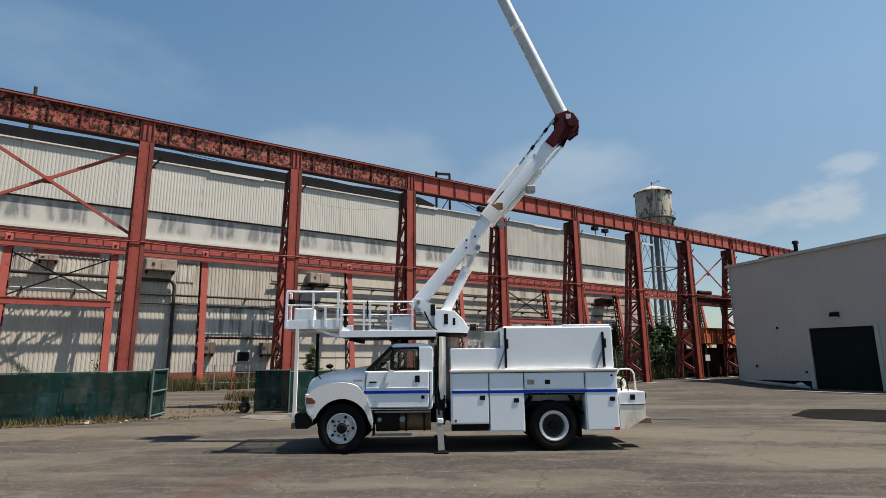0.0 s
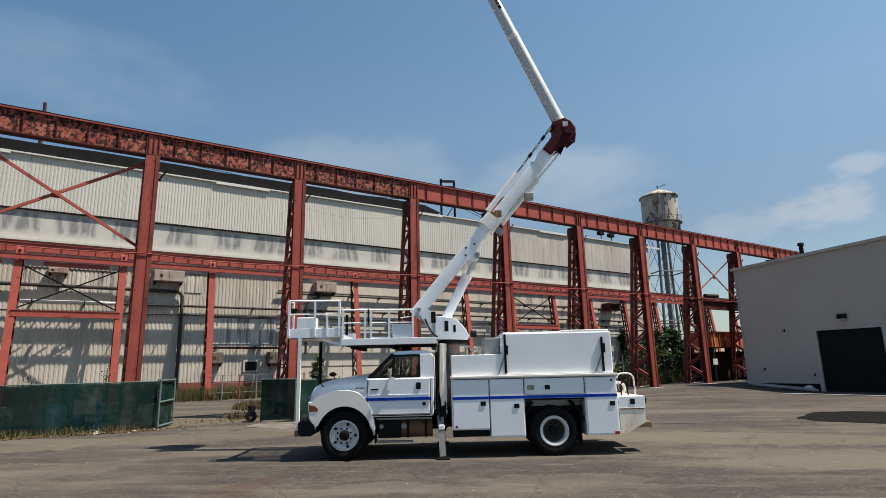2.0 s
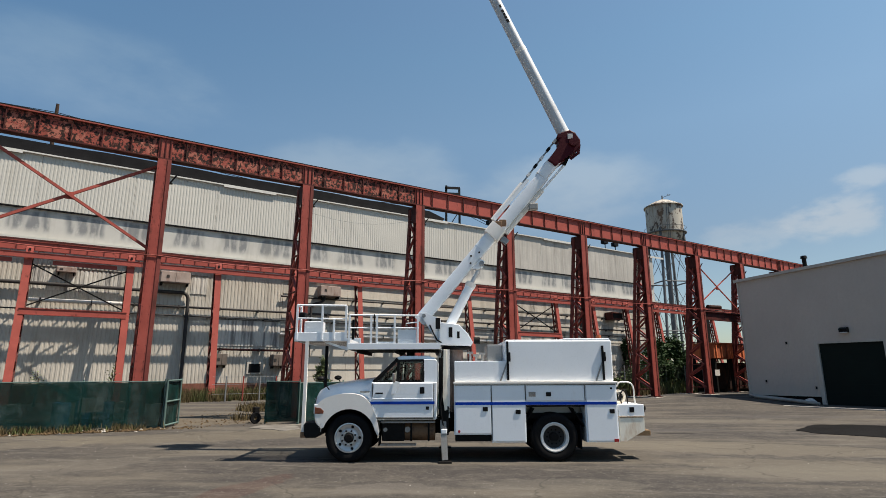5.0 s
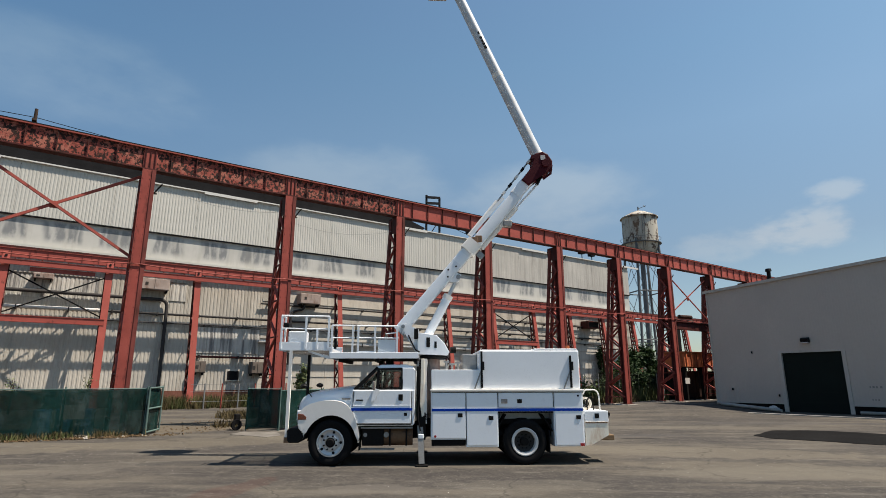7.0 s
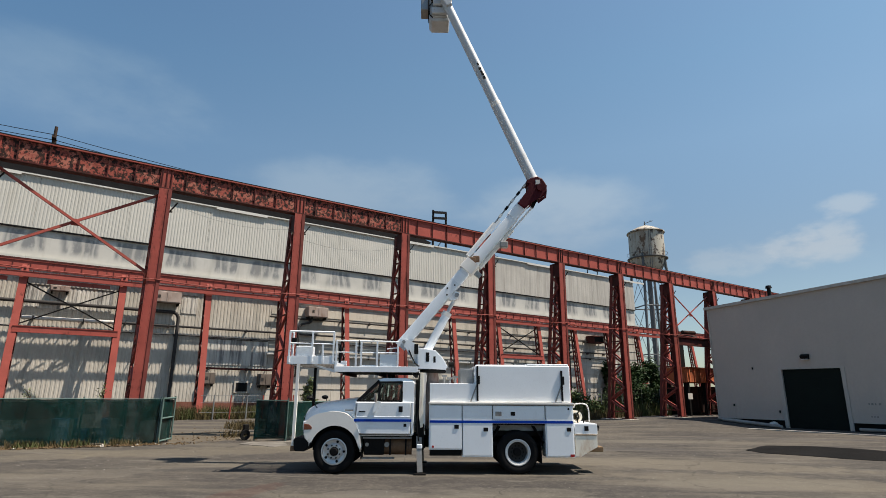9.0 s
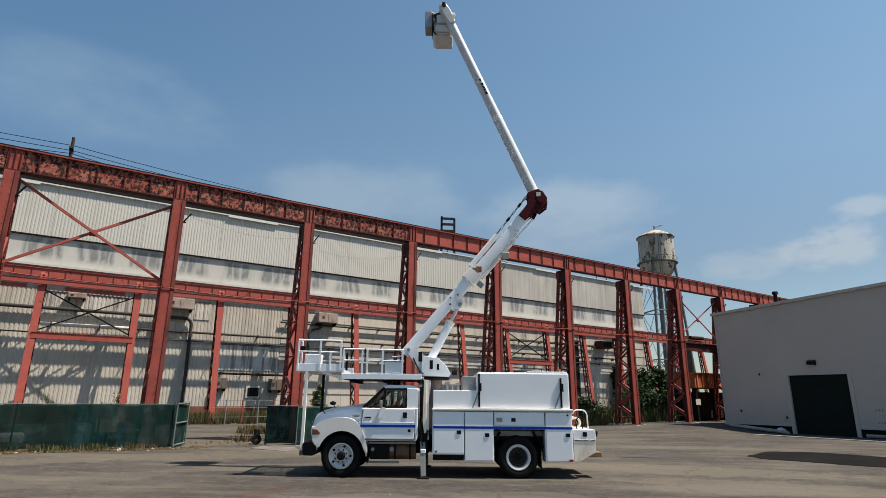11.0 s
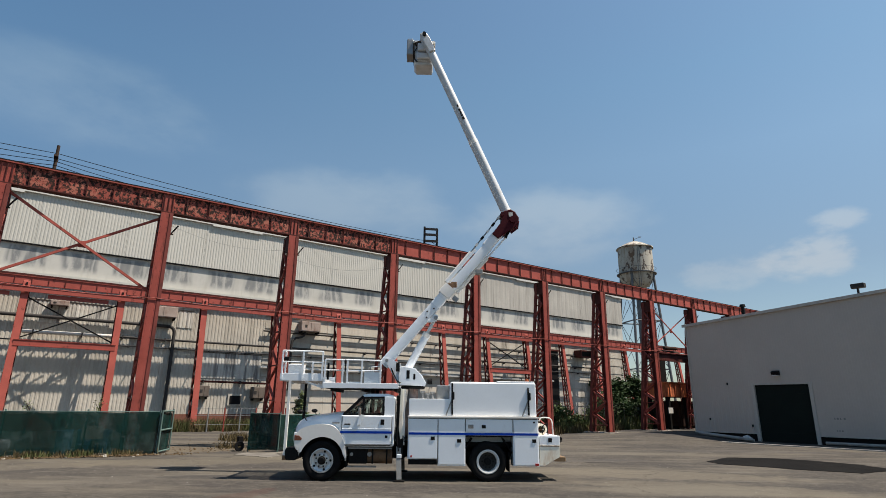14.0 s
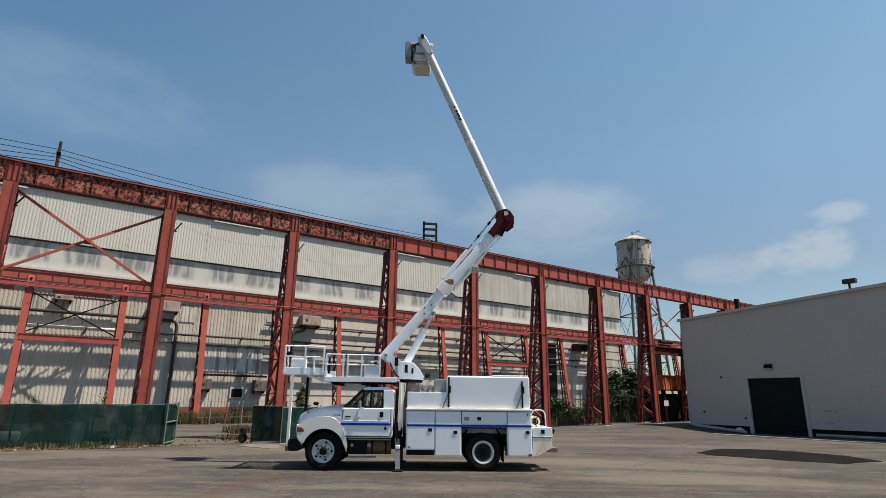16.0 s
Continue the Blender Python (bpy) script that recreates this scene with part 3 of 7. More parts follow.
def smooth_step(v, a, b):
    t = min(1, max(0, (v - a) / (b - a)))
    return t * t * (3 - 2 * t)


def ground_z(x, y):
    """The yard lies flat and rises a little towards the far end of the runway."""
    return 0.34 * smooth_step(x, 24, 34) * smooth_step(y, 15.5, 21)


def build_ground():
    xs = [-900, -300, -100] + list(range(-60, 101, 2)) + [140, 300, 900]
    ys = [-900, -300, -100] + list(range(-40, 101, 2)) + [140, 300, 900]
    bm = bmesh.new()
    grid = [[bm.verts.new((x, y, ground_z(x, y) + (0.012 * noise.noise((x * 0.3, y * 0.3, 0)) if abs(x) < 99 and abs(y) < 99 else 0))) for y in ys] for x in xs]
    for i in range(len(xs) - 1):
        for j in range(len(ys) - 1):
            bm.faces.new((grid[i][j], grid[i + 1][j], grid[i + 1][j + 1], grid[i][j + 1]))
    tagged(part("ground", bm, ASPHALT, smooth=True), "worn grey asphalt yard with oil stains and cracks", "ground", kind="structure")


build_ground()
# Near-black surface for the one dark area of the yard.
DARK_PATCH = paint("dark_patch_surface", (0.012, 0.0117, 0.0113), 0.95, var=0.25, scale=0.8, fine=40, bump=0.08, stains=[((0.07, 0.066, 0.06), 0.8, (1, 0.3, 1), 0.62, 0.7, 0.6)])
DARK_PATCH.node_tree.nodes["Principled BSDF"].inputs["Specular IOR Level"].default_value = 0.03
def ragged(corners, step, amount, seedn):
    """A closed outline with uneven, broken edges."""
    rnd = random.Random(seedn)
    out = []
    for a, b in zip(corners, corners[1:] + corners[:1]):
        n = max(1, int(math.dist(a, b) / step))
        for i in range(n):
            f = i / n
            out.append((a[0] + (b[0] - a[0]) * f + rnd.uniform(-amount, amount), a[1] + (b[1] - a[1]) * f + rnd.uniform(-amount, amount)))
    return out


# Thin ragged slab that carries the dark tone.
tagged(part("asphalt_patch", prism(bmesh.new(), ragged([(20.0, 9.55), (22.5, 10.2), (23.8, 9.4), (24.25, 7.85), (24.0, 5.9), (22.8, 4.4), (20.65, 4.7), (20.3, 5.5), (20.0, 6.5), (19.8, 7.6), (19.5, 8.8)], 0.35, 0.06, 51), -0.05, 0.01, "xy"), DARK_PATCH), "dark ragged patch on the grey asphalt yard", "asphalt patch", kind="structure")
WORN_SLAB = paint("dirty_concrete", (0.17, 0.157, 0.135), 0.85, var=0.2, bump=0.1, stains=[((0.10, 0.092, 0.08), 1.8, (1, 1, 1), 0.48, 0.62, 0.8)])
tagged(part("concrete_pad", prism(bmesh.new(), ragged([(5.35, 20.75), (6.05, 21.5), (7.05, 20.6), (6.75, 19.2), (6.15, 18.9), (5.75, 19.9)], 0.25, 0.07, 52), -0.05, 0.014, "xy"), WORN_SLAB), "pale worn concrete slab by the gate", "slab", kind="structure")

# ---------------------------------------------------------------- front crane runway


def runway_column():
    """A laced steel column: upright front leg, battered rear leg, lacing bars on both sides, cap and base."""
    c = thing("runway_column", "red oxide painted steel crane runway column with laced legs", "column", "runway columns")
    top = 10.28
    bm = bmesh.new()
    bx(bm, 0, 0.5, 0, 0.035, 0.06, top)
    for i in range(34):
        for x in (0.06, 0.3):
            bx(bm, x - 0.016, x + 0.016, -0.012, 0.001, 0.3 + i * 0.29, 0.332 + i * 0.29)
    part("front_leg", bm, STEEL_RED, c)
    part("cover_strip", box(0.36, 0.5, -0.03, -0.002, 0.06, top), STEEL_DIM, c)
    # Web and rear flange are coloured darker to paint their shade.
    part("leg_web", box(0.23, 0.26, 0.035, 0.33, 0.06, top), STEEL_DIM, c)
    part("rear_flange", box(0.04, 0.46, 0.33, 0.36, 0.06, top), STEEL_DIM, c)
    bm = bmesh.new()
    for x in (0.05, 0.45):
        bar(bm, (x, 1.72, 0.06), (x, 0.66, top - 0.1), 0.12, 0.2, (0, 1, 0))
    part("rear_leg", bm, STEEL_DIM, c)
    n = 11
    for side in (0.055, 0.445):
        for i in range(n):
            za, zb = 0.5 + i * (9.0 / n), 0.5 + (i + 1) * (9.0 / n)
            ya, yb = 1.7 - 1.04 * za / top, 1.7 - 1.04 * zb / top
            p, q = ((side, 0.2, za), (side, yb, zb)) if i % 2 == 0 else ((side, ya, za), (side, 0.2, zb))
            part("lacing_bar", bar(bmesh.new(), p, q, 0.09, 0.1, (1, 0, 0)), STEEL_RED, c)
            if i % 2 == 0:
                part("batten", bar(bmesh.new(), (side, 0.2, za), (side, ya, za), 0.05, 0.1, (1, 0, 0)), STEEL_DIM, c)
    bm = bmesh.new()
    pts = [(0.03, 9.35), (0.03, top), (0.86, top), (0.9, 9.95), (0.86, 9.7), (0.74, 9.5), (0.5, 9.42)]
    prism(bm, pts, 0.02, 0.05, "yz")
    prism(bm, pts, 0.45, 0.48, "yz")
    bx(bm, 0.05, 0.45, 0.84, 0.88, 9.7, top)
    part("cap_plate", bm, STEEL_SHADED, c)
    part("bracket", bar(bar(bmesh.new(), (0.5, 0.1, 9.3), (0.78, 0.0, 9.75), 0.05, 0.05), (0.5, 0.1, 9.32), (0.62, 0.05, 9.32), 0.05), CHASSIS, c)
    bm = box(-0.12, 0.62, -0.12, 0.5, 0.02, 0.07)
    bx(bm, -0.05, 0.55, 1.45, 2.0, 0.02, 0.07)
    part("base_plate", bm, STEEL_SHADED, c)
    bm = box(-0.3, 0.8, -0.3, 0.7, -0.3, 0.02, 0.03)
    bx(bm, -0.25, 0.75, 1.3, 2.2, -0.3, 0.02, 0.03)
    part("footing", bm, CONCRETE, c)
    return c


def runway_girder(material, label, web_depth=0.94, clean=False):
    """A riveted plate girder one bay long, its underside at 0."""
    g = thing("runway_girder", label, "girder", "runway girders")
    part("web", box(0.0, BAY, 0.13, 0.16, 0.05, web_depth - 0.05), material, g)
    part("top_flange", box(0.0, BAY - 0.002, 0.02, 0.46, web_depth - 0.05, web_depth), STEEL_RED, g)
    part("bottom_flange", box(0.0, BAY - 0.002, 0.04, 0.44, 0, 0.05), STEEL_SHADED, g)
    bm = box(0, BAY - 0.002, 0.11, 0.13, 0.05, 0.13)
    bx(bm, 0, BAY - 0.002, 0.11, 0.13, web_depth - 0.14, web_depth - 0.05)
    part("flange_angle", bm, material, g)
    part("crane_rail", box(0, BAY - 0.002, 0.18, 0.28, web_depth, web_depth + 0.11), CHASSIS, g)
    for i in range(6):
        x = 0.02 + i * BAY / 6
        if i == 0:
            part("splice_plate", box(0.0, 0.5, 0.085, 0.108, 0.055, web_depth - 0.055), STEEL_RED, g)
            for x2 in (0.06, 0.24, 0.42):
                part("stiffener", box(x2, x2 + 0.03, 0.04, 0.085, 0.055, web_depth - 0.055), STEEL_SHADED, g)
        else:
            part("stiffener", box(x, x + 0.03, 0.05, 0.108, 0.055, web_depth - 0.055), STEEL_SHADED, g)
    return g


col0 = runway_column()
col0.matrix_world = pose(COL_X, FRONT_Y, 0)
girder_worn = runway_girder(PEELING, "riveted steel crane girder with badly peeling red paint")
girder_clean = runway_girder(STEEL_SALMON, "riveted steel crane girder in salmon-red oxide paint")
girder_worn.matrix_world = pose(COL_X, FRONT_Y, 10.3)
girder_clean.matrix_world = pose(COL_X + 2 * BAY, FRONT_Y, 10.3)
for k in range(-2, 10):
    x = COL_X + k * BAY
    if k:
        copy_thing(col0, pose(x, FRONT_Y, ground_z(x, FRONT_Y)) @ Matrix.Diagonal((1, 1, 1 - ground_z(x, FRONT_Y) / 10.28, 1)))
    if k not in (0, 2):
        copy_thing(girder_worn if k < 2 else girder_clean, pose(x, FRONT_Y, 10.3))


def brace(name, label, runs, material, w=0.12, h=0.12, group=""):
    t = thing(name, label, "brace", group)
    for p, q in runs:
        part("diagonal", bar(bmesh.new(), p, q, w, h), material, t)
    mid = (Vector(runs[0][0]) + Vector(runs[0][1])) / 2
    part("gusset", box(mid.x - 0.14, mid.x + 0.14, mid.y + 0.068, mid.y + 0.088, mid.z - 0.14, mid.z + 0.14), material, t)
    return t


Y_BR = FRONT_Y + 0.42
x0, x1 = COL_X - BAY + 0.45, COL_X + 0.05
brace("cross_brace", "crossed red steel angle braces between two runway columns", [((x0, Y_BR, 10.1), (x1, Y_BR, 6.65)), ((x0, Y_BR + 0.13, 6.75), (x1, Y_BR + 0.13, 10.1))], STEEL_SALMON, 0.1, 0.1)
x0, x1 = COL_X + 6 * BAY + 0.45, COL_X + 7 * BAY + 0.05
brace("cross_brace", "crossed red steel angle braces between far runway columns", [((x0, Y_BR, 9.9), (x1, Y_BR, 6.4)), ((x0, Y_BR + 0.13, 6.6), (x1, Y_BR + 0.13, 9.9))], STEEL_SALMON, 0.07, 0.07)
st = thing("strut_beam", "red painted steel strut between far runway columns", "beam")
bm = box(x0 - 0.2, x0 + 11.5, 24.3, 24.6, 5.72, 5.8)
bx(bm, x0 - 0.2, x0 + 11.5, 24.42, 24.48, 5.8, 6.3)
bx(bm, x0 - 0.2, x0 + 11.5, 24.3, 24.6, 6.3, 6.38)
part("strut", bm, STEEL_SHADED, st)
# conduit clipped along the front columns
cd = thing("conduit_run", "thin pinkish conduit clipped along the runway columns", "conduit")
for k in range(-1, 7):
    xa = COL_X + k * BAY + 0.25
    part("conduit", pipe(bmesh.new(), [(xa + BAY * i / 6, FRONT_Y - 0.05, 6.34 - 0.10 * (1 - (i / 3 - 1) ** 2)) for i in range(7)], 0.022, 6), STEEL_RED, cd)

# slack wires strung behind the columns
for k, z0, z1, sag in ((0, 9.9, 9.6, 0.4), (1, 9.2, 9.6, 0.4)):
    wr = thing("slack_wire", "thin slack wire strung between runway columns", "wire", "slack wires")
    xa = COL_X + k * BAY + 0.4
    part("wire", pipe(bmesh.new(), [(xa + (BAY - 0.3) * i / 10, FRONT_Y + 0.5, z0 + (z1 - z0) * i / 10 - sag * (1 - (i / 5 - 1) ** 2)) for i in range(11)], 0.005, 5), GALV, wr)

# ---------------------------------------------------------------- rear crane runway along the works
REAR_Y = 45.4
REAR_X = 2.28


def rear_frame():
    """A rear runway bent: leaning front leg with a gooseneck head, laced to an upright rear leg."""
    c = thing("runway_bent", "red steel runway support with a curved head and laced rear leg", "column", "rear runway supports")
    bm = bmesh.new()
    bar(bm, (0.25, -1.66, 0.05), (0.25, -0.46, 9.4), 0.44, 0.04, (0, 1, 0))
    bar(bm, (0.25, -1.5, 0.05), (0.25, -0.28, 9.4), 0.04, 0.28, (0, 1, 0))
    part("front_leg", bm, STEEL_SALMON, c)
    bm = bmesh.new()
    prism(bm, [(-0.49, 9.3), (-0.47, 9.8), (-0.42, 10.1), (-0.33, 10.34), (-0.18, 10.46), (0.02, 10.5), (0.02, 10.3), (-0.1, 10.26), (-0.26, 10.2), (-0.32, 9.96), (-0.25, 9.9), (-0.25, 9.3)], 0.04, 0.46, "yz")
    part("head_plate", bm, STEEL_SALMON, c)
    # Solid black block draws the dark inside of the eye hole.
    part("eye_hole", box(0.19, 0.31, -0.5, -0.44, 9.9, 10.06), HOLE_BLACK, c)
    bm = bmesh.new()
    for x in (0.05, 0.45):
        bar(bm, (x, -0.72, 0.05), (x, 0.1, 9.9), 0.1, 0.14, (0, 1, 0))
    part("rear_leg", bm, STEEL_DIM, c)
    n = 16
    for side in (0.06, 0.44):
        for i in range(n):
            za, zb = 0.4 + i * (9.0 / n), 0.4 + (i + 1) * (9.0 / n)
            fa, fb = -1.42 + 0.13 * za, -1.42 + 0.13 * zb
            ra, rb = -0.72 + 0.0833 * za, -0.72 + 0.0833 * zb
            p, q = ((side, fa, za), (side, rb, zb)) if i % 2 == 0 else ((side, ra, za), (side, fb, zb))
            part("lacing_bar", bar(bmesh.new(), p, q, 0.03, 0.13, (1, 0, 0)), STEEL_SHADED, c)
    part("footing", box(-0.2, 0.7, -2.0, -0.5, -0.3, 0.05), CONCRETE, c)
    return c


# Plain black that paints the unlit inside of a hole.
HOLE_BLACK = paint("hole_black_fill", (0.012, 0.010, 0.010), 0.7, var=0.2)
rear0 = rear_frame()
rear0.matrix_world = pose(REAR_X, REAR_Y, 0)
rg = thing("rear_girder", "red plate girder of the rear crane runway with stiffeners", "girder", "rear runway girders")
part("web", box(0, BAY, -0.37, -0.33, 0.40, 0.96), STEEL_SALMON, rg)
part("top_flange", box(0, BAY - 0.002, -0.43, -0.28, 0.96, 1.0), STEEL_RED, rg)
part("crane_rail", box(0, BAY - 0.002, -0.39, -0.31, 1.0, 1.15), STEEL_SHADED, rg)
part("bottom_flange", box(0, BAY - 0.002, -0.43, -0.30, 0.36, 0.40), STEEL_DIM, rg)
part("walkway_beam", box(0, BAY - 0.002, -0.68, -0.64, -0.15, 0.17), STEEL_SALMON, rg)
part("walkway_flange", box(0, BAY - 0.002, -0.71, -0.63, 0.17, 0.2), STEEL_RED, rg)
part("walkway_flange", box(0, BAY - 0.002, -0.71, -0.63, -0.18, -0.15), STEEL_DIM, rg)
for i in range(6):
    part("stiffener", box(0.5 + i * BAY / 6, 0.53 + i * BAY / 6, -0.425, -0.37, 0.40, 0.96), STEEL_DIM, rg)
for i in range(4):
    part("bearer", box(0.7 + i * BAY / 4, 0.76 + i * BAY / 4, -0.64, -0.36, 0.26, 0.34), STEEL_DIM, rg)
rg.matrix_world = pose(REAR_X, REAR_Y, 9.54)
for k in range(-4, 14):
    x = REAR_X + k * BAY
    if k:
        copy_thing(rear0, pose(x, REAR_Y, 0))
        copy_thing(rg, pose(x, REAR_Y, 9.54))

for k in (-3, -2, -1):
    tr = thing("walkway_truss", "flat red steel lattice beside the rear girder", "truss", "walkway trusses", m=pose(REAR_X + k * BAY, REAR_Y, 9.54))
    part("rear_chord", box(0, BAY - 0.002, 0.19, 0.29, 0.04, 0.1), STEEL_DIM, tr)
    part("hung_beam", box(1.6, BAY - 0.6, -0.56, -0.52, -0.5, -0.22), STEEL_SALMON, tr)
    for i in range(5):
        xa = 0.15 + i * 1.4
        part("lattice_bar", bar(bmesh.new(), (xa, -0.31, 0.06), (xa, 0.22, 0.06), 0.09, 0.04), STEEL_DIM, tr)
        part("lattice_bar", bar(bmesh.new(), (xa + 0.6, -0.63, 0.0), (xa + 0.6, -0.34, 0.0), 0.24, 0.04), STEEL_DIM, tr)
        if i < 4:
            part("lattice_bar", bar(bmesh.new(), (xa + 0.3, -0.3, 0.06), (xa + 0.95, 0.2, 0.06), 0.06, 0.04), STEEL_DIM, tr)
            part("lattice_bar", bar(bmesh.new(), (xa + 0.85, -0.62, 0.0), (xa + 1.5, -0.36, 0.0), 0.06, 0.04), STEEL_DIM, tr)
for k in (-1, 6):
    xa, xb = REAR_X + k * BAY + 0.5, REAR_X + (k + 1) * BAY
    pf = thing("portal_beam", "red steel portal strut between leaning runway supports", "beam", "portal struts")
    bm = box(xa - 0.3, xb + 0.3, 44.44, 44.5, 5.66, 6.02)
    bx(bm, xa - 0.3, xb + 0.3, 44.4, 44.62, 5.62, 5.66)
    bx(bm, xa - 0.3, xb + 0.3, 44.4, 44.62, 6.02, 6.06)
    part("strut", bm, STEEL_SALMON, pf)
    xm = thing("portal_brace", "dark crossed steel braces behind the portal strut", "brace", "portal braces")
    part("diagonal", bar(bmesh.new(), (xa - 0.1, 45.28, 9.1), (xb + 0.1, 44.9, 6.2), 0.08, 0.09), CHASSIS, xm)
    part("diagonal", bar(bmesh.new(), (xa - 0.1, 45.0, 6.2), (xb + 0.1, 45.4, 9.1), 0.08, 0.09), CHASSIS, xm)

# ---------------------------------------------------------------- the works behind
WALL_Y = 47.0


def lapped(x0, x1, z0, z1, n):
    """Wide horizontal boards, each lapping over the one below."""
    step = (z1 - z0) / n
    pts = [(0.1, z0)]
    for i in range(n):
        pts += [(-0.05, z0 + i * step), (0.0, z0 + (i + 1) * step - 0.002)]
    pts.append((0.1, z1))
    return prism(bmesh.new(), pts, x0, x1, "yz")


works = thing("factory_building", "long old factory with weathered cream corrugated cladding", "building")
X_W, X_E = -33.4, 64.4
k = 0
x = X_W
while x < X_E - 0.5:
    xe = min(x + BAY, X_E)
    if x < 13:
        ob = part("wall_panel", corrugated(x, xe - 0.02, 1.15, 10.7, 0.27, 0.022), CLAD, works)
    else:
        ob = part("wall_panel", lapped(x, xe - 0.02, 1.15, 10.7, 9), CLAD if x < 36 else CLAD_DARK, works)
    ob.location = (0, WALL_Y, 0)
    up = CLAD_UP if x < 37 else CLAD_GREY
    ob = part("upper_panel", corrugated(x, xe - 0.02, 13.32, 17.2, *((0.22, 0.016) if x < 37 else (0.74, 0.012))), up, works)
    ob.location = (0, WALL_Y - 0.12, 0)
    ob = part("window_band", box(x, xe - 0.002, 0, 0.12, 11.1, 13.3), BAND, works)
    ob.location = (0, WALL_Y, 0)
    ob = part("ledge", box(x, xe - 0.01, -0.5, 0.1, 10.74, 11.12), CLAD_UP, works)
    ob.location = (0, WALL_Y, 0)
    part("brick_plinth", box(x, xe - 0.005, WALL_Y - 0.06, WALL_Y + 0.3, -0.3, 1.15), BRICK, works)
    if k % 3 == 1:
        part("patch_panel", box(x + 0.4, x + BAY * 0.8, WALL_Y - 0.34, WALL_Y - 0.322, 17.06, 17.3), TRIM_LIGHT, works)
    x += BAY
    k += 1
part("drip_edge", box(X_W, X_E, WALL_Y - 0.17, WALL_Y, 13.22, 13.31), ROOF_DARK, works)
part("eave_trim", box(X_W, X_E, WALL_Y - 0.32, WALL_Y + 0.1, 17.2, 17.3), TRIM_LIGHT, works)
bm = bmesh.new()
pts = [(X_W, 17.32), (X_W, 18.42)]
random.seed(4)
xx = X_W
while xx < 28:
    xx += 2.1
    pts.append((min(xx, 29.0), 18.3 + random.uniform(-0.07, 0.05)))
pts += [(30.9, 17.7), (30.4, 17.32)]
prism(bm, pts, WALL_Y + 0.15, WALL_Y + 6)
part("monitor_roof", bm, ROOF_DARK, works, "black tarred roof edge")
part("roof_slab", box(X_W, X_E, WALL_Y + 0.12, WALL_Y + 30, 17.0, 17.28), ROOF_DARK, works)
part("end_wall", box(X_E - 0.3, X_E, WALL_Y + 0.12, WALL_Y + 30, -0.3, 17.0), CLAD_GREY, works)
part("back_wall", box(X_W, X_E - 0.3, WALL_Y + 29.7, WALL_Y + 30, -0.3, 17.0), CLAD_GREY, works)
part("end_wall", box(X_W, X_W + 0.3, WALL_Y + 0.12, WALL_Y + 29.7, -0.3, 17.0), CLAD_GREY, works)
part("core_wall", box(X_W + 0.3, X_E - 0.3, WALL_Y + 0.31, WALL_Y + 0.5, -0.3, 17.0), CLAD_GREY, works)


def wall_pipe(name, label, pts, r, material, cat="pipe"):
    t = thing(name, label, cat)
    part("run", pipe(bmesh.new(), pts, r, 10), material, t, smooth=True)
    for i in range(0, 40):
        xx = pts[0][0] + 0.6 + i * 3.0
        if xx > pts[-1][0] or abs(pts[0][2] - pts[-1][2]) > 0.5:
            break
        part("clamp", box(xx, xx + 0.08, pts[0][1] - r - 0.02, WALL_Y, pts[0][2] - r - 0.03, pts[0][2] + r + 0.03), PIPE_DARK, t)
    return t


wall_pipe("wall_pipe", "dark lagged pipe along the factory wall", [(-30, 46.7, 7.95), (6.0, 46.7, 8.0), *arc((6.2, 46.7, 8.0), (6.75, 46.7, 8.0), (6.75, 46.7, 7.4)), (6.78, 46.7, 0.6)], 0.13, PIPE_DARK)
wall_pipe("wall_pipe", "pale painted pipe along the factory wall", [(-3.2, 46.68, 6.84), (2.5, 46.68, 6.9)], 0.13, PIPE_PALE)
wall_pipe("wall_pipe", "dark pipe along the factory wall", [(2.5, 46.72, 6.9), (58, 46.72, 7.0)], 0.09, PIPE_DARK)
wall_pipe("wall_pipe", "thin dark pipe along the factory wall", [(-30, 46.8, 6.2), (58, 46.8, 6.3)], 0.05, PIPE_DARK)
wall_pipe("wall_pipe", "dark pipe high on the factory wall", [(14, 46.75, 8.3), (58, 46.75, 8.4)], 0.08, PIPE_DARK)
wall_pipe("wall_pipe", "pale pipe on the factory wall", [(14, 46.7, 5.1), (50, 46.7, 5.1)], 0.12, PIPE_PALE)
wall_pipe("wall_rail", "red horizontal rail on the factory wall", [(8.8, 46.7, 3.75), (14.6, 46.7, 3.72)], 0.09, STEEL_SHADED, "rail")


# Brown vent metal, darkened so the low units carry their shade.
VENT_SHADED = paint("shade_dimmed_brown_metal", (0.15, 0.125, 0.105), 0.6, var=0.25)


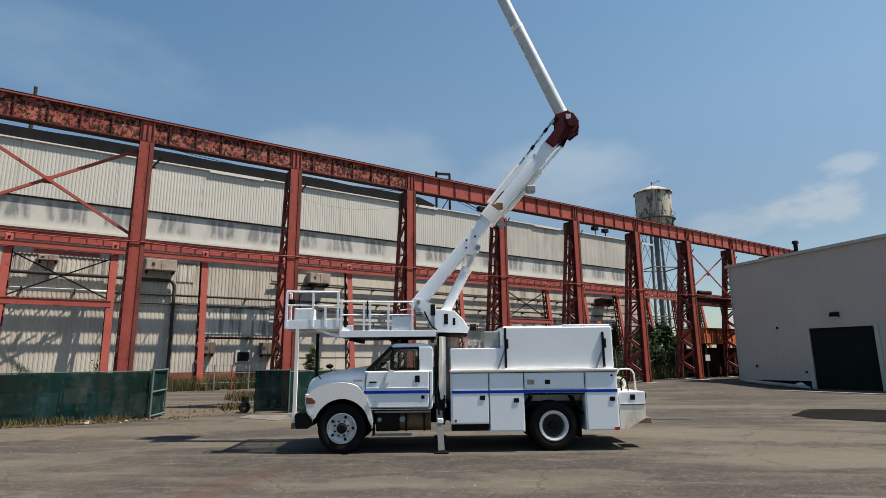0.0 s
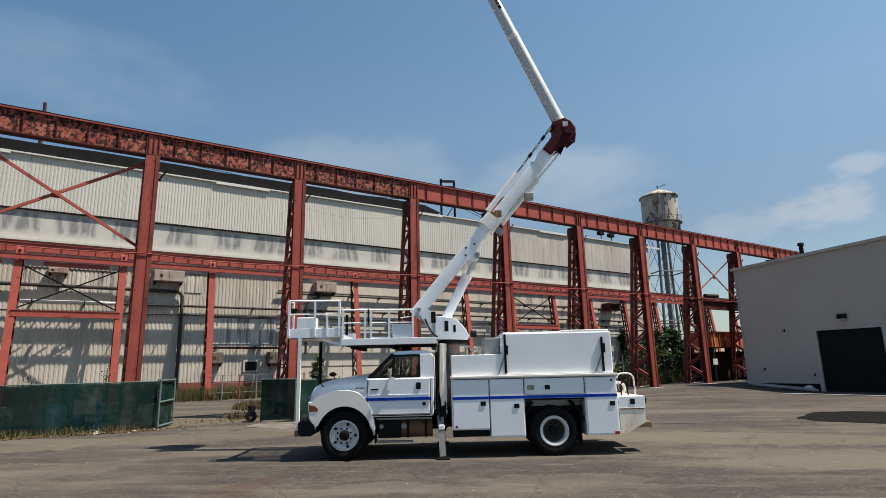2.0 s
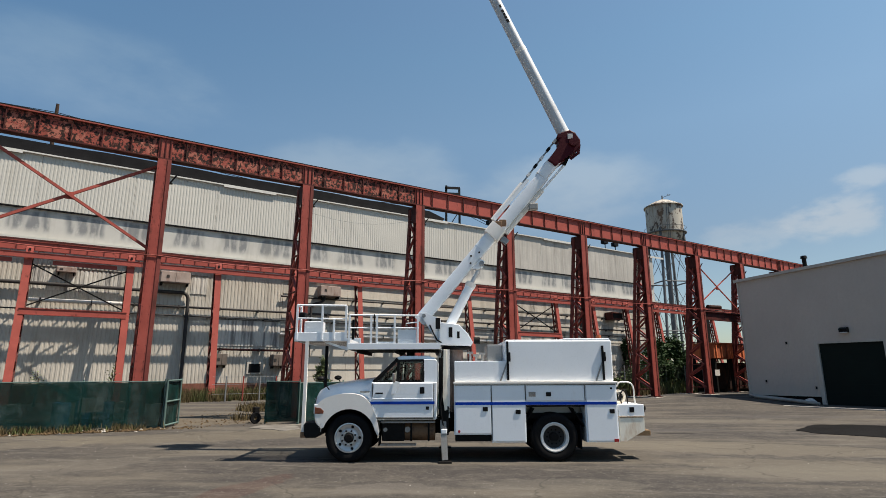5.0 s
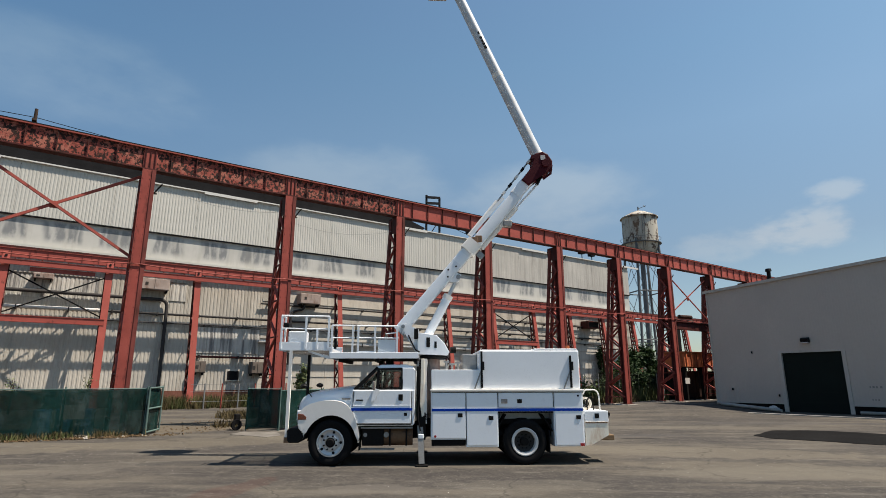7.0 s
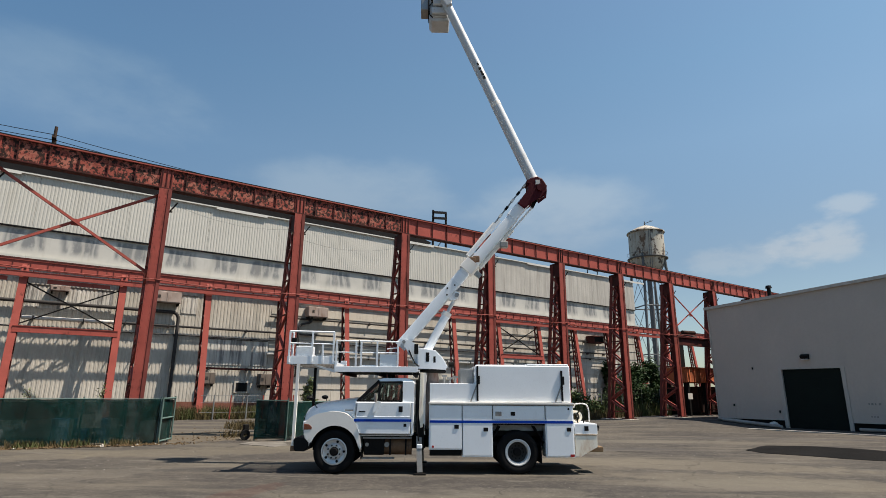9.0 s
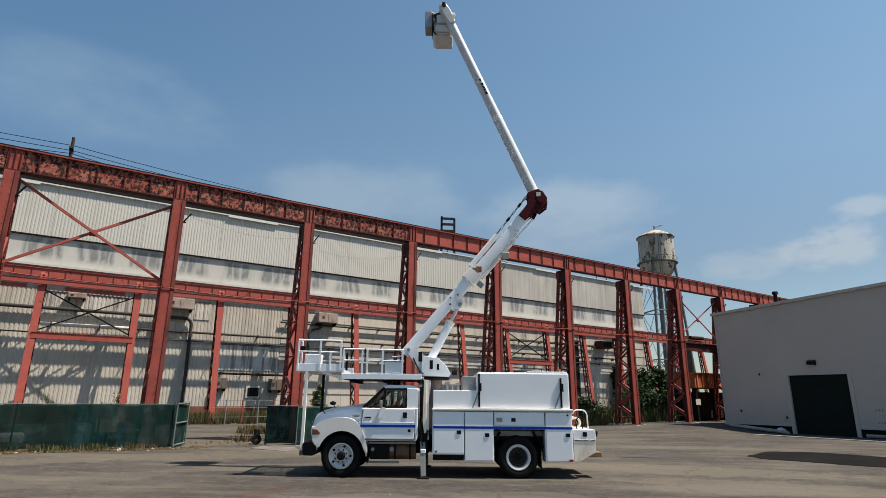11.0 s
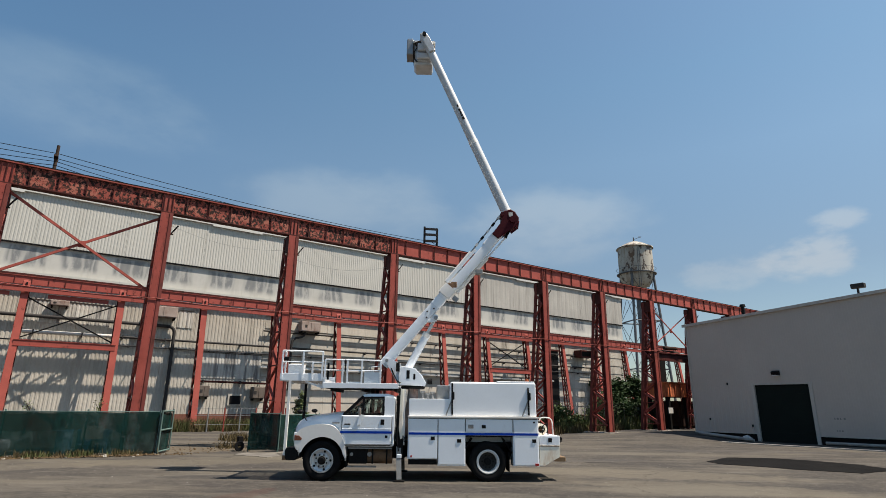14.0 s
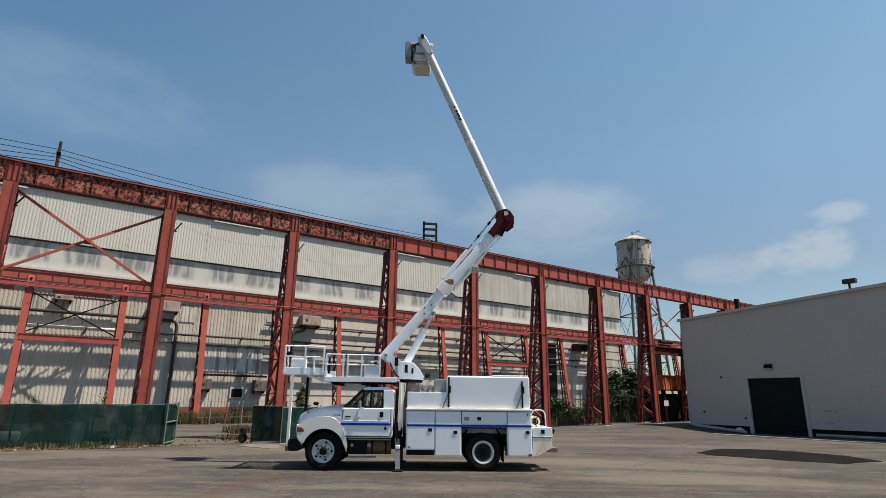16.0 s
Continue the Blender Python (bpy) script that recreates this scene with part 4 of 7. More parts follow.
def unit_heater(x0, x1, z0, z1, label, depth=0.9, skin=None):
    t = thing("wall_unit", label, "ventilator", "wall ventilators")
    part("casing", box(x0, x1, WALL_Y - depth, WALL_Y - 0.06, z0, z1, 0.03), skin or VENT_GREY, t)
    part("front_panel", box(x0 + 0.06, (x0 + x1) / 2 - 0.03, WALL_Y - depth - 0.03, WALL_Y - depth, z0 + 0.06, z1 - 0.06), skin or VENT_GREY, t)
    part("front_panel", box((x0 + x1) / 2 + 0.03, x1 - 0.06, WALL_Y - depth - 0.03, WALL_Y - depth, z0 + 0.06, z1 - 0.06), skin or VENT_GREY, t)
    # A dark block paints the shaded mouth of the duct.
    part("duct_hole", box(x0 * 0.75 + x1 * 0.25 - 0.1, x0 * 0.75 + x1 * 0.25 + 0.1, WALL_Y - depth - 0.05, WALL_Y - depth - 0.031, z0 + 0.4 * (z1 - z0), z0 + 0.65 * (z1 - z0)), PIPE_DARK, t)
    part("bracket", box(x0 + 0.1, x0 + 0.2, WALL_Y - depth * 0.9, WALL_Y - 0.06, z0 - 0.18, z0), CHASSIS, t)
    part("bracket", box(x1 - 0.2, x1 - 0.1, WALL_Y - depth * 0.9, WALL_Y - 0.06, z0 - 0.18, z0), CHASSIS, t)


unit_heater(4.6, 6.7, 8.65, 9.5, "weathered grey box ventilator on the factory wall")
unit_heater(17.2, 19.1, 8.5, 9.4, "weathered grey box ventilator on the factory wall")
unit_heater(9.1, 9.95, 2.5, 3.4, "small brown box ventilator low on the wall, darkened for shade", 0.6, VENT_SHADED)
unit_heater(13.4, 14.5, 2.45, 3.4, "brown box ventilator low on the wall, darkened for shade", 0.7, VENT_SHADED)


unit_heater(-1.9, -0.7, 8.85, 9.25, "weathered box ventilator under the girder", 0.5)
def streak_mat():
    """Cream sheet with dark and pale upright streaks."""
    m, n, l, b = nodes_of("streaked_cream_sheet")
    f, _ = noise_fac(n, l, 0.8, 5)
    col = blend(n, l, f, (0.47, 0.45, 0.40), (0.56, 0.54, 0.49))
    f, _ = noise_fac(n, l, 2.6, 6, (1, 1, 0.07), 0.48, 0.60, 0.65, 3.0)
    col = blend(n, l, f, col, (0.13, 0.126, 0.125), amount=0.85)
    f, _ = noise_fac(n, l, 9.0, 4, (1, 1, 0.06), 0.5, 0.7, 0.6, 8.0)
    col = blend(n, l, f, col, (0.62, 0.61, 0.58), amount=0.6)
    l.new(col, b.inputs["Base Color"])
    b.inputs["Roughness"].default_value, b.inputs["Specular IOR Level"].default_value = 0.6, 0.2
    return m


STREAKED = streak_mat()
for xa, xb, za, zb in ((9.1, 14.1, 4.05, 6.1), (-3.2, 2.1, 7.6, 9.2), (6.9, 8.1, 8.0, 9.4)):
    ss = thing("streaked_sheet", "cream sheet with upright streaks fixed over the factory cladding", "cladding sheet", "streaked sheets")
    part("sheet", corrugated(xa, xb, za, zb, 0.27, 0.022, 0.02), STREAKED, ss).location = (0, WALL_Y - 0.05, 0)
    part("top_flashing", box(xa, xb, WALL_Y - 0.1, WALL_Y - 0.03, zb, zb + 0.06), PIPE_DARK, ss)
wall_pipe("vent_duct", "dark bent duct hanging below a box ventilator", [(17.75, 46.5, 8.5), *arc((17.75, 46.5, 8.35), (17.75, 46.5, 8.05), (17.4, 46.55, 7.95)), *arc((17.0, 46.6, 7.85), (16.6, 46.6, 7.75), (16.6, 46.6, 7.2)), (16.6, 46.6, 3.2)], 0.1, PIPE_DARK, "duct")
win = thing("wall_window", "small dark window opening in cream cladding", "window")
part("window_frame", box(11.6, 12.9, WALL_Y - 0.12, WALL_Y - 0.06, 1.85, 2.8), CLAD, win)
part("pane", box(11.75, 12.65, WALL_Y - 0.14, WALL_Y - 0.121, 1.95, 2.65), BLACK, win)

# Flat black panel on the wall; no opening lies behind it.
opening = thing("dark_doorway", "narrow black strip set on the far end of the factory wall", "doorway")
part("recess", box(49.9, 51.2, WALL_Y - 0.1, WALL_Y - 0.055, 0.0, 8.8), BLACK, opening)
part("lintel", box(49.7, 51.4, WALL_Y - 0.18, WALL_Y - 0.055, 8.8, 9.0), STEEL_SHADED, opening)
hood_box = thing("wall_unit", "dark steel hood on the far end of the factory wall", "ventilator", "wall ventilators")
part("casing", box(54.2, 56.1, WALL_Y - 1.3, WALL_Y - 0.06, 8.2, 9.1, 0.03), STEEL_SHADED, hood_box)
part("louvre", box(54.35, 55.95, WALL_Y - 1.33, WALL_Y - 1.3, 8.35, 8.95), CHASSIS, hood_box)

# roof furniture and cables
pole = thing("utility_pole", "dark wooden pole rising above the factory roof", "pole")
part("shaft", rod(bmesh.new(), (-3.5, 50, 17.2), (-3.55, 50, 22.6), 0.16, 10, 0.12), WOOD_POLE, pole)
part("crossarm", box(-3.7, -3.4, 49.3, 50.7, 21.4, 21.55), WOOD_POLE, pole)
rf = thing("roof_frame", "black louvred frame standing on the factory roof", "frame")
for x in (32.9, 34.7):
    part("post", box(x - 0.09, x + 0.09, 49.9, 50.1, 17.2, 22.6), BLACK, rf)
for z in (20.1, 20.9, 21.7, 22.4):
    part("slat", bar(bmesh.new(), (32.9, 49.85, z - 0.1), (34.7, 49.85, z + 0.15), 0.06, 0.3), BLACK, rf)
part("diagonal", bar(bmesh.new(), (33.0, 50, 17.4), (34.6, 50, 19.8), 0.08), BLACK, rf)
for x, z in ((38.4, 18.6), (57.6, 18.7), (59.6, 18.6)):
    rl = thing("roof_lamp", "dark floodlight on the factory roof edge", "lamp", "roof lamps")
    part("stand", rod(bmesh.new(), (x, 49, 17.2), (x, 49, z), 0.06), BLACK, rl)
    part("head", box(x - 0.5, x + 0.35, 48.7, 49.3, z - 0.05, z + 0.45, 0.04), BLACK, rl)
for y, z, ze, sag in ((50.0, 21.9, 20.9, 0.55), (50.4, 21.6, 20.7, 0.6), (49.5, 21.0, 20.3, 1.2), (49.6, 20.7, 20.0, 1.4)):
    cb = thing("overhead_cable", "thin black cables sagging over the factory roof", "cable", "overhead cables")
    for xa, za, xb, zb in ((-40, z + 0.6, -3.5, z), (-3.5, z, 33.8, ze), (33.8, ze, 47, 17.35)):
        part("cable", pipe(bmesh.new(), [(xa + (xb - xa) * i / 16, y, za + (zb - za) * i / 16 - sag * (xb - xa) / 38 * (1 - (i / 8 - 1) ** 2)) for i in range(17)], 0.028, 5), BLACK, cb)

# ---------------------------------------------------------------- grey warehouse
WX = 36.8
hall = thing("warehouse", "plain grey metal-sided warehouse with a dark green door", "building")


def hall_top(y):
    return 8.65 - 0.052 * abs(y - 4.0)


def hall_wall(y0, y1, z0, z1=None):
    bm = corrugated(y0, y1, z0, 8.0 if z1 is None else z1, 0.3, 0.009, 0.2, 0.35, axis="y")
    if z1 is None:
        for v in bm.verts:
            if v.co.z > 7:
                v.co.z = hall_top(v.co.y)
    ob = part("wall_panel", bm, GREY_WALL, hall)
    ob.location = (WX, 0, 0)


DY0, DY1, DZ = 12.6, 15.85, 3.48
hall_wall(DY1 + 0.2, 20.2, 0.52)
hall_wall(-14.0, 4.0, 0.52)
hall_wall(4.0, DY0 - 0.2, 0.52)
bm = corrugated(DY0 - 0.2, DY1 + 0.2, DZ + 0.12, 8.0, 0.3, 0.009, 0.2, 0.35, axis="y")
for v in bm.verts:
    if v.co.z > 7:
        v.co.z = hall_top(v.co.y)
part("wall_panel", bm, GREY_WALL, hall).location = (WX, 0, 0)
part("corner_trim", box(WX - 0.05, WX + 0.1, 20.2, 20.28, 0.3, 7.95), HALL_TRIM, hall)
part("side_wall", box(WX + 0.1, WX + 30, 20.0, 20.2, 0.0, 7.85), GREY_WALL, hall)
part("side_wall", box(WX + 0.1, WX + 30, -14.0, -13.8, 0.0, 7.8), GREY_WALL, hall)
part("back_wall", box(WX + 29.8, WX + 30, -13.8, 20.0, 0.0, 7.8), GREY_WALL, hall)
for ya, yb in ((4.0, 20.45), (-14.3, 4.0)):
    bm = bmesh.new()
    prism(bm, [(ya, hall_top(ya) - 0.08), (yb, hall_top(yb) - 0.08), (yb, hall_top(yb) + 0.1), (ya, hall_top(ya) + 0.1)], WX - 0.14, WX - 0.03, "yz")
    part("fascia", bm, HALL_TRIM, hall, "pale metal eave trim")
    bm = bmesh.new()
    prism(bm, [(ya, hall_top(ya)), (yb, hall_top(yb)), (yb, hall_top(yb) + 0.1), (ya, hall_top(ya) + 0.1)], WX - 0.03, WX + 30, "yz")
    part("roof", bm, GALV, hall)
for y0, y1 in ((DY1 + 0.2, 20.2), (-14.0, DY0 - 0.2)):
    part("base_flashing", box(WX - 0.06, WX + 0.18, y0, y1, 0.44, 0.52), HALL_TRIM, hall)
    # Black plinth colours in the shade of the gap below the siding.
    part("plinth", box(WX + 0.02, WX + 0.2, y0, y1, -0.3, 0.44), CHASSIS, hall)
part("door_frame", box(WX - 0.05, WX + 0.12, DY1, DY1 + 0.2, 0.0, DZ + 0.12), HALL_TRIM, hall)
part("door_frame", box(WX - 0.05, WX + 0.12, DY0 - 0.2, DY0, 0.0, DZ + 0.12), HALL_TRIM, hall)
part("door_frame", box(WX - 0.048, WX + 0.12, DY0, DY1, DZ, DZ + 0.12), HALL_TRIM, hall)
door = part("door", box(WX + 0.16, WX + 0.2, DY0, DY1, -0.05, DZ), DOOR_GREEN, hall, "dark green sectional overhead door")
for i in range(6):
    part("door_section", box(WX + 0.1, WX + 0.158, DY0 + 0.01, DY1 - 0.01, 0.02 + i * 0.58, 0.59 + i * 0.58), DOOR_GREEN, door)
lamp = thing("wall_lamp", "small black wall lamp above the warehouse door", "lamp")
part("housing", prism(bmesh.new(), [(0, 0), (-0.26, 0.05), (-0.3, 0.2), (-0.12, 0.3), (0, 0.3)], 14.14, 14.56), BLACK, lamp)
lamp.children[0].location = (WX - 0.02, 0, 4.04)
part("lens", box(WX - 0.26, WX - 0.06, 14.18, 14.52, 4.02, 4.06), CLEAR_LENS, lamp)
vent = thing("roof_vent", "black pipe vent on the warehouse roof edge", "vent")
part("stack", rod(bmesh.new(), (WX + 0.6, 16.2, 8.0), (WX + 0.6, 16.2, 8.75), 0.12, 12), BLACK, vent, smooth=True)
part("cowl", rod(bmesh.new(), (WX + 0.6, 16.2, 8.75), (WX + 0.6, 16.2, 8.92), 0.2, 12, 0.16), BLACK, vent, smooth=True)
fl = thing("flood_lamp", "grey floodlight on the warehouse roof", "lamp")
part("bracket", box(WX + 0.3, WX + 0.4, 9.2, 9.3, 8.4, 8.85), PIPE_DARK, fl)
part("head", box(WX + 0.15, WX + 0.5, 8.85, 9.55, 8.86, 9.14, 0.04), PIPE_DARK, fl)
mt = thing("wall_marking", "faint grey stencilled marks on the warehouse siding", "marking")
for y, z, w, h in ((11.5, 1.48, 0.07, 0.11), (11.35, 1.48, 0.1, 0.11), (11.2, 1.48, 0.07, 0.11), (11.0, 1.48, 0.1, 0.11), (11.47, 0.81, 0.07, 0.08), (11.34, 0.81, 0.08, 0.08), (11.2, 0.81, 0.07, 0.08)):
    part("lettering_bar", box(WX - 0.014, WX - 0.0105, y - w / 2, y + w / 2, z - h / 2, z + h / 2), ALU, mt)
for y, z in ((16.25, 0.95), (17.6, 3.6), (19.1, 1.3)):
    sp = thing("wall_socket", "small dark fitting on the grey siding", "fitting", "wall fittings")
    part("box", box(WX - 0.09, WX - 0.02, y - 0.035, y + 0.035, z - 0.07, z + 0.07), BLACK, sp)
# debris along the foot of the wall
for i, (xa, ya, xb, yb, z) in enumerate(((35.9, 16.0, 36.3, 20.0, 0.12), (35.6, 15.7, 35.9, 19.5, 0.1), (36.2, 4.0, 36.4, 12.0, 0.12))):
    dp = thing("pipe_length", "pale length of pipe lying along the warehouse foot", "pipe", "lying pipes")
    part("tube", rod(bmesh.new(), (xa, ya, z + ground_z(xa, ya)), (xb, yb, z + ground_z(xb, yb)), 0.09, 10), CONCRETE, dp, smooth=True)
tagged(part("kerb_strip", box(33.2, 33.7, -14, 17.5, -0.1, 0.045), CONCRETE), "pale concrete strip in the asphalt before the warehouse", "kerb", kind="structure")

# ---------------------------------------------------------------- rusty hopper between the runway and the warehouse
hp = thing("rusty_hopper", "orange rusted steel trough raised on dark legs", "container")
part("trough", box(41.0, 46.4, 25.0, 27.2, 2.9, 4.0, 0.03), RUSTY, hp)
for i in range(8):
    part("rib", box(41.2 + i * 0.72, 41.3 + i * 0.72, 24.92, 25.0, 2.92, 3.98), RUSTY, hp)
part("rim", box(40.9, 46.5, 24.9, 27.3, 4.0, 4.1), RUSTY, hp)
for x in (41.2, 43.6, 46.1):
    for y in (25.2, 26.9):
        part("leg", box(x - 0.12, x + 0.12, y - 0.12, y + 0.12, 0.0, 2.9), CHASSIS, hp)
ct = thing("waste_container", "dark rust-brown steel waste container under the trough", "container")
part("body", box(43.2, 47.5, 25.6, 28.4, 0.55, 2.6, 0.03), DARK_BIN, ct)
for i in range(6):
    part("rib", box(43.4 + i * 0.75, 43.52 + i * 0.75, 25.5, 25.6, 0.6, 2.55), DARK_BIN, ct)
part("skid", box(43.2, 47.5, 25.8, 28.2, 0.3, 0.55), CHASSIS, ct)
mo = thing("roof_machine", "dark machinery on the strut behind the warehouse", "machine")
part("drum", rod(bmesh.new(), (42.9, 27, 6.7), (45.8, 27, 6.7), 0.34, 14), DARK_BIN, mo, smooth=True)
part("drum", rod(bmesh.new(), (43.4, 26.6, 7.15), (45.2, 26.6, 7.2), 0.16, 12), DARK_BIN, mo, smooth=True)
part("stack", box(42.6, 43.4, 26.6, 27.4, 4.1, 6.4, 0.05), CHASSIS, mo)

# ---------------------------------------------------------------- water tower
TX, TY = 90.8, 62.8
tw = thing("water_tower", "rust-blotched white water tank on tall steel legs", "water tower")
part("tank", lathe(bmesh.new(), [(3.25, 27.4), (3.28, 30), (3.25, 32.55), (3.1, 32.6), (0.2, 32.6), (0.2, 27.4)], 40, "z", (TX, TY, 0)), TANK_PAINT, tw, smooth=True)
part("roof", lathe(bmesh.new(), [(3.55, 32.5), (3.5, 32.68), (1.6, 33.7), (0.25, 34.2), (0.1, 34.2), (0.1, 32.5)], 32, "z", (TX, TY, 0)), TANK_PAINT, tw, "pale conical tank roof", smooth=True)
part("bowl", lathe(bmesh.new(), [(3.24, 27.4), (3.12, 26.5), (2.75, 25.6), (2.1, 24.9), (1.2, 24.5), (0.4, 24.4), (0.1, 24.4), (0.1, 27.4)], 32, "z", (TX, TY, 0)), TANK_PAINT, tw, smooth=True)
part("balcony", lathe(bmesh.new(), [(3.26, 27.3), (3.75, 27.3), (3.75, 27.42), (3.26, 27.42)], 32, "z", (TX, TY, 0)), TOWER_STEEL, tw)
part("hand_rail", lathe(bmesh.new(), [(3.70, 28.3), (3.75, 28.3), (3.75, 28.35), (3.70, 28.35)], 32, "z", (TX, TY, 0)), TOWER_STEEL, tw)
part("finial", rod(bmesh.new(), (TX, TY, 34.1), (TX, TY, 35.0), 0.12, 8), TOWER_STEEL, tw)
part("antenna", bar(bar(bmesh.new(), (TX, TY, 34.6), (TX + 1.2, TY - 1.0, 35.2), 0.08), (TX + 0.9, TY - 1.0, 34.9), (TX + 1.2, TY - 0.4, 35.4), 0.07), TOWER_STEEL, tw)
legs = [radians(20 + 90 * i) for i in range(4)]
for i, a in enumerate(legs):
    p = lambda z: (TX + math.cos(a) * (3.1 + (27.8 - z) * 0.075), TY + math.sin(a) * (3.1 + (27.8 - z) * 0.075), z)
    part("leg", rod(bmesh.new(), p(0), p(28.0), 0.24, 8), TOWER_STEEL, tw, smooth=True)
    b2 = legs[(i + 1) % 4]
    q = lambda z, b2=b2: (TX + math.cos(b2) * (3.1 + (27.8 - z) * 0.075), TY + math.sin(b2) * (3.1 + (27.8 - z) * 0.075), z)
    for za, zb in ((0.5, 9), (9, 18), (18, 26.5)):
        part("tie_rod", rod(bmesh.new(), p(za), q(zb), 0.05, 5), TOWER_STEEL, tw)
        part("tie_rod", rod(bmesh.new(), p(zb), q(za), 0.05, 5), TOWER_STEEL, tw)
        part("girt", rod(bmesh.new(), p(zb), q(zb), 0.12, 6), TOWER_STEEL, tw)
part("riser", rod(bmesh.new(), (TX, TY, 0), (TX, TY, 26.5), 0.45, 14), TOWER_STEEL, tw, smooth=True)
part("ladder", bar(bar(bmesh.new(), (TX - 3.0, TY - 2.0, 0), (TX - 2.4, TY - 2.4, 32.5), 0.07), (TX - 2.7, TY - 2.3, 0), (TX - 2.1, TY - 2.6, 32.5), 0.07), TOWER_STEEL, tw)

# ---------------------------------------------------------------- fences


def screened_fence(name, label, pts, height, post_step=2.4, group="", wave=0.03):
    """Green cloth screening on pipe posts with a top rail, along ground points."""
    t = thing(name, label, "fence", group)
    seedv = pts[0][0]
    for (xa, ya), (xb, yb) in zip(pts, pts[1:]):
        run = math.hypot(xb - xa, yb - ya)
        n = max(4, int(run / 0.12))
        nx, ny = -(yb - ya) / run, (xb - xa) / run
        if nx * (xa + xb) / 2 + ny * (ya + yb) / 2 < 0:
            nx, ny = -nx, -ny
        bm = bmesh.new()
        rows = 8
        front, back = [], []
        for side, off in ((front, 0.0), (back, 0.012)):
            for i in range(n + 1):
                u = i / n
                colm = []
                for j in range(rows + 1):
                    v = j / rows
                    d = wave * noise.noise((u * run * 1.3 + seedv, v * 2.0, 1.7)) + off + wave * 0.8 * math.sin(u * run * 2.6) * (1 - v)
                    low = 0.07 + 0.05 * noise.noise((u * run * 0.9, 3.3, seedv))
                    sagt = -0.03 * abs(math.sin(u * run * math.pi / post_step))
                    z = low * (1 - v) + (height + sagt) * v
                    colm.append(bm.verts.new((xa + (xb - xa) * u + nx * d, ya + (yb - ya) * u + ny * d, z)))
                side.append(colm)
        for i in range(n):
            for j in range(rows):
                bm.faces.new((front[i][j], front[i + 1][j], front[i + 1][j + 1], front[i][j + 1]))
                bm.faces.new((back[i][j], back[i][j + 1], back[i + 1][j + 1], back[i + 1][j]))
        part("screen_cloth", bm, SCREEN, t, smooth=True)
        m = max(1, round(run / post_step))
        for i in range(m + 1):
            u = i / m
            px, py = xa + (xb - xa) * u + nx * 0.08, ya + (yb - ya) * u + ny * 0.08
            part("post", rod(bmesh.new(), (px, py, -0.2), (px, py, height + 0.08), 0.028, 8), FENCE_PIPE, t)
        part("top_rail", rod(bmesh.new(), (xa + nx * 0.05, ya + ny * 0.05, height), (xb + nx * 0.05, yb + ny * 0.05, height), 0.02, 8), FENCE_PIPE, t)
    return t


screened_fence("screened_fence", "chain-link fence covered with dark green screen cloth", [(-16.0, 24.6), (-2.2, 22.9), (2.88, 22.15), (3.45, 23.5)], 1.6)
leaf_frame = thing("gate_frame", "dull green pipe frame of an open fence gate leaf", "gate")
for p, q in (((2.86, 22.08, 0.05), (2.86, 22.08, 1.66)), ((3.5, 23.46, 0.05), (3.5, 23.46, 1.7)), ((2.86, 22.08, 1.62), (3.5, 23.46, 1.64)), ((2.86, 22.08, 0.9), (3.5, 23.46, 0.92)), ((2.86, 22.08, 0.1), (3.5, 23.46, 0.1))):
    part("frame_pipe", rod(bmesh.new(), p, q, 0.034, 10), FENCE_PIPE, leaf_frame, smooth=True)
gate = screened_fence("fence_gate", "open gate leaf covered with dark green screen cloth", [(6.3, 22.0), (7.32, 21.2)], 1.56)
part("gate_brace", rod(bmesh.new(), (6.35, 22.05, 0.15), (7.3, 21.3, 0.15), 0.024, 8), GALV, gate)
screened_fence("screened_fence", "green screened fence behind the truck", [(7.4, 21.3), (14.5, 25.2), (24, 27.5)], 1.5)
wheel_bin = thing("hand_cart", "small dark hand cart beside the green gate", "cart")
part("tyre", lathe(bmesh.new(), [(0.08, -0.05), (0.19, -0.06), (0.21, 0), (0.19, 0.06), (0.08, 0.05)], 20, "y", (6.05, 22.3, 0.21)), RUBBER, wheel_bin)
part("frame", box(6.05, 6.25, 22.5, 22.8, 0.2, 0.6, 0.03), CHASSIS, wheel_bin)

# line of bare chain-link posts further back
cf = thing("chain_link_fence", "rusty chain-link fence with bare posts among weeds", "fence")
for i in range(6):
    part("post", rod(bmesh.new(), (8.9 + i * 1.15, 41.2, 0), (8.9 + i * 1.15, 41.2, 1.7), 0.05, 8), STEEL_RED if i % 2 else GALV, cf)
for z in (0.5, 1.15, 1.65):
    part("wire", rod(bmesh.new(), (8.0, 41.2, z), (15.5, 41.2, z), 0.015, 5), GALV, cf)
cf2 = thing("chain_link_fence", "grey chain-link fence under the far runway", "fence")
for i in range(9):
    part("post", rod(bmesh.new(), (24 + i * 2.4, 27.5, 0.1), (24 + i * 2.4, 27.5, 2.4), 0.04, 8), GALV, cf2)
bm = bmesh.new()
for i in range(96):
    xa = 24 + i * 0.2
    bar(bm, (xa, 27.5, 0.3), (xa + 2.0, 27.5, 2.35), 0.006)
    bar(bm, (xa + 2.0, 27.5, 0.3), (xa, 27.5, 2.35), 0.006)
tagged(part("mesh_wire", bm, PIPE_DARK, cf2), kind="stuff")

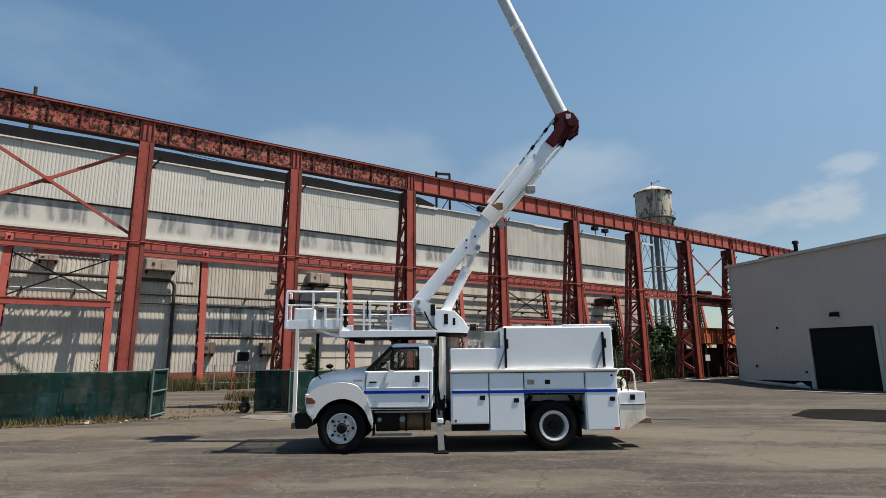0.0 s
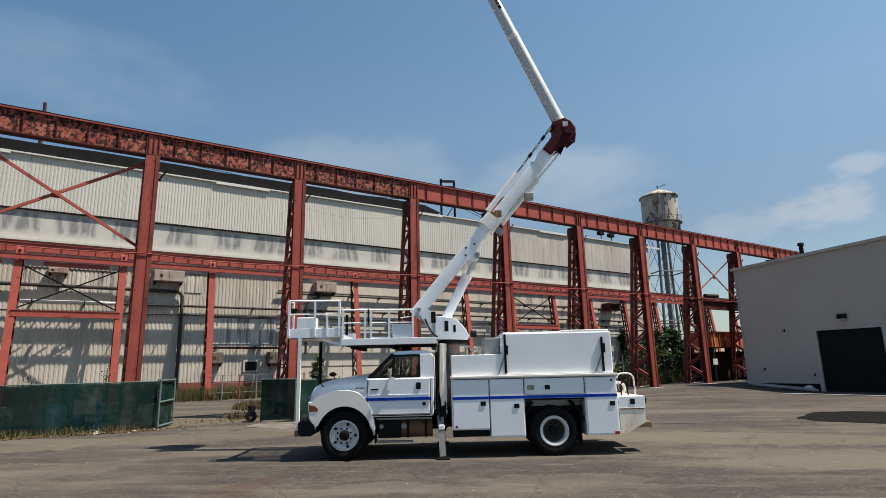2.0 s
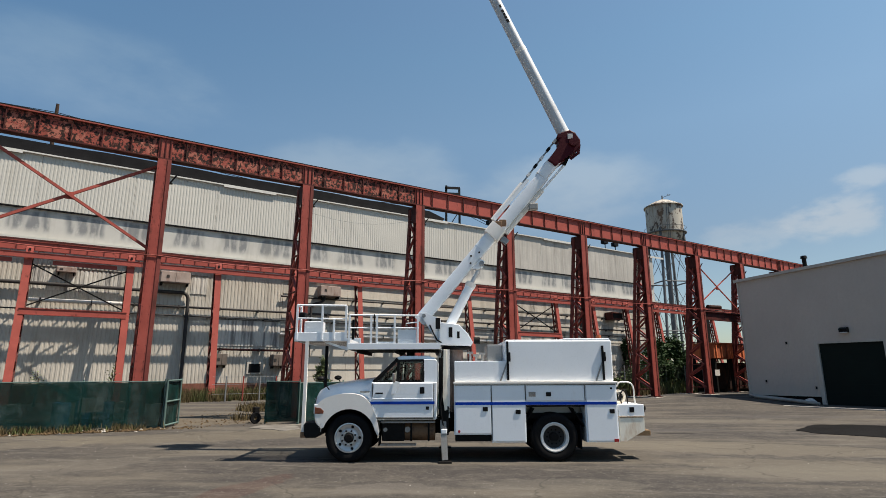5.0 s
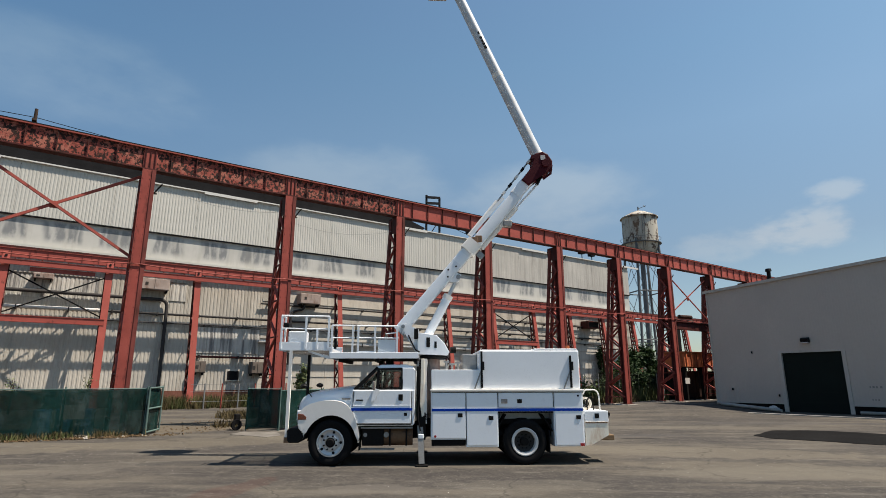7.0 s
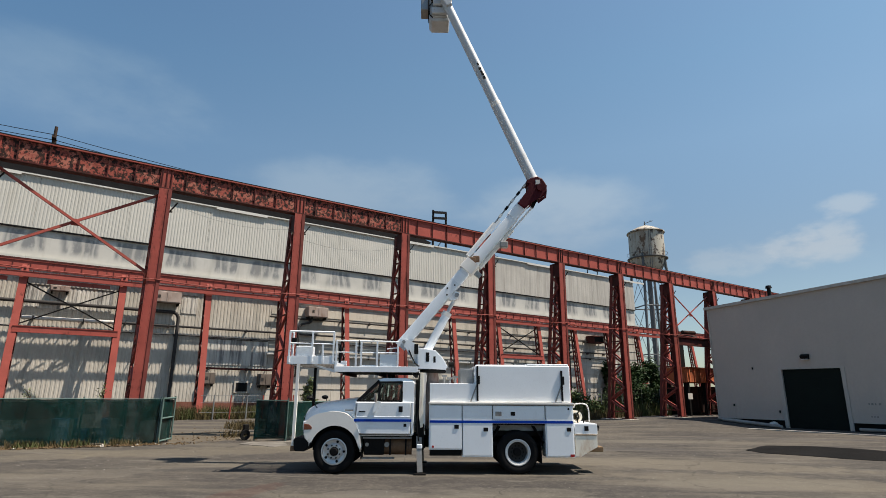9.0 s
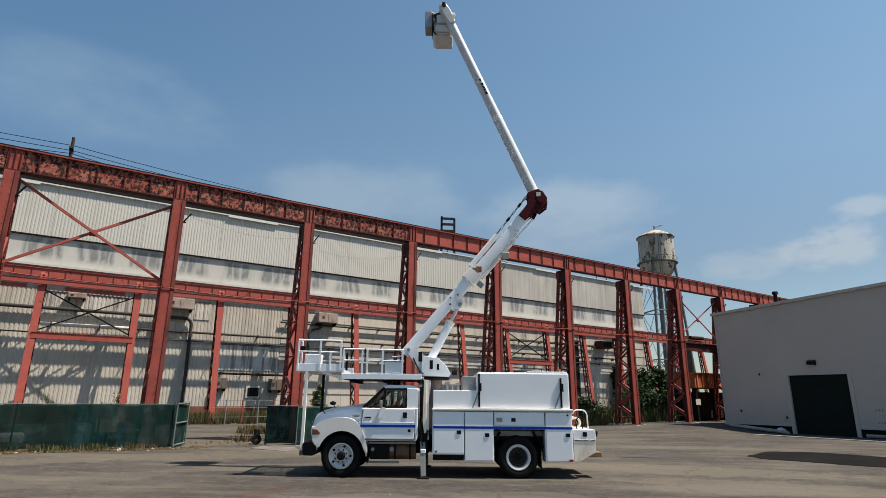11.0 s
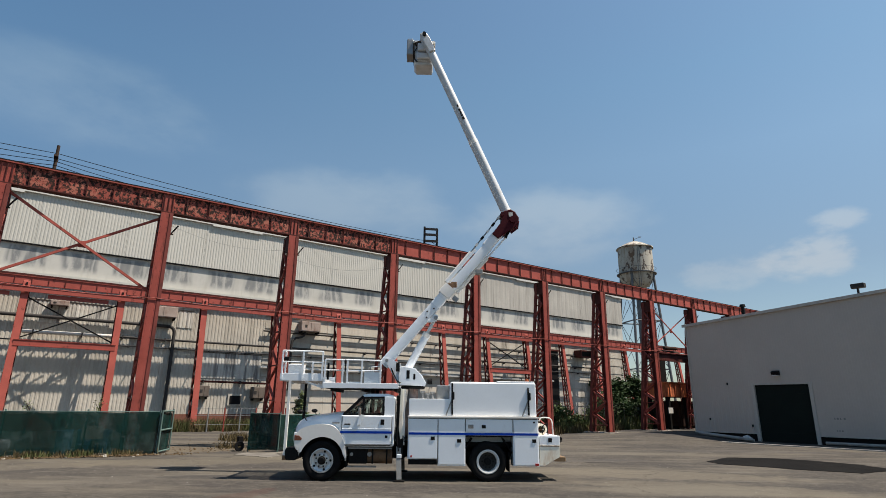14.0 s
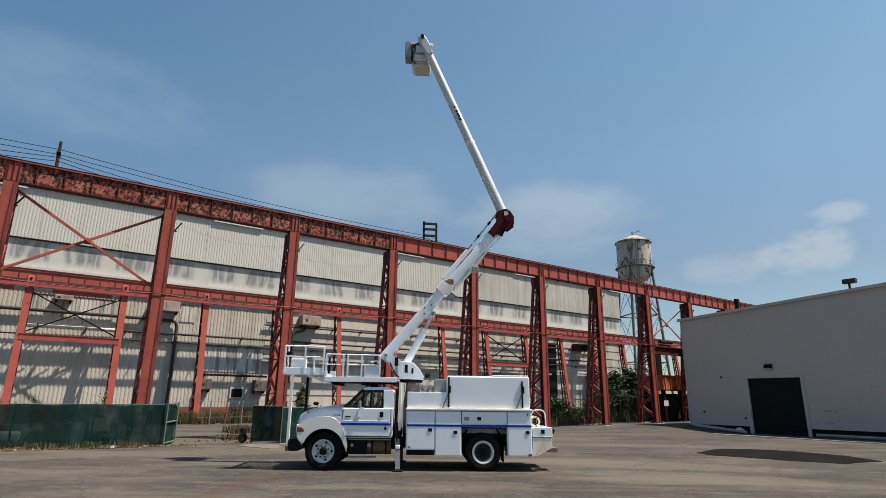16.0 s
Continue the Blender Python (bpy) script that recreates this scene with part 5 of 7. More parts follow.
# ---------------------------------------------------------------- goods behind the screen


def drum(x, y, label):
    t = thing("steel_drum", label, "drum", "drums behind the fence")
    part("shell", lathe(bmesh.new(), [(0.28, 0.0), (0.29, 0.02), (0.28, 0.29), (0.3, 0.3), (0.28, 0.31), (0.28, 0.58), (0.3, 0.59), (0.28, 0.6), (0.29, 0.86), (0.27, 0.88), (0.05, 0.86), (0.05, 0.02)], 24, "z", (x, y, 0)), BLUE_DRUM, t, smooth=True)
    part("bung", rod(bmesh.new(), (x + 0.15, y, 0.86), (x + 0.15, y, 0.89), 0.04, 8), BLACK, t)


for x, y in ((-0.2, 24.4), (0.5, 24.6), (1.15, 24.3)):
    drum(x, y, "blue steel drum standing behind the green screen")
pb = thing("site_board", "pale blank board leaning behind the green screen", "board")
part("board", box(0.3, 1.05, 23.6, 23.64, 0.55, 1.05), TRIM_LIGHT, pb)
part("leg", box(0.4, 0.44, 23.64, 23.7, 0.0, 1.0), WOOD, pb)
part("leg", box(0.9, 0.94, 23.64, 23.7, 0.0, 1.0), WOOD, pb)
tp = thing("covered_pallet", "stack under pale tarpaulin behind the green screen", "pallet load")
part("tarpaulin", box(-2.9, -1.9, 24.1, 25.0, 0.14, 0.55, 0.12), TARP_PALE, tp)
part("pallet", box(-3.0, -1.8, 24.0, 25.1, 0.0, 0.14), WOOD, tp)

# ---------------------------------------------------------------- plants


def blades(name, label, spots, material, hmin, hmax, wide, seedn, category="grass"):
    rnd = random.Random(seedn)
    verts, faces = [], []
    for (x, y, rx, ry, count) in spots:
        for _ in range(count):
            px, py = x + rnd.uniform(-rx, rx), y + rnd.uniform(-ry, ry)
            a = rnd.uniform(0, math.pi)
            h = rnd.uniform(hmin, hmax)
            w = wide * rnd.uniform(0.6, 1.3)
            dx, dy = math.cos(a) * w, math.sin(a) * w
            lx, ly = rnd.uniform(-0.45, 0.45) * h, rnd.uniform(-0.45, 0.45) * h
            z = ground_z(px, py) - 0.01
            i = len(verts)
            verts += [(px - dx, py - dy, z), (px + dx, py + dy, z), (px + dx * 0.7 + lx * 0.5, py + dy * 0.7 + ly * 0.5, z + h * 0.6), (px - dx * 0.7 + lx * 0.5, py - dy * 0.7 + ly * 0.5, z + h * 0.6), (px + lx, py + ly, z + h)]
            faces += [(i, i + 1, i + 2, i + 3), (i + 3, i + 2, i + 4)]
    me = bpy.data.meshes.new(name)
    me.from_pydata(verts, [], faces)
    me.materials.append(material)
    return tagged(new(name, me), label, category, kind="stuff")


fence_spots = [(-15 + i * 0.6, 24.25 - i * 0.0745, 0.5, 0.22, 230 if (i * 7) % 5 < 2 else 25) for i in range(30)]
blades("dry_grass", "dry brown grass along the foot of the screened fence", fence_spots, LEAF_DRY, 0.05, 0.32, 0.016, 3)
blades("weeds", "green and yellow weeds along the screened fence", [(-14 + i * 1.3, 24.0 - i * 0.16, 0.45, 0.25, 150 if i % 3 else 20) for i in range(13)], WEED, 0.05, 0.3, 0.02, 13, "weeds")
blades("weeds", "tall green weeds in front of the factory wall", [(4 + i * 0.55, 42.6 + (i % 3) * 0.8, 0.6, 0.9, 170) for i in range(24)], WEED, 0.2, 1.1, 0.02, 5, "weeds")
blades("weeds", "tall dry weeds in front of the factory wall", [(4 + i * 0.55, 42.0 + (i % 4) * 0.7, 0.6, 0.9, 170) for i in range(24)], LEAF_DRY, 0.2, 1.0, 0.018, 25, "weeds")
blades("weeds", "patch of low grass in the fence opening", [(8.8, 30.0, 1.5, 1.2, 900), (10.2, 33, 2.0, 1.5, 900), (6.2, 24.5, 0.5, 0.6, 130)], LEAF_DRY, 0.08, 0.4, 0.02, 8, "weeds")
blades("weeds", "tangled green weeds under the far runway", [(25 + i * 0.8, 26.6 + (i % 3) * 0.5, 0.7, 0.6, 110) for i in range(20)], WEED, 0.3, 1.3, 0.03, 6, "weeds")
blades("weeds", "dry yellow grass at the feet of the far columns", [(24 + i * 0.7, 25.6 + (i % 3) * 0.4, 0.6, 0.4, 120) for i in range(18)], LEAF_DRY, 0.15, 0.7, 0.02, 41, "weeds")


def tree(name, label, x, y, height, spread, seedn, leaf=0.16, count=2600, low=0.12, cone=False, category="tree", leaf_mat=None):
    """A tapered trunk with limbs, and a crown of many small leaves round the limb ends."""
    rnd = random.Random(seedn)
    z0 = ground_z(x, y)
    t = thing(name, label, category)
    bm = bmesh.new()
    rod(bm, (x, y, z0 - 0.05), (x + 0.1 * spread, y, z0 + height * 0.75), 0.035 * height, 8, 0.012 * height)
    tips = []
    n = 14 if not cone else 18
    for i in range(n):
        f = low + (0.95 - low) * (i + rnd.random()) / n
        a = rnd.uniform(0, 2 * math.pi)
        reach = spread * ((1 - f) * 1.05 + 0.06 if cone else math.sin(math.pi * min(0.97, f * 0.85 + 0.18)) * rnd.uniform(0.55, 1.05))
        p = Vector((x, y, z0 + height * f * 0.8))
        q = Vector((x + math.cos(a) * reach, y + math.sin(a) * reach, z0 + height * (f if not cone else f * 0.97)))
        rod(bm, p, q, 0.009 * height, 5, 0.004 * height)
        tips.append((p, q))
    part("trunk", bm, BARK, t)
    verts, faces = [], []
    for _ in range(count):
        p, q = rnd.choice(tips)
        s = rnd.uniform(0.35, 1.08)
        sp = (0.2 if cone else 0.32) * spread
        c = p + (q - p) * s + Vector((rnd.gauss(0, sp * 0.55), rnd.gauss(0, sp * 0.55), rnd.gauss(0, sp * 0.45)))
        c.z = max(c.z, z0 + 0.05)
        u = Vector((rnd.gauss(0, 1), rnd.gauss(0, 1), rnd.gauss(0, 0.6))).normalized()
        v = u.cross(Vector((rnd.gauss(0, 1), rnd.gauss(0, 1), rnd.gauss(0, 1)))).normalized()
        s1 = leaf * rnd.uniform(0.6, 1.3)
        i = len(verts)
        verts += [tuple(c - u * s1), tuple(c + v * s1 * 0.45), tuple(c + u * s1), tuple(c - v * s1 * 0.45)]
        faces.append((i, i + 1, i + 2, i + 3))
    me = bpy.data.meshes.new("crown")
    me.from_pydata(verts, [], faces)
    me.materials.append(leaf_mat or LEAF)
    crown = new("crown", me)
    crown.parent = t
    return t


tree("broadleaf_tree", "dark green broadleaf tree behind the runway", 41.0, 30.0, 4.1, 1.9, 11, count=5200)
tree("broadleaf_tree", "dark green broadleaf tree by the chain-link fence", 44.6, 31.0, 4.6, 2.0, 12, count=3800)
tree("shrub", "low leafy green shrub under the runway", 30.9, 27.6, 1.7, 1.5, 13, 0.12, 2600, 0.05, category="shrub", leaf_mat=LEAF_MID)
tree("shrub", "low leafy green shrub under the far runway", 36.5, 28.2, 2.2, 1.7, 14, 0.12, 2600, 0.05, category="shrub", leaf_mat=LEAF_MID)
tree("shrub", "leafy green shrub at the factory corner", 27.6, 28.4, 1.3, 1.2, 15, 0.12, 1500, 0.05, category="shrub", leaf_mat=LEAF_MID)
tree("sapling", "young spiky sapling behind the screened fence", 9.6, 24.9, 2.75, 0.6, 16, 0.085, 1500, 0.25, True, "sapling", LEAF_LIGHT)
tree("sapling", "small sapling at the factory wall", 2.0, 42.0, 2.5, 0.8, 17, 0.09, 90, 0.3, False, "sapling", LEAF_LIGHT)
tree("sapling", "thin sapling behind the screened fence", -1.8, 41.5, 2.2, 0.7, 18, 0.09, 70, 0.3, False, "sapling", LEAF_LIGHT)
# The ivy also stands in for a shaded strip of wall here.
tree("climber", "dark ivy climbing the far end of the factory wall", 57.0, 46.4, 6.0, 1.0, 21, 0.18, 2600, 0.03, category="climber")
tree("shrub", "dark green shrub between the far runway columns", 38.6, 28.6, 2.9, 1.7, 22, 0.13, 3600, 0.05, category="shrub")


def litter(name, label, spots, material, size, seedn):
    """Small crumpled bits lying on the ground."""
    rnd = random.Random(seedn)
    verts, faces = [], []
    for (x, y, rx, ry, count) in spots:
        for _ in range(count):
            px, py = x + rnd.gauss(0, rx), y + rnd.gauss(0, ry)
            s1 = size * rnd.uniform(0.4, 1.5)
            i = len(verts)
            for k in range(3):
                a = 2 * math.pi * (k + rnd.random() * 0.6) / 3
                verts.append((px + math.cos(a) * s1, py + math.sin(a) * s1, ground_z(px, py) + rnd.uniform(0.0, 0.3) * s1))
            verts.append((px + rnd.uniform(-0.4, 0.4) * s1, py, ground_z(px, py) + s1 * rnd.uniform(0.3, 0.9)))
            faces += [(i, i + 1, i + 3), (i + 1, i + 2, i + 3), (i + 2, i, i + 3)]
    me = bpy.data.meshes.new(name)
    me.from_pydata(verts, [], faces)
    me.materials.append(material)
    return tagged(new(name, me), label, "litter", kind="stuff")


litter("leaf_litter", "brown leaves and debris along the foot of the fence", [(-15 + i * 0.6, 24.2 - i * 0.0745, 0.35, 0.2, 200 if (i * 7) % 5 < 3 else 60) for i in range(30)], DEBRIS, 0.075, 31)
litter("rubble", "pale stones and scraps along the foot of the fence", [(-12 + i * 1.1, 23.65 - i * 0.13, 0.4, 0.18, 14) for i in range(14)], CONCRETE, 0.07, 35)
litter("leaf_litter", "dry debris scattered over the dirt in the fence opening", [(5.2, 24.0, 1.2, 1.0, 160), (7.5, 27.0, 2.0, 2.0, 260), (3.4, 22.0, 0.5, 0.25, 80)], DEBRIS, 0.045, 32)
litter("gravel", "loose stones and grit on the asphalt", [(1.5, 17.5, 4.0, 1.8, 260), (-4.0, 19.0, 4.0, 1.5, 200), (14.0, 8.0, 6.0, 3.0, 120)], CONCRETE, 0.012, 33)
rb = thing("rubbish_bag", "crumpled white bag lying at the warehouse foot", "bag")
bm = bmesh.new()
bmesh.ops.create_icosphere(bm, subdivisions=3, radius=0.22)
for v in bm.verts:
    v.co *= 1 + 0.35 * noise.noise(v.co * 5.0)
    v.co = Vector((v.co.x + 36.1, v.co.y * 1.3 + 16.35, max(0.0, v.co.z * 0.75 + 0.2)))
part("sack", bm, TRIM_LIGHT, rb)

sg = thing("small_sign", "small blank white sign by the rusty trough", "sign")
part("plate", box(40.65, 41.25, 24.86, 24.88, 1.6, 2.05), TRIM_LIGHT, sg)
part("post", box(40.8, 40.86, 24.88, 24.94, 0.0, 2.05), CHASSIS, sg)

# ---------------------------------------------------------------- bucket truck
# built along its own axes: x from the front hub to the tail, y from the near side (0) to the far side (2.4)
TRUCK = pose(5.172, 11.486, 0, 0, 0, -33)
truck = thing("bucket_truck", "white utility bucket truck with a raised folding boom", "truck", m=TRUCK)
WIDE = 2.4


def both(make):
    """Calls make(flip) for the near and the far side; flip mirrors a y."""
    make(lambda y: y)
    make(lambda y: WIDE - y)


def yb(f, a, b):
    return min(f(a), f(b)), max(f(a), f(b))


# wheels
def wheel(x, f, y_out, rear):
    w = 0.27
    y0, y1 = y_out, y_out + w
    tyre = [(0.31, y0 + 0.03), (0.37, y0 + 0.005), (0.45, y0), (0.485, y0 + 0.02), (0.5, y0 + 0.05), (0.5, y1 - 0.05), (0.485, y1 - 0.02), (0.45, y1), (0.31, y1 - 0.03)]
    t = part("wheel", lathe(bmesh.new(), [(r, f(y)) for r, y in tyre], 48, "y", (x, 0, 0.5)), RUBBER, truck, "black rubber truck tyre", True)
    bm = bmesh.new()
    for yy in (0.1, 0.165):
        lathe(bm, [(0.497, f(y0 + yy)), (0.503, f(y0 + yy)), (0.503, f(y0 + yy + 0.03)), (0.497, f(y0 + yy + 0.03))], 48, "y", (x, 0, 0.5))
    part("tread_rib", bm, RUBBER, t)
    if not rear:
        part("rim", lathe(bmesh.new(), [(0.31, f(y0 + 0.02)), (0.285, f(y0 + 0.015)), (0.27, f(y0 + 0.05)), (0.2, f(y0 + 0.075)), (0.15, f(y0 + 0.03)), (0.11, f(y0 + 0.03)), (0.11, f(y0 + 0.2)), (0.31, f(y0 + 0.2))], 40, "y", (x, 0, 0.5)), CHROME, t, "polished steel wheel disc", True)
        for i in range(8):
            a = 2 * math.pi * (i + 0.5) / 8
            part("lug_nut", rod(bmesh.new(), (x + math.cos(a) * 0.15, f(y0 + 0.035), 0.5 + math.sin(a) * 0.15), (x + math.cos(a) * 0.15, f(y0 - 0.005), 0.5 + math.sin(a) * 0.15), 0.021, 6), BLACK, t)
        for i in range(5):
            a = 2 * math.pi * i / 5
            # Black disc paints the dark of each hand hole.
            part("hand_hole", rod(bmesh.new(), (x + math.cos(a) * 0.235, f(y0 + 0.09), 0.5 + math.sin(a) * 0.235), (x + math.cos(a) * 0.235, f(y0 + 0.052), 0.5 + math.sin(a) * 0.235), 0.032, 10), BLACK, t)
        part("hub", lathe(bmesh.new(), [(0.001, f(y0 - 0.03)), (0.075, f(y0 - 0.028)), (0.095, f(y0 + 0.0)), (0.1, f(y0 + 0.1)), (0.001, f(y0 + 0.1))], 20, "y", (x, 0, 0.5), False), RUBBER, t, smooth=True)
    else:
        part("rim", lathe(bmesh.new(), [(0.31, f(y0 + 0.02)), (0.29, f(y0 + 0.012)), (0.245, f(y0 + 0.03)), (0.235, f(y0 + 0.17)), (0.31, f(y0 + 0.2))], 40, "y", (x, 0, 0.5)), RIM_WHITE, t, "white painted dished rim", True)
        part("disc", lathe(bmesh.new(), [(0.001, f(y0 + 0.17)), (0.24, f(y0 + 0.16)), (0.24, f(y0 + 0.19)), (0.001, f(y0 + 0.2))], 28, "y", (x, 0, 0.5), False), PIPE_DARK, t)
        part("hub", lathe(bmesh.new(), [(0.001, f(y0 + 0.05)), (0.09, f(y0 + 0.055)), (0.1, f(y0 + 0.17)), (0.001, f(y0 + 0.17))], 20, "y", (x, 0, 0.5), False), CHASSIS, t, smooth=True)
        for i in range(10):
            a = 2 * math.pi * i / 10
            part("lug_nut", rod(bmesh.new(), (x + math.cos(a) * 0.15, f(y0 + 0.17), 0.5 + math.sin(a) * 0.15), (x + math.cos(a) * 0.15, f(y0 + 0.13), 0.5 + math.sin(a) * 0.15), 0.018, 6), CHASSIS, t)


def wheel_set(f):
    wheel(0.0, f, 0.03, False)
    wheel(4.44, f, 0.03, True)
    wheel(4.44, f, 0.33, True)


both(wheel_set)

# chassis
for y in (0.78, 1.54):
    part("frame_rail", box(-0.7, 6.0, y, y + 0.08, 0.62, 0.87), CHASSIS, truck)
part("front_axle", bar(bmesh.new(), (0, 0.3, 0.45), (0, 2.1, 0.45), 0.12, 0.12), CHASSIS, truck)
bm = rod(bmesh.new(), (4.44, 0.5, 0.5), (4.44, 1.9, 0.5), 0.11, 12)
lathe(bm, [(0.001, 0.95), (0.14, 1.0), (0.23, 1.2), (0.14, 1.4), (0.001, 1.45)], 16, "y", (4.44, 0, 0.5), False)
part("rear_axle", bm, CHASSIS, truck, smooth=True)
part("drive_shaft", rod(bmesh.new(), (0.6, 1.2, 0.62), (4.2, 1.2, 0.52), 0.06, 10), CHASSIS, truck)
part("engine_block", box(-0.5, 0.9, 0.85, 1.55, 0.5, 1.0, 0.04), CHASSIS, truck)
part("gearbox", box(0.9, 2.2, 0.95, 1.45, 0.5, 0.85, 0.05), CHASSIS, truck)
for y in (0.35, 2.0):
    part("leaf_spring", box(3.75, 5.1, y - 0.04 if y < 1 else y, y + 0.04 if y < 1 else y + 0.08, 0.62, 0.72), CHASSIS, truck)
bm = prism(bmesh.new(), [(-0.97, 0.55), (-0.93, 0.5), (-0.72, 0.5), (-0.6, 0.62), (-0.6, 0.82), (-0.95, 0.82), (-0.99, 0.76)], 0.04, 2.36, bevel=0.02)
part("front_bumper", bm, BLACK, truck, "black steel front bumper")
for y in (0.7, 1.65):
    part("tow_hook", bar(bmesh.new(), (-0.95, y, 0.6), (-1.05, y, 0.6), 0.05, 0.08), CHASSIS, truck)


# hood as a run of rounded sections
def loft(sections, material, name, label=""):
    bm = bmesh.new()
    rings = [[bm.verts.new(p) for p in s] for s in sections]
    k = len(rings[0])
    for a, b in zip(rings, rings[1:]):
        for i in range(k - 1):
            bm.faces.new((a[i], a[i + 1], b[i + 1], b[i]))
        bm.faces.new((a[-1], a[0], b[0], b[-1]))
    bm.faces.new(rings[0][::-1])
    bm.faces.new(rings[-1])
    return part(name, bm, material, truck, label, True)


hood_sections = []
for x, top, half in ((-0.86, 1.26, 0.66), (-0.85, 1.40, 0.70), (-0.79, 1.50, 0.76), (-0.66, 1.57, 0.82), (-0.45, 1.62, 0.88), (-0.2, 1.66, 0.93), (0.1, 1.705, 0.97), (0.47, 1.755, 1.02)):
    c = 1.2
    low = 0.92 if x < -0.7 else 1.17
    sec = [(c - half, low), (c - half, top - 0.34), (c - half + 0.04, top - 0.17), (c - half + 0.14, top - 0.06), (c - half + 0.32, top - 0.015), (c, top + 0.02)]
    full = sec + [(2 * c - y, z) for y, z in sec[-2::-1]]
    hood_sections.append([(x, y, z) for y, z in full])
hood = loft(hood_sections, SILVER_BLUE, "hood", "pale blue-white sloping hood")
part("badge", box(0.2, 0.4, 0.19, 0.2, 1.44, 1.47), ALU, hood)


def fender(f):
    arch = [(0.62 * math.cos(a), 0.5 + 0.635 * math.sin(a)) for a in (radians(5 + 165 * i / 16) for i in range(17))]
    outline = [(-0.62, 0.74), (-0.735, 0.80), (-0.745, 1.0), (-0.72, 1.17), (-0.62, 1.29), (-0.42, 1.38), (-0.15, 1.43), (0.1, 1.425), (0.3, 1.37), (0.46, 1.22), (0.56, 1.02), (0.63, 0.78), (0.66, 0.5), (0.62, 0.5)]
    for _ in range(2):
        cut = [outline[0]]
        for a, b in zip(outline, outline[1:]):
            cut += [(a[0] * 0.75 + b[0] * 0.25, a[1] * 0.75 + b[1] * 0.25), (a[0] * 0.25 + b[0] * 0.75, a[1] * 0.25 + b[1] * 0.75)]
        outline = cut + [outline[-1]]
    bm = prism(bmesh.new(), outline + arch, *yb(f, 0.0, 0.44))
    es = [e for e in bm.edges if all(abs(v.co.y - f(0.0)) < 1e-4 for v in e.verts)]
    bmesh.ops.bevel(bm, geom=es, offset=0.035, segments=3, profile=0.6, affect="EDGES")
    fd = part("fender", bm, WHITE_FADED, truck, "chalky white flared front fender", True)
    # Black liner and backing also put the arch's shade into colour.
    liner = [(0.617 * math.cos(a), 0.5 + 0.630 * math.sin(a)) for a in (radians(8 + 164 * i / 14) for i in range(15))]
    inner = [(0.598 * math.cos(a), 0.5 + 0.608 * math.sin(a)) for a in (radians(172 - 164 * i / 14) for i in range(15))]
    part("wheel_liner", prism(bmesh.new(), liner + inner, *yb(f, 0.006, 0.75)), CHASSIS, fd)
    well = [(0.60 * math.cos(a), 0.5 + 0.61 * math.sin(a)) for a in (radians(180 * i / 14) for i in range(15))]
    part("wheel_well", prism(bmesh.new(), well, *yb(f, 0.46, 0.48)), CHASSIS, fd)
    bm = prism(bmesh.new(), [(-0.75, 1.0), (-0.752, 1.14), (-0.63, 1.13), (-0.55, 1.06), (-0.56, 1.005)], *yb(f, -0.008, 0.11), bevel=0.012)
    part("corner_lamp", bm, AMBER, fd, "amber turn lamp")
    y0, y1 = yb(f, 0.12, 0.55)
    part("headlamp", box(-0.80, -0.70, y0, y1, 0.98, 1.2, 0.02), CLEAR_LENS, fd)


both(fender)
gr = part("grille", box(-0.885, -0.84, 0.62, 1.78, 0.86, 1.32, 0.015), BLACK, truck)
for i in range(5):
    part("grille_bar", box(-0.9, -0.886, 0.64, 1.76, 0.9 + i * 0.09, 0.935 + i * 0.09), CHROME, gr)

# cab
cab = part("cab", prism(bmesh.new(), [(0.44, 0.9), (0.5, 0.86), (1.86, 0.86), (1.9, 0.9), (1.91, 1.66), (0.46, 1.66), (0.42, 1.3)], 0.05, 2.35, bevel=0.02), SILVER_BLUE, truck, "pale blue-white cab")
roof_pts = [(0.96, 2.135), (1.0, 2.2), (1.12, 2.235), (1.7, 2.24), (1.86, 2.19), (1.91, 2.1), (1.86, 2.1), (1.1, 2.125)]
part("cab_roof", prism(bmesh.new(), roof_pts, 0.13, 2.27, bevel=0.025), WHITE, cab, "white cab roof", True)


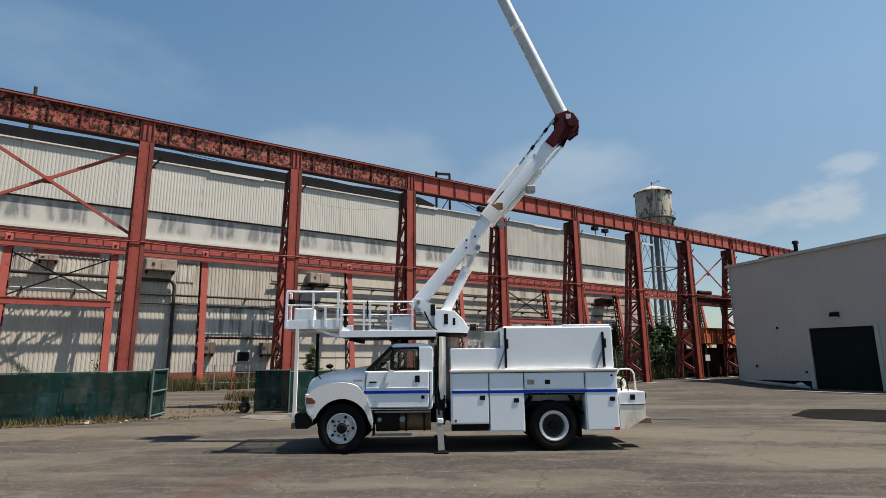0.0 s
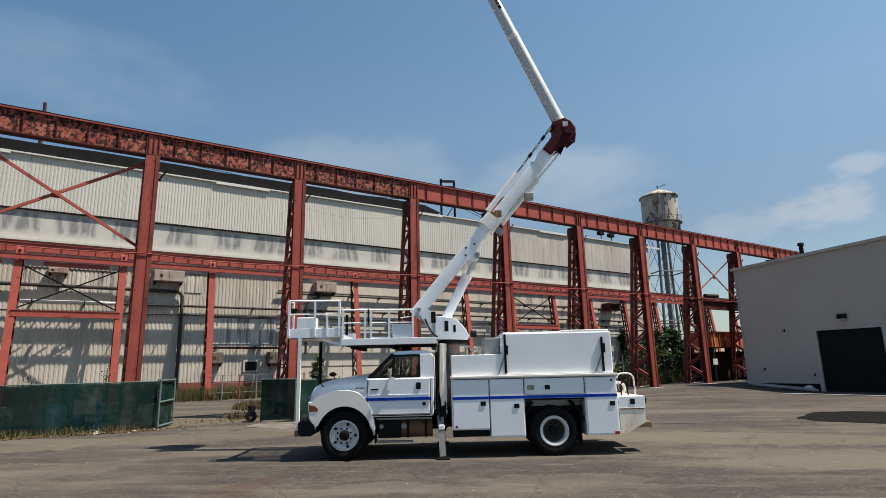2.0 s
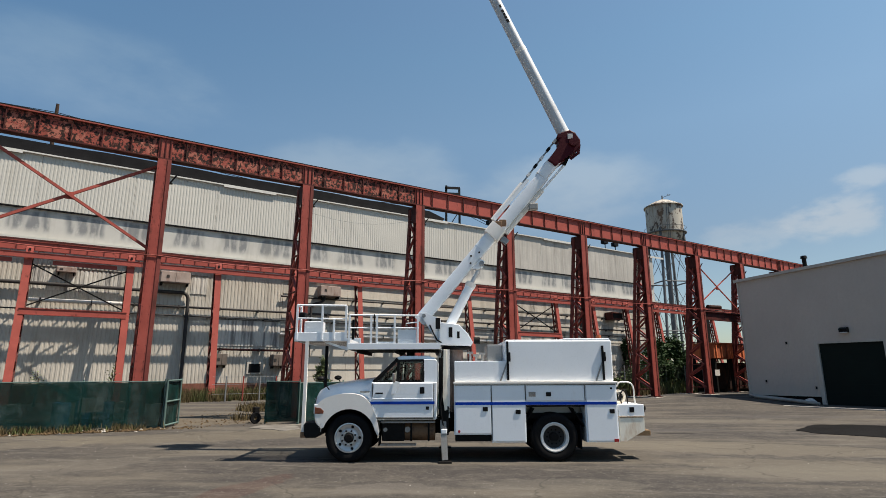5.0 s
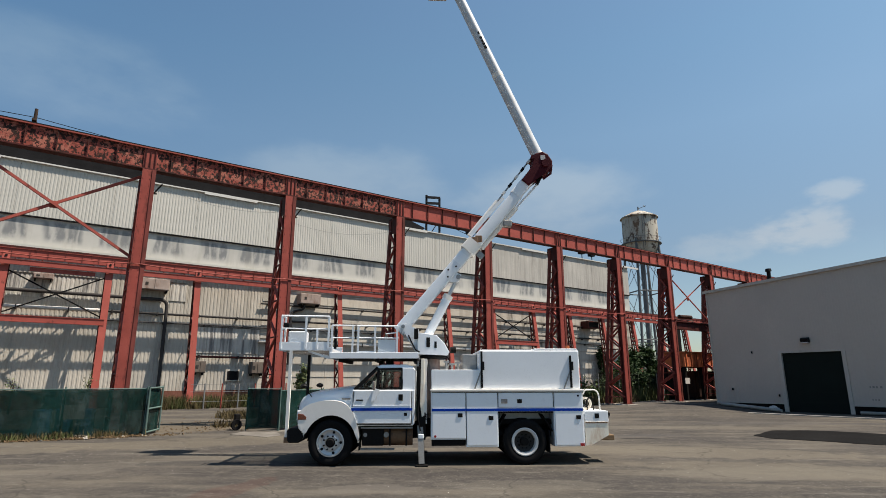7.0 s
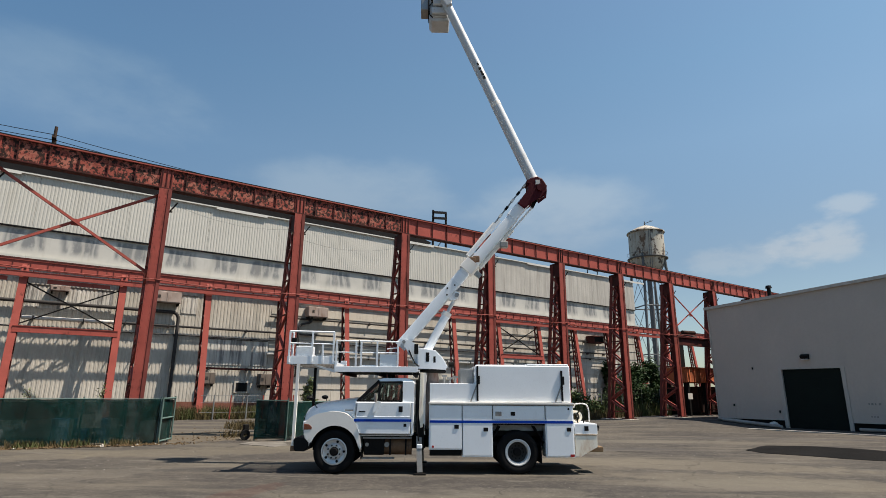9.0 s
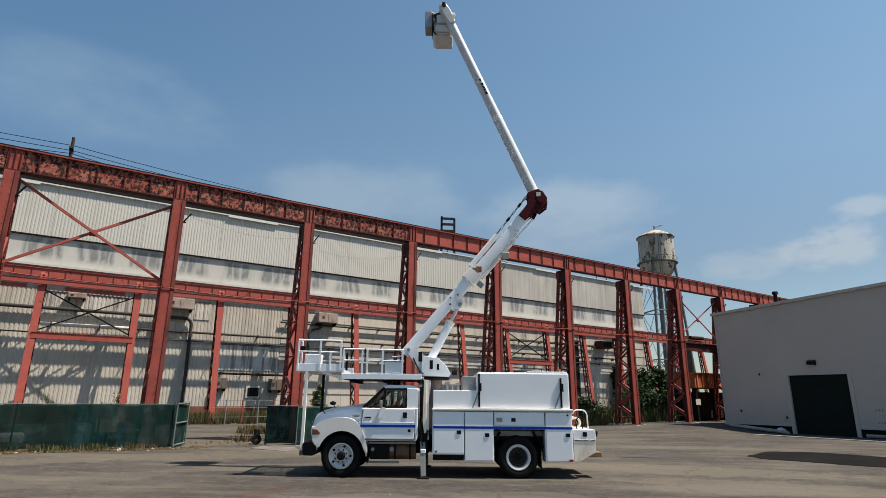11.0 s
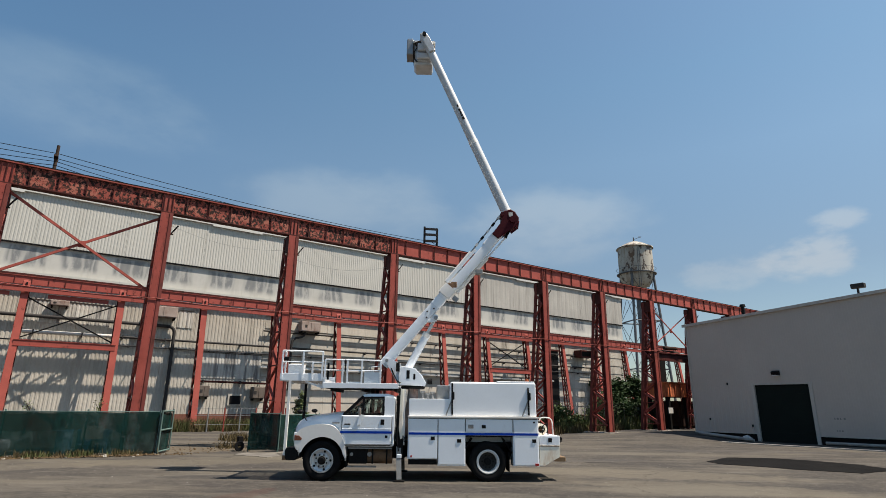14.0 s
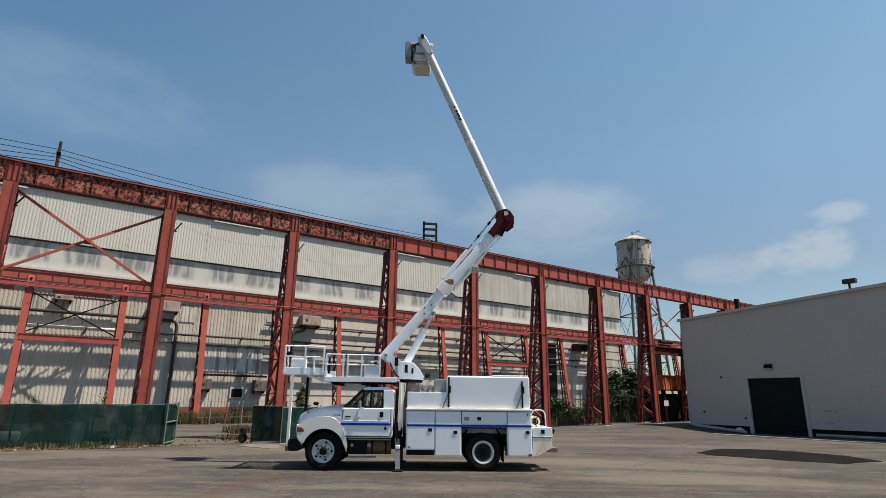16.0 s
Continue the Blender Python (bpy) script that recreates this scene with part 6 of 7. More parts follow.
def cab_side(f):
    bm = bmesh.new()
    y = f(0.1)
    bar(bm, (0.5, y, 1.66), (1.03, f(0.15), 2.17), 0.06, 0.07)
    part("windscreen_pillar", bm, BLACK, cab)
    part("rear_pillar", prism(bmesh.new(), [(1.6, 1.66), (1.91, 1.66), (1.91, 2.12), (1.86, 2.16), (1.61, 2.16)], *yb(f, 0.075, 0.14), bevel=0.012), WHITE, cab)
    bm = bmesh.new()
    bar(bm, (1.07, f(0.12), 2.145), (1.62, f(0.12), 2.155), 0.05, 0.05)
    part("roof_rail", bm, SILVER_BLUE, cab)
    door = part("door", prism(bmesh.new(), [(0.5, 0.9), (1.8, 0.9), (1.82, 1.0), (1.82, 1.645), (0.52, 1.645), (0.49, 1.3)], *yb(f, 0.02, 0.055), bevel=0.012), SILVER_BLUE, cab)
    for xs in (0.487, 1.835):
        part("door_gap", box(xs - 0.005, xs + 0.005, *yb(f, 0.03, 0.049), 0.92, 1.64), PIPE_DARK, cab)
    part("door_gap", box(0.5, 1.82, *yb(f, 0.03, 0.049), 0.882, 0.897), CHASSIS, cab)
    part("crease", box(0.5, 1.82, *yb(f, 0.012, 0.022), 1.30, 1.318, 0.004), SILVER_BLUE, door)
    part("handle", box(1.53, 1.63, *yb(f, 0.008, 0.03), 1.42, 1.56, 0.008), BLACK, door, "black door handle")
    part("name_badge", box(0.56, 0.72, *yb(f, 0.012, 0.03), 1.415, 1.445), BLACK, door)
    part("lock", box(1.66, 1.73, *yb(f, 0.012, 0.03), 1.08, 1.15, 0.006), BLACK, door)
    part("rub_strip", box(0.46, 1.86, *yb(f, 0.007, 0.019), 0.905, 0.925), ALU, door)
    part("side_stripe", box(0.45, 1.85, *yb(f, 0.006, 0.0185), 1.195, 1.255), STRIPE, cab, "blue side stripe")
    part("side_glass", prism(bmesh.new(), [(1.05, 1.67), (1.6, 1.67), (1.61, 2.14), (1.09, 2.13)], *yb(f, 0.1, 0.106)), GLASS, cab)
    part("quarter_glass", prism(bmesh.new(), [(0.57, 1.67), (0.99, 1.67), (1.0, 2.1)], *yb(f, 0.1, 0.106)), GLASS, cab)
    for wp, wq, ww in (((1.03, 1.66), (1.055, 2.14), 0.06), ((0.54, 1.675), (1.6, 1.675), 0.04), ((1.6, 1.67), (1.605, 2.14), 0.045), ((1.02, 2.125), (1.61, 2.135), 0.05), ((0.62, 1.74), (0.99, 2.1), 0.045)):
        part("window_bar", bar(bmesh.new(), (wp[0], f(0.088), wp[1]), (wq[0], f(0.092), wq[1]), 0.03, ww), BLACK, cab)
    mr = part("mirror", box(0.94, 1.0, *yb(f, -0.2, -0.05), 1.66, 1.86, 0.02), ALU, cab, "grey door mirror")
    part("mirror_arm", prism(bmesh.new(), [(0.9, 1.4), (0.98, 1.42), (1.1, 1.66), (0.96, 1.7)], *yb(f, -0.03, 0.02)), WHITE, mr)
    part("seat", bx(box(1.15, 1.62, *yb(f, 0.32, 0.82), 1.25, 1.4, 0.04), 1.52, 1.68, *yb(f, 0.34, 0.8), 1.38, 1.98, 0.05), SEAT_CLOTH, cab)
    hm = part("hood_mirror", rod(bmesh.new(), (-0.52, f(0.34), 1.5), (-0.66, f(0.2), 1.72), 0.012, 6), BLACK, truck)
    part("mirror_head", lathe(bmesh.new(), [(0.001, 1.69), (0.07, 1.71), (0.1, 1.75), (0.07, 1.79), (0.001, 1.81)], 14, "z", (-0.68, f(0.2), 0), False), BLACK, hm, smooth=True)


both(cab_side)
bm = bmesh.new()
v = [bm.verts.new(p) for p in ((0.485, 0.14, 1.69), (0.485, 2.26, 1.69), (0.985, 2.22, 2.15), (0.985, 0.18, 2.15), (0.492, 0.14, 1.684), (0.492, 2.26, 1.684), (0.992, 2.22, 2.144), (0.992, 0.18, 2.144))]
for q in ((0, 1, 2, 3), (7, 6, 5, 4), (0, 4, 5, 1), (1, 5, 6, 2), (2, 6, 7, 3), (3, 7, 4, 0)):
    bm.faces.new([v[i] for i in q])
part("windscreen", bm, GLASS, cab)
part("back_panel", bx(bx(box(1.86, 1.9, 0.14, 0.6, 1.66, 2.1), 1.86, 1.9, 1.8, 2.26, 1.66, 2.1), 1.86, 1.9, 0.6, 1.8, 1.66, 1.74), WHITE, cab)
part("rear_glass", box(1.878, 1.884, 0.6, 1.8, 1.74, 2.1), GLASS, cab)
part("dashboard", box(0.5, 0.8, 0.15, 2.25, 1.45, 1.69, 0.04), BLACK, cab)
bm = bmesh.new()
ring = [(1.0 + 0.06 * math.sin(a), 0.55 + 0.2 * math.cos(a), 1.66 + 0.2 * math.sin(a)) for a in (2 * math.pi * i / 20 for i in range(21))]
pipe(bm, ring, 0.015, 6)
part("steering_wheel", bm, BLACK, cab)
part("wiper", bar(bar(bmesh.new(), (0.5, 0.5, 1.72), (0.72, 0.9, 1.93), 0.015, 0.02), (0.5, 1.3, 1.72), (0.72, 1.7, 1.93), 0.015, 0.02), BLACK, cab)
for y in (0.35, 0.8, 1.2, 1.6, 2.05):
    part("marker_lamp", box(1.06, 1.15, y - 0.04, y + 0.04, 2.228, 2.26, 0.01), AMBER, cab)


# below the cab
def under_cab(f):
    part("fuel_tank", rod(bmesh.new(), (1.18, f(0.36), 0.62), (1.86, f(0.36), 0.62), 0.21, 20), BROWN_TANK, truck, "rust-brown cylindrical fuel tank", True)
    st = part("battery_box", box(0.7, 1.2, *yb(f, 0.12, 0.6), 0.42, 0.82, 0.03), CHASSIS, truck)
    part("lid_latch", rod(bmesh.new(), (0.78, f(0.11), 0.66), (0.78, f(0.13), 0.66), 0.045, 10), GALV, st)
    for x in (1.32, 1.7):
        part("tank_strap", box(x, x + 0.04, *yb(f, 0.14, 0.17), 0.42, 0.82), CHASSIS, truck)
    part("step_bar", box(0.68, 1.45, *yb(f, 0.06, 0.2), 0.335, 0.37), ALU, truck)
    part("step_bar", box(0.68, 1.86, *yb(f, 0.06, 0.2), 0.8, 0.835), ALU, truck)
    part("tank_cap", rod(bmesh.new(), (1.26, f(0.2), 0.66), (1.26, f(0.12), 0.66), 0.06, 12), GALV, truck)
    part("mud_flap", box(0.64, 0.66, *yb(f, 0.05, 0.4), 0.33, 0.6), RUBBER, truck)


both(under_cab)


# outriggers and the gear between cab and body
def outrigger(f):
    o = part("outrigger", bx(box(2.0, 2.16, *yb(f, 0.06, 0.24), 0.55, 1.15, 0.01), 1.95, 2.2, *yb(f, 0.08, 0.6), 0.98, 1.12), CHASSIS, truck)
    bm = bmesh.new()
    bar(bm, (2.035, f(0.12), 0.86), (2.075, f(-0.02), 0.05), 0.11, 0.13, (1, 0, 0))
    part("jack_leg", bm, ALU, o, "bare metal jack leg")
    part("jack_collar", box(1.99, 2.12, *yb(f, 0.0, 0.2), 0.58, 0.68, 0.015), WHITE, o)
    part("foot", box(1.93, 2.22, *yb(f, -0.16, 0.14), 0.0, 0.035, 0.01), CHASSIS, o)
    part("hydraulic_hose", pipe(bmesh.new(), [(2.02, f(0.08), 1.5), (1.98, f(0.02), 1.2), (2.0, f(0.0), 0.95), (2.04, f(0.03), 0.75)], 0.016, 6), BLACK, o)


both(outrigger)
# Black box added to paint the dark gap behind the cab.
part("hydraulic_tank", box(1.94, 2.03, 0.2, 0.7, 0.95, 2.2, 0.02), CHASSIS, truck)
for x, y, mtl in ((2.13, 0.12, WHITE_FADED), (2.2, 2.25, WHITE_FADED)):
    part("platform_post", box(x - 0.055, x + 0.055, y - 0.04, y + 0.04, 0.9, 2.37), mtl, truck)
part("corner_plate", prism(bmesh.new(), [(2.03, 1.35), (2.07, 1.05), (2.13, 1.08), (2.12, 2.372), (2.05, 2.372)], 0.055, 0.085, bevel=0.006), RUST_PLATE, truck, "cream painted corner plate")
for i in range(6):
    part("hose", pipe(bmesh.new(), [(1.99 + 0.035 * i, 0.28 + 0.04 * i, 0.85), (2.0 + 0.03 * i, 0.2, 1.3), (1.98 + 0.04 * i, 0.22, 1.8), (2.02 + 0.03 * i, 0.3, 2.36)], 0.018, 6), BLACK, truck)
part("cross_bed", box(1.98, 5.84, 0.3, 2.1, 0.87, 0.98), CHASSIS, truck)

# utility body
body = part("service_body", box(2.29, 5.82, 0.5, 1.9, 0.98, 1.3), WHITE, truck, "white steel service body")


def side_pack(f):
    for x0, x1, z0 in ((2.28, 3.085, 0.56), (3.085, 3.83, 0.4), (5.12, 5.82, 0.4)):
        part("locker", box(x0, x1, *yb(f, 0.012, 0.52), z0, 1.62), WHITE, body)
    part("locker", box(3.83, 5.12, *yb(f, 0.012, 0.52), 1.172, 1.62), WHITE, body)
    part("locker_sill", box(2.3, 3.07, *yb(f, 0.05, 0.5), 0.42, 0.555), CHASSIS, body)
    for x0, x1, z0, z1, hx, hz in ((2.315, 3.07, 0.585, 1.575, 2.95, 1.09), (3.105, 3.81, 0.43, 1.575, 3.66, 1.03), (3.85, 5.1, 1.265, 1.575, 4.33, 1.40), (5.15, 5.79, 0.43, 1.575, 5.69, 1.04)):
        d = part("locker_door", box(x0, x1, *yb(f, -0.012, 0.011), z0, z1, 0.006), WHITE, body)
        h = part("paddle_handle", box(hx - 0.055, hx + 0.055, *yb(f, -0.022, -0.011), hz - 0.045, hz + 0.045, 0.006), CHASSIS, d)
    for x in (3.0875, 3.83, 5.125):
        part("door_seam", box(x - 0.007, x + 0.007, *yb(f, 0.002, 0.0115), 0.45 if x < 3.5 else 1.27, 1.59), PIPE_DARK, body)
    part("door_seam", box(2.3, 5.8, *yb(f, 0.002, 0.0115), 1.592, 1.604), CHASSIS, body)
    part("vent_plate", box(3.9, 4.05, *yb(f, -0.022, -0.011), 1.35, 1.45, 0.004), ALU, body)
    part("top_ledge", box(2.26, 5.85, *yb(f, -0.04, 0.54), 1.622, 1.665, 0.008), WHITE_FADED, body)
    part("side_stripe", box(2.3, 5.8, *yb(f, -0.0165, -0.0125), 1.178, 1.238), STRIPE, body, "blue side stripe")
    part("reflector", rod(bmesh.new(), (2.38, f(-0.02), 0.63), (2.38, f(0.0), 0.63), 0.028, 12), RED_LENS, body)
    part("reflector", box(5.7, 5.8, *yb(f, -0.022, -0.01), 0.41, 0.47), RED_LENS, body)
    part("grommet", rod(bmesh.new(), (5.7, f(-0.018), 1.52), (5.7, f(0.0), 1.52), 0.025, 10), CHASSIS, body)
    # Black panels darken the inside of the rear arch.
    part("wheel_liner", box(3.83, 5.12, *yb(f, 0.66, 0.69), 0.5, 1.135), CHASSIS, body)
    part("wheel_liner", box(3.84, 5.11, *yb(f, 0.014, 0.66), 1.135, 1.169), CHASSIS, body)
    for p, q in (((4.86, f(0.33), 1.1), (5.1, f(0.33), 0.72)), ((3.85, f(0.33), 0.82), (4.02, f(0.33), 1.1))):
        part("arch_brace", bar(bmesh.new(), p, q, 0.5, 0.02), CHASSIS, body)
    part("mud_flap", box(5.0, 5.02, *yb(f, 0.05, 0.62), 0.25, 0.75), RUBBER, body)


both(side_pack)
part("front_bin", box(2.29, 3.44, 0.04, 2.36, 1.668, 2.115, 0.012), WHITE, body)
tank = part("tall_bin", box(3.42, 5.79, 0.05, 2.35, 1.668, 2.56, 0.025), WHITE, body)
part("bin_lid", box(4.72, 5.76, 0.07, 2.33, 2.562, 2.605, 0.015), WHITE, tank)
part("bin_lid", box(3.45, 4.7, 0.09, 2.31, 2.562, 2.58, 0.008), WHITE, tank)
for x, z0, z1 in ((3.47, 1.70, 2.54), (5.575, 1.70, 2.44)):
    p = part("strap", box(x - 0.022, x + 0.022, 0.012, 0.048, z0, z1), BLACK, tank, "black hold-down strap")
    part("buckle", box(x - 0.0, x + 0.06, -0.01, 0.03, 2.1, 2.3, 0.008), BLACK, p)
for x0, x1 in ((3.3, 3.46), (5.4, 5.57)):
    part("prop_bar", bar(bmesh.new(), (x0, 0.03, 1.68), (x1, 0.035, 2.1), 0.02, 0.03), GALV, tank)
part("pump_box", box(3.06, 3.41, 0.6, 1.6, 2.118, 2.5, 0.02), GALV, body)
for i, (x, h) in enumerate(((2.66, 0.22), (2.8, 0.16), (2.94, 0.2))):
    part("valve", bx(rod(bmesh.new(), (x, 0.5, 2.115), (x, 0.5, 2.115 + h), 0.03, 8), x - 0.07, x + 0.07, 0.47, 0.53, 2.115 + h - 0.05, 2.115 + h), GALV, body)
bc = part("beacon", rod(bmesh.new(), (5.6, 0.35, 2.6), (5.6, 0.35, 2.69), 0.065, 16, 0.05), BEACON, tank, "orange beacon lamp", True)
part("beacon_base", rod(bmesh.new(), (5.6, 0.35, 2.585), (5.6, 0.35, 2.615), 0.075, 16), BLACK, bc)

# tail platform
tail = part("tail_platform", box(5.84, 6.4, 0.03, 2.37, 0.93, 1.175, 0.012), WHITE, truck, "white tail platform")


def tail_side(f):
    part("side_plate", prism(bmesh.new(), [(5.84, 0.42), (5.97, 0.42), (6.38, 0.64), (6.385, 0.928), (5.84, 0.928)], *yb(f, 0.02, 0.06)), RUST_PLATE, tail, "rust-streaked cream side plate")
    part("grab_rail", pipe(bmesh.new(), [(5.86, f(0.12), 1.55), *arc((5.9, f(0.12), 1.62), (5.92, f(0.12), 1.65), (6.0, f(0.12), 1.65)), *arc((6.1, f(0.12), 1.65), (6.22, f(0.12), 1.64), (6.23, f(0.12), 1.5)), (6.24, f(0.12), 1.18)], 0.017, 8), WHITE_FADED, tail, smooth=True)
    part("grab_rail", pipe(bmesh.new(), [(6.0, f(0.3), 1.18), *arc((5.98, f(0.3), 1.35), (6.0, f(0.3), 1.48), (6.12, f(0.3), 1.48)), (6.14, f(0.3), 1.18)], 0.015, 8), CHASSIS, tail, smooth=True)
    part("rust_edge", box(5.85, 6.37, *yb(f, 0.012, 0.02), 0.905, 0.927), BROWN_TANK, tail, "rusted lower edge of the platform")
    part("tail_lamp", box(6.4, 6.43, *yb(f, 0.15, 0.4), 0.97, 1.1, 0.01), RED_LENS, tail)
    part("decal", box(6.08, 6.18, *yb(f, 0.022, 0.03), 1.01, 1.12), BLACK, tail)


both(tail_side)
reel = part("hose_reel", lathe(bmesh.new(), [(0.10, 0.4), (0.15, 0.40), (0.15, 0.44), (0.10, 0.46), (0.08, 0.6), (0.10, 0.74), (0.15, 0.76), (0.15, 0.8), (0.10, 0.8)], 24, "y", (5.99, 0, 1.33)), RUST_PLATE, tail, "cream painted hose reel")
part("hose_coil", lathe(bmesh.new(), [(0.085, 0.47), (0.125, 0.47), (0.125, 0.73), (0.085, 0.73)], 20, "y", (5.99, 0, 1.33)), BLACK, reel)
part("pintle_hook", bx(box(6.4, 6.5, 0.25, 0.42, 1.0, 1.14, 0.015), 6.46, 6.52, 0.28, 0.39, 1.05, 1.12), CHASSIS, tail)
part("step_block", box(6.28, 6.6, 0.3, 0.85, 0.5, 0.62, 0.015), WOOD, tail, "weathered wooden step block")
part("hitch_plate", box(5.9, 6.52, 1.0, 2.1, 0.5, 0.6, 0.01), CHASSIS, tail)
for y in (1.1, 2.0):
    part("hanger", box(6.0, 6.08, y - 0.03, y + 0.03, 0.6, 0.93), CHASSIS, tail)

# platform over the cab
plat = part("cab_platform", box(-0.1, 1.98, 0.1, 2.2, 2.375, 2.43), CHASSIS, truck, "railed white work platform above the cab")
part("toe_board", box(-1.275, -0.12, 0.09, 0.118, 2.56, 2.76, 0.006), WHITE, plat)
part("toe_board", box(-1.275, -0.12, 2.202, 2.23, 2.56, 2.76, 0.006), WHITE, plat)
part("toe_board", box(-1.3, -1.276, 0.09, 2.23, 2.56, 2.76, 0.006), WHITE, plat)
part("toe_board", box(-0.1, 1.98, 0.07, 0.098, 2.375, 2.515, 0.006), WHITE, plat)
part("toe_board", box(-0.1, 1.98, 2.202, 2.23, 2.375, 2.515, 0.006), WHITE, plat)
bm = bmesh.new()
for i in range(23):
    xg = -1.26 + i * 0.05
    bx(bm, xg, xg + 0.012, 0.12, 2.2, 2.565, 2.6)
for y in (0.12, 0.66, 1.2, 1.74, 2.17):
    bx(bm, -1.27, -0.12, y, y + 0.03, 2.56, 2.59)
part("grating", bm, ALU, plat, "open steel grating floor")
part("riser_board", box(-0.12, -0.1, 0.1, 2.2, 2.38, 2.62), WHITE, plat)


def rails(f):
    y = f(0.1)
    for pts, r in (([(-1.27, y, 3.38), (-0.14, y, 3.36)], 0.022), ([(-1.27, y, 3.08), (-0.14, y, 3.06)], 0.016), ([(-0.07, y, 3.15), (1.5, y, 3.13)], 0.02), ([(-0.07, y, 2.86), (1.5, y, 2.85)], 0.015), ([(0.42, y, 3.02), (0.56, y, 3.02)], 0.015), ([(1.2, y, 2.95), (1.46, y, 2.98)], 0.014)):
        part("rail", rod(bmesh.new(), pts[0], pts[1], r, 8), WHITE, plat)
    for x, z0, z1 in ((-1.26, 2.6, 3.38), (-0.69, 2.6, 3.37), (-0.15, 2.6, 3.36), (-0.42, 2.6, 3.06), (-0.07, 2.43, 3.15), (0.42, 2.43, 3.14), (0.55, 2.43, 3.14), (0.95, 2.43, 3.14), (1.47, 2.43, 3.13)):
        part("rail_post", box(x - 0.022, x + 0.022, y - 0.022, y + 0.022, z0, z1), WHITE, plat)


rails(lambda y: y)
for z, r in ((3.37, 0.02), (3.07, 0.016)):
    part("rail", rod(bmesh.new(), (-1.26, 0.1, z), (-1.26, 0.42, z), r, 8), WHITE, plat)
part("rail_post", box(-1.282, -1.238, 0.42, 0.464, 2.6, 3.38), WHITE, plat)
part("equipment_box", box(-1.12, -0.72, 0.2, 0.6, 2.602, 3.02, 0.02), SILVER_BLUE, plat)
part("light_bar", box(-1.24, -1.1, 0.14, 0.4, 3.1, 3.22, 0.02), BLACK, plat)
part("side_panel", box(1.02, 1.44, 0.12, 0.14, 2.43, 2.82), SILVER_BLUE, plat)
part("side_panel", box(0.56, 0.94, 0.12, 0.135, 2.43, 2.55), WHITE, plat)
part("pad", box(-0.02, 0.035, 0.12, 0.2, 2.6, 3.05, 0.015), BLACK, plat)
part("pad", box(0.475, 0.505, 0.08, 0.12, 2.82, 3.16, 0.008), BLACK, plat)
for y in (0.2, 2.1):
    part("brace", bar(bmesh.new(), (-0.62, y, 2.55), (-0.1, y, 2.38), 0.05), WHITE, plat)
for x in (0.15, 1.0, 1.9):
    part("cross_member", box(x - 0.04, x + 0.04, 0.12, 2.2, 2.3, 2.374), CHASSIS, plat)
for y in (0.5, 1.9):
    part("roof_mount", box(1.2, 1.3, y - 0.04, y + 0.04, 2.23, 2.375), CHASSIS, plat)
part("front_post", box(-1.045, -0.975, 0.09, 0.16, 0.56, 2.56), WHITE_FADED, truck, "white post from bumper to platform")
part("front_post", box(-1.045, -0.975, 2.22, 2.29, 0.56, 2.56), CHASSIS, truck)
part("post_bracket", box(-1.06, -0.93, 0.08, 0.2, 0.5, 0.62, 0.01), BROWN_TANK, truck)
part("post_bracket", box(-1.06, -0.93, 2.2, 2.32, 0.5, 0.62, 0.01), BROWN_TANK, truck)

# pedestal, turret and booms stand in the truck's long middle plane
CY = 1.15
part("pedestal", lathe(bmesh.new(), [(0.001, 0.98), (0.30, 0.98), (0.22, 1.7), (0.16, 2.2), (0.15, 2.42), (0.001, 2.42)], 28, "z", (2.36, CY, 0), False), VENT_GREY, truck, smooth=True)
turret = part("turret", prism(bmesh.new(), [(1.95, 2.5), (2.70, 2.48), (2.75, 2.56), (2.62, 2.78), (2.42, 2.98), (2.0, 3.04), (1.94, 2.96)], CY - 0.36, CY + 0.36, bevel=0.012), WHITE, truck, "white rotating boom turret")
part("slew_ring", lathe(bmesh.new(), [(0.001, 2.40), (0.33, 2.40), (0.36, 2.44), (0.34, 2.49), (0.001, 2.49)], 32, "z", (2.36, CY, 0), False), CHASSIS, turret, smooth=True)
for y in (CY - 0.3, CY + 0.26):
    part("cheek_plate", prism(bmesh.new(), [(1.97, 2.56), (1.98, 3.12), (1.8, 3.2), (1.62, 3.29), (1.48, 3.28), (1.45, 3.2), (1.62, 3.06), (1.9, 2.56)], y, y + 0.04, bevel=0.006), WHITE, turret)
part("pivot_pin", rod(bmesh.new(), (1.58, CY - 0.34, 3.2), (1.58, CY + 0.34, 3.2), 0.045, 14), GALV, turret)
part("number_patch", box(2.17, 2.26, CY - 0.364, CY - 0.358, 2.68, 2.92), CHASSIS, turret)
part("number_patch", box(2.37, 2.43, CY - 0.364, CY - 0.358, 2.66, 2.82, 0.002), CHASSIS, turret)
for dy in (-0.36, -0.3):
    part("hose_loop", pipe(bmesh.new(), [(2.0, CY + dy, 2.56), (1.9, CY + dy - 0.03, 2.62), (1.8, CY + dy - 0.02, 2.8), (1.72, CY + dy, 2.98)], 0.016, 8), CHASSIS, turret, smooth=True)
part("slew_motor", rod(bmesh.new(), (2.78, CY - 0.1, 2.62), (2.92, CY - 0.1, 2.62), 0.08, 12), CHASSIS, turret)
part("lower_panel", box(1.86, 1.97, CY - 0.4, CY - 0.36, 2.88, 3.14, 0.01), CHASSIS, turret)

A0, A1 = Vector((1.56, CY, 3.2)), Vector((5.17, CY, 7.50))
AD = (A1 - A0).normalized()
AN = Vector((-AD.z, 0, AD.x))


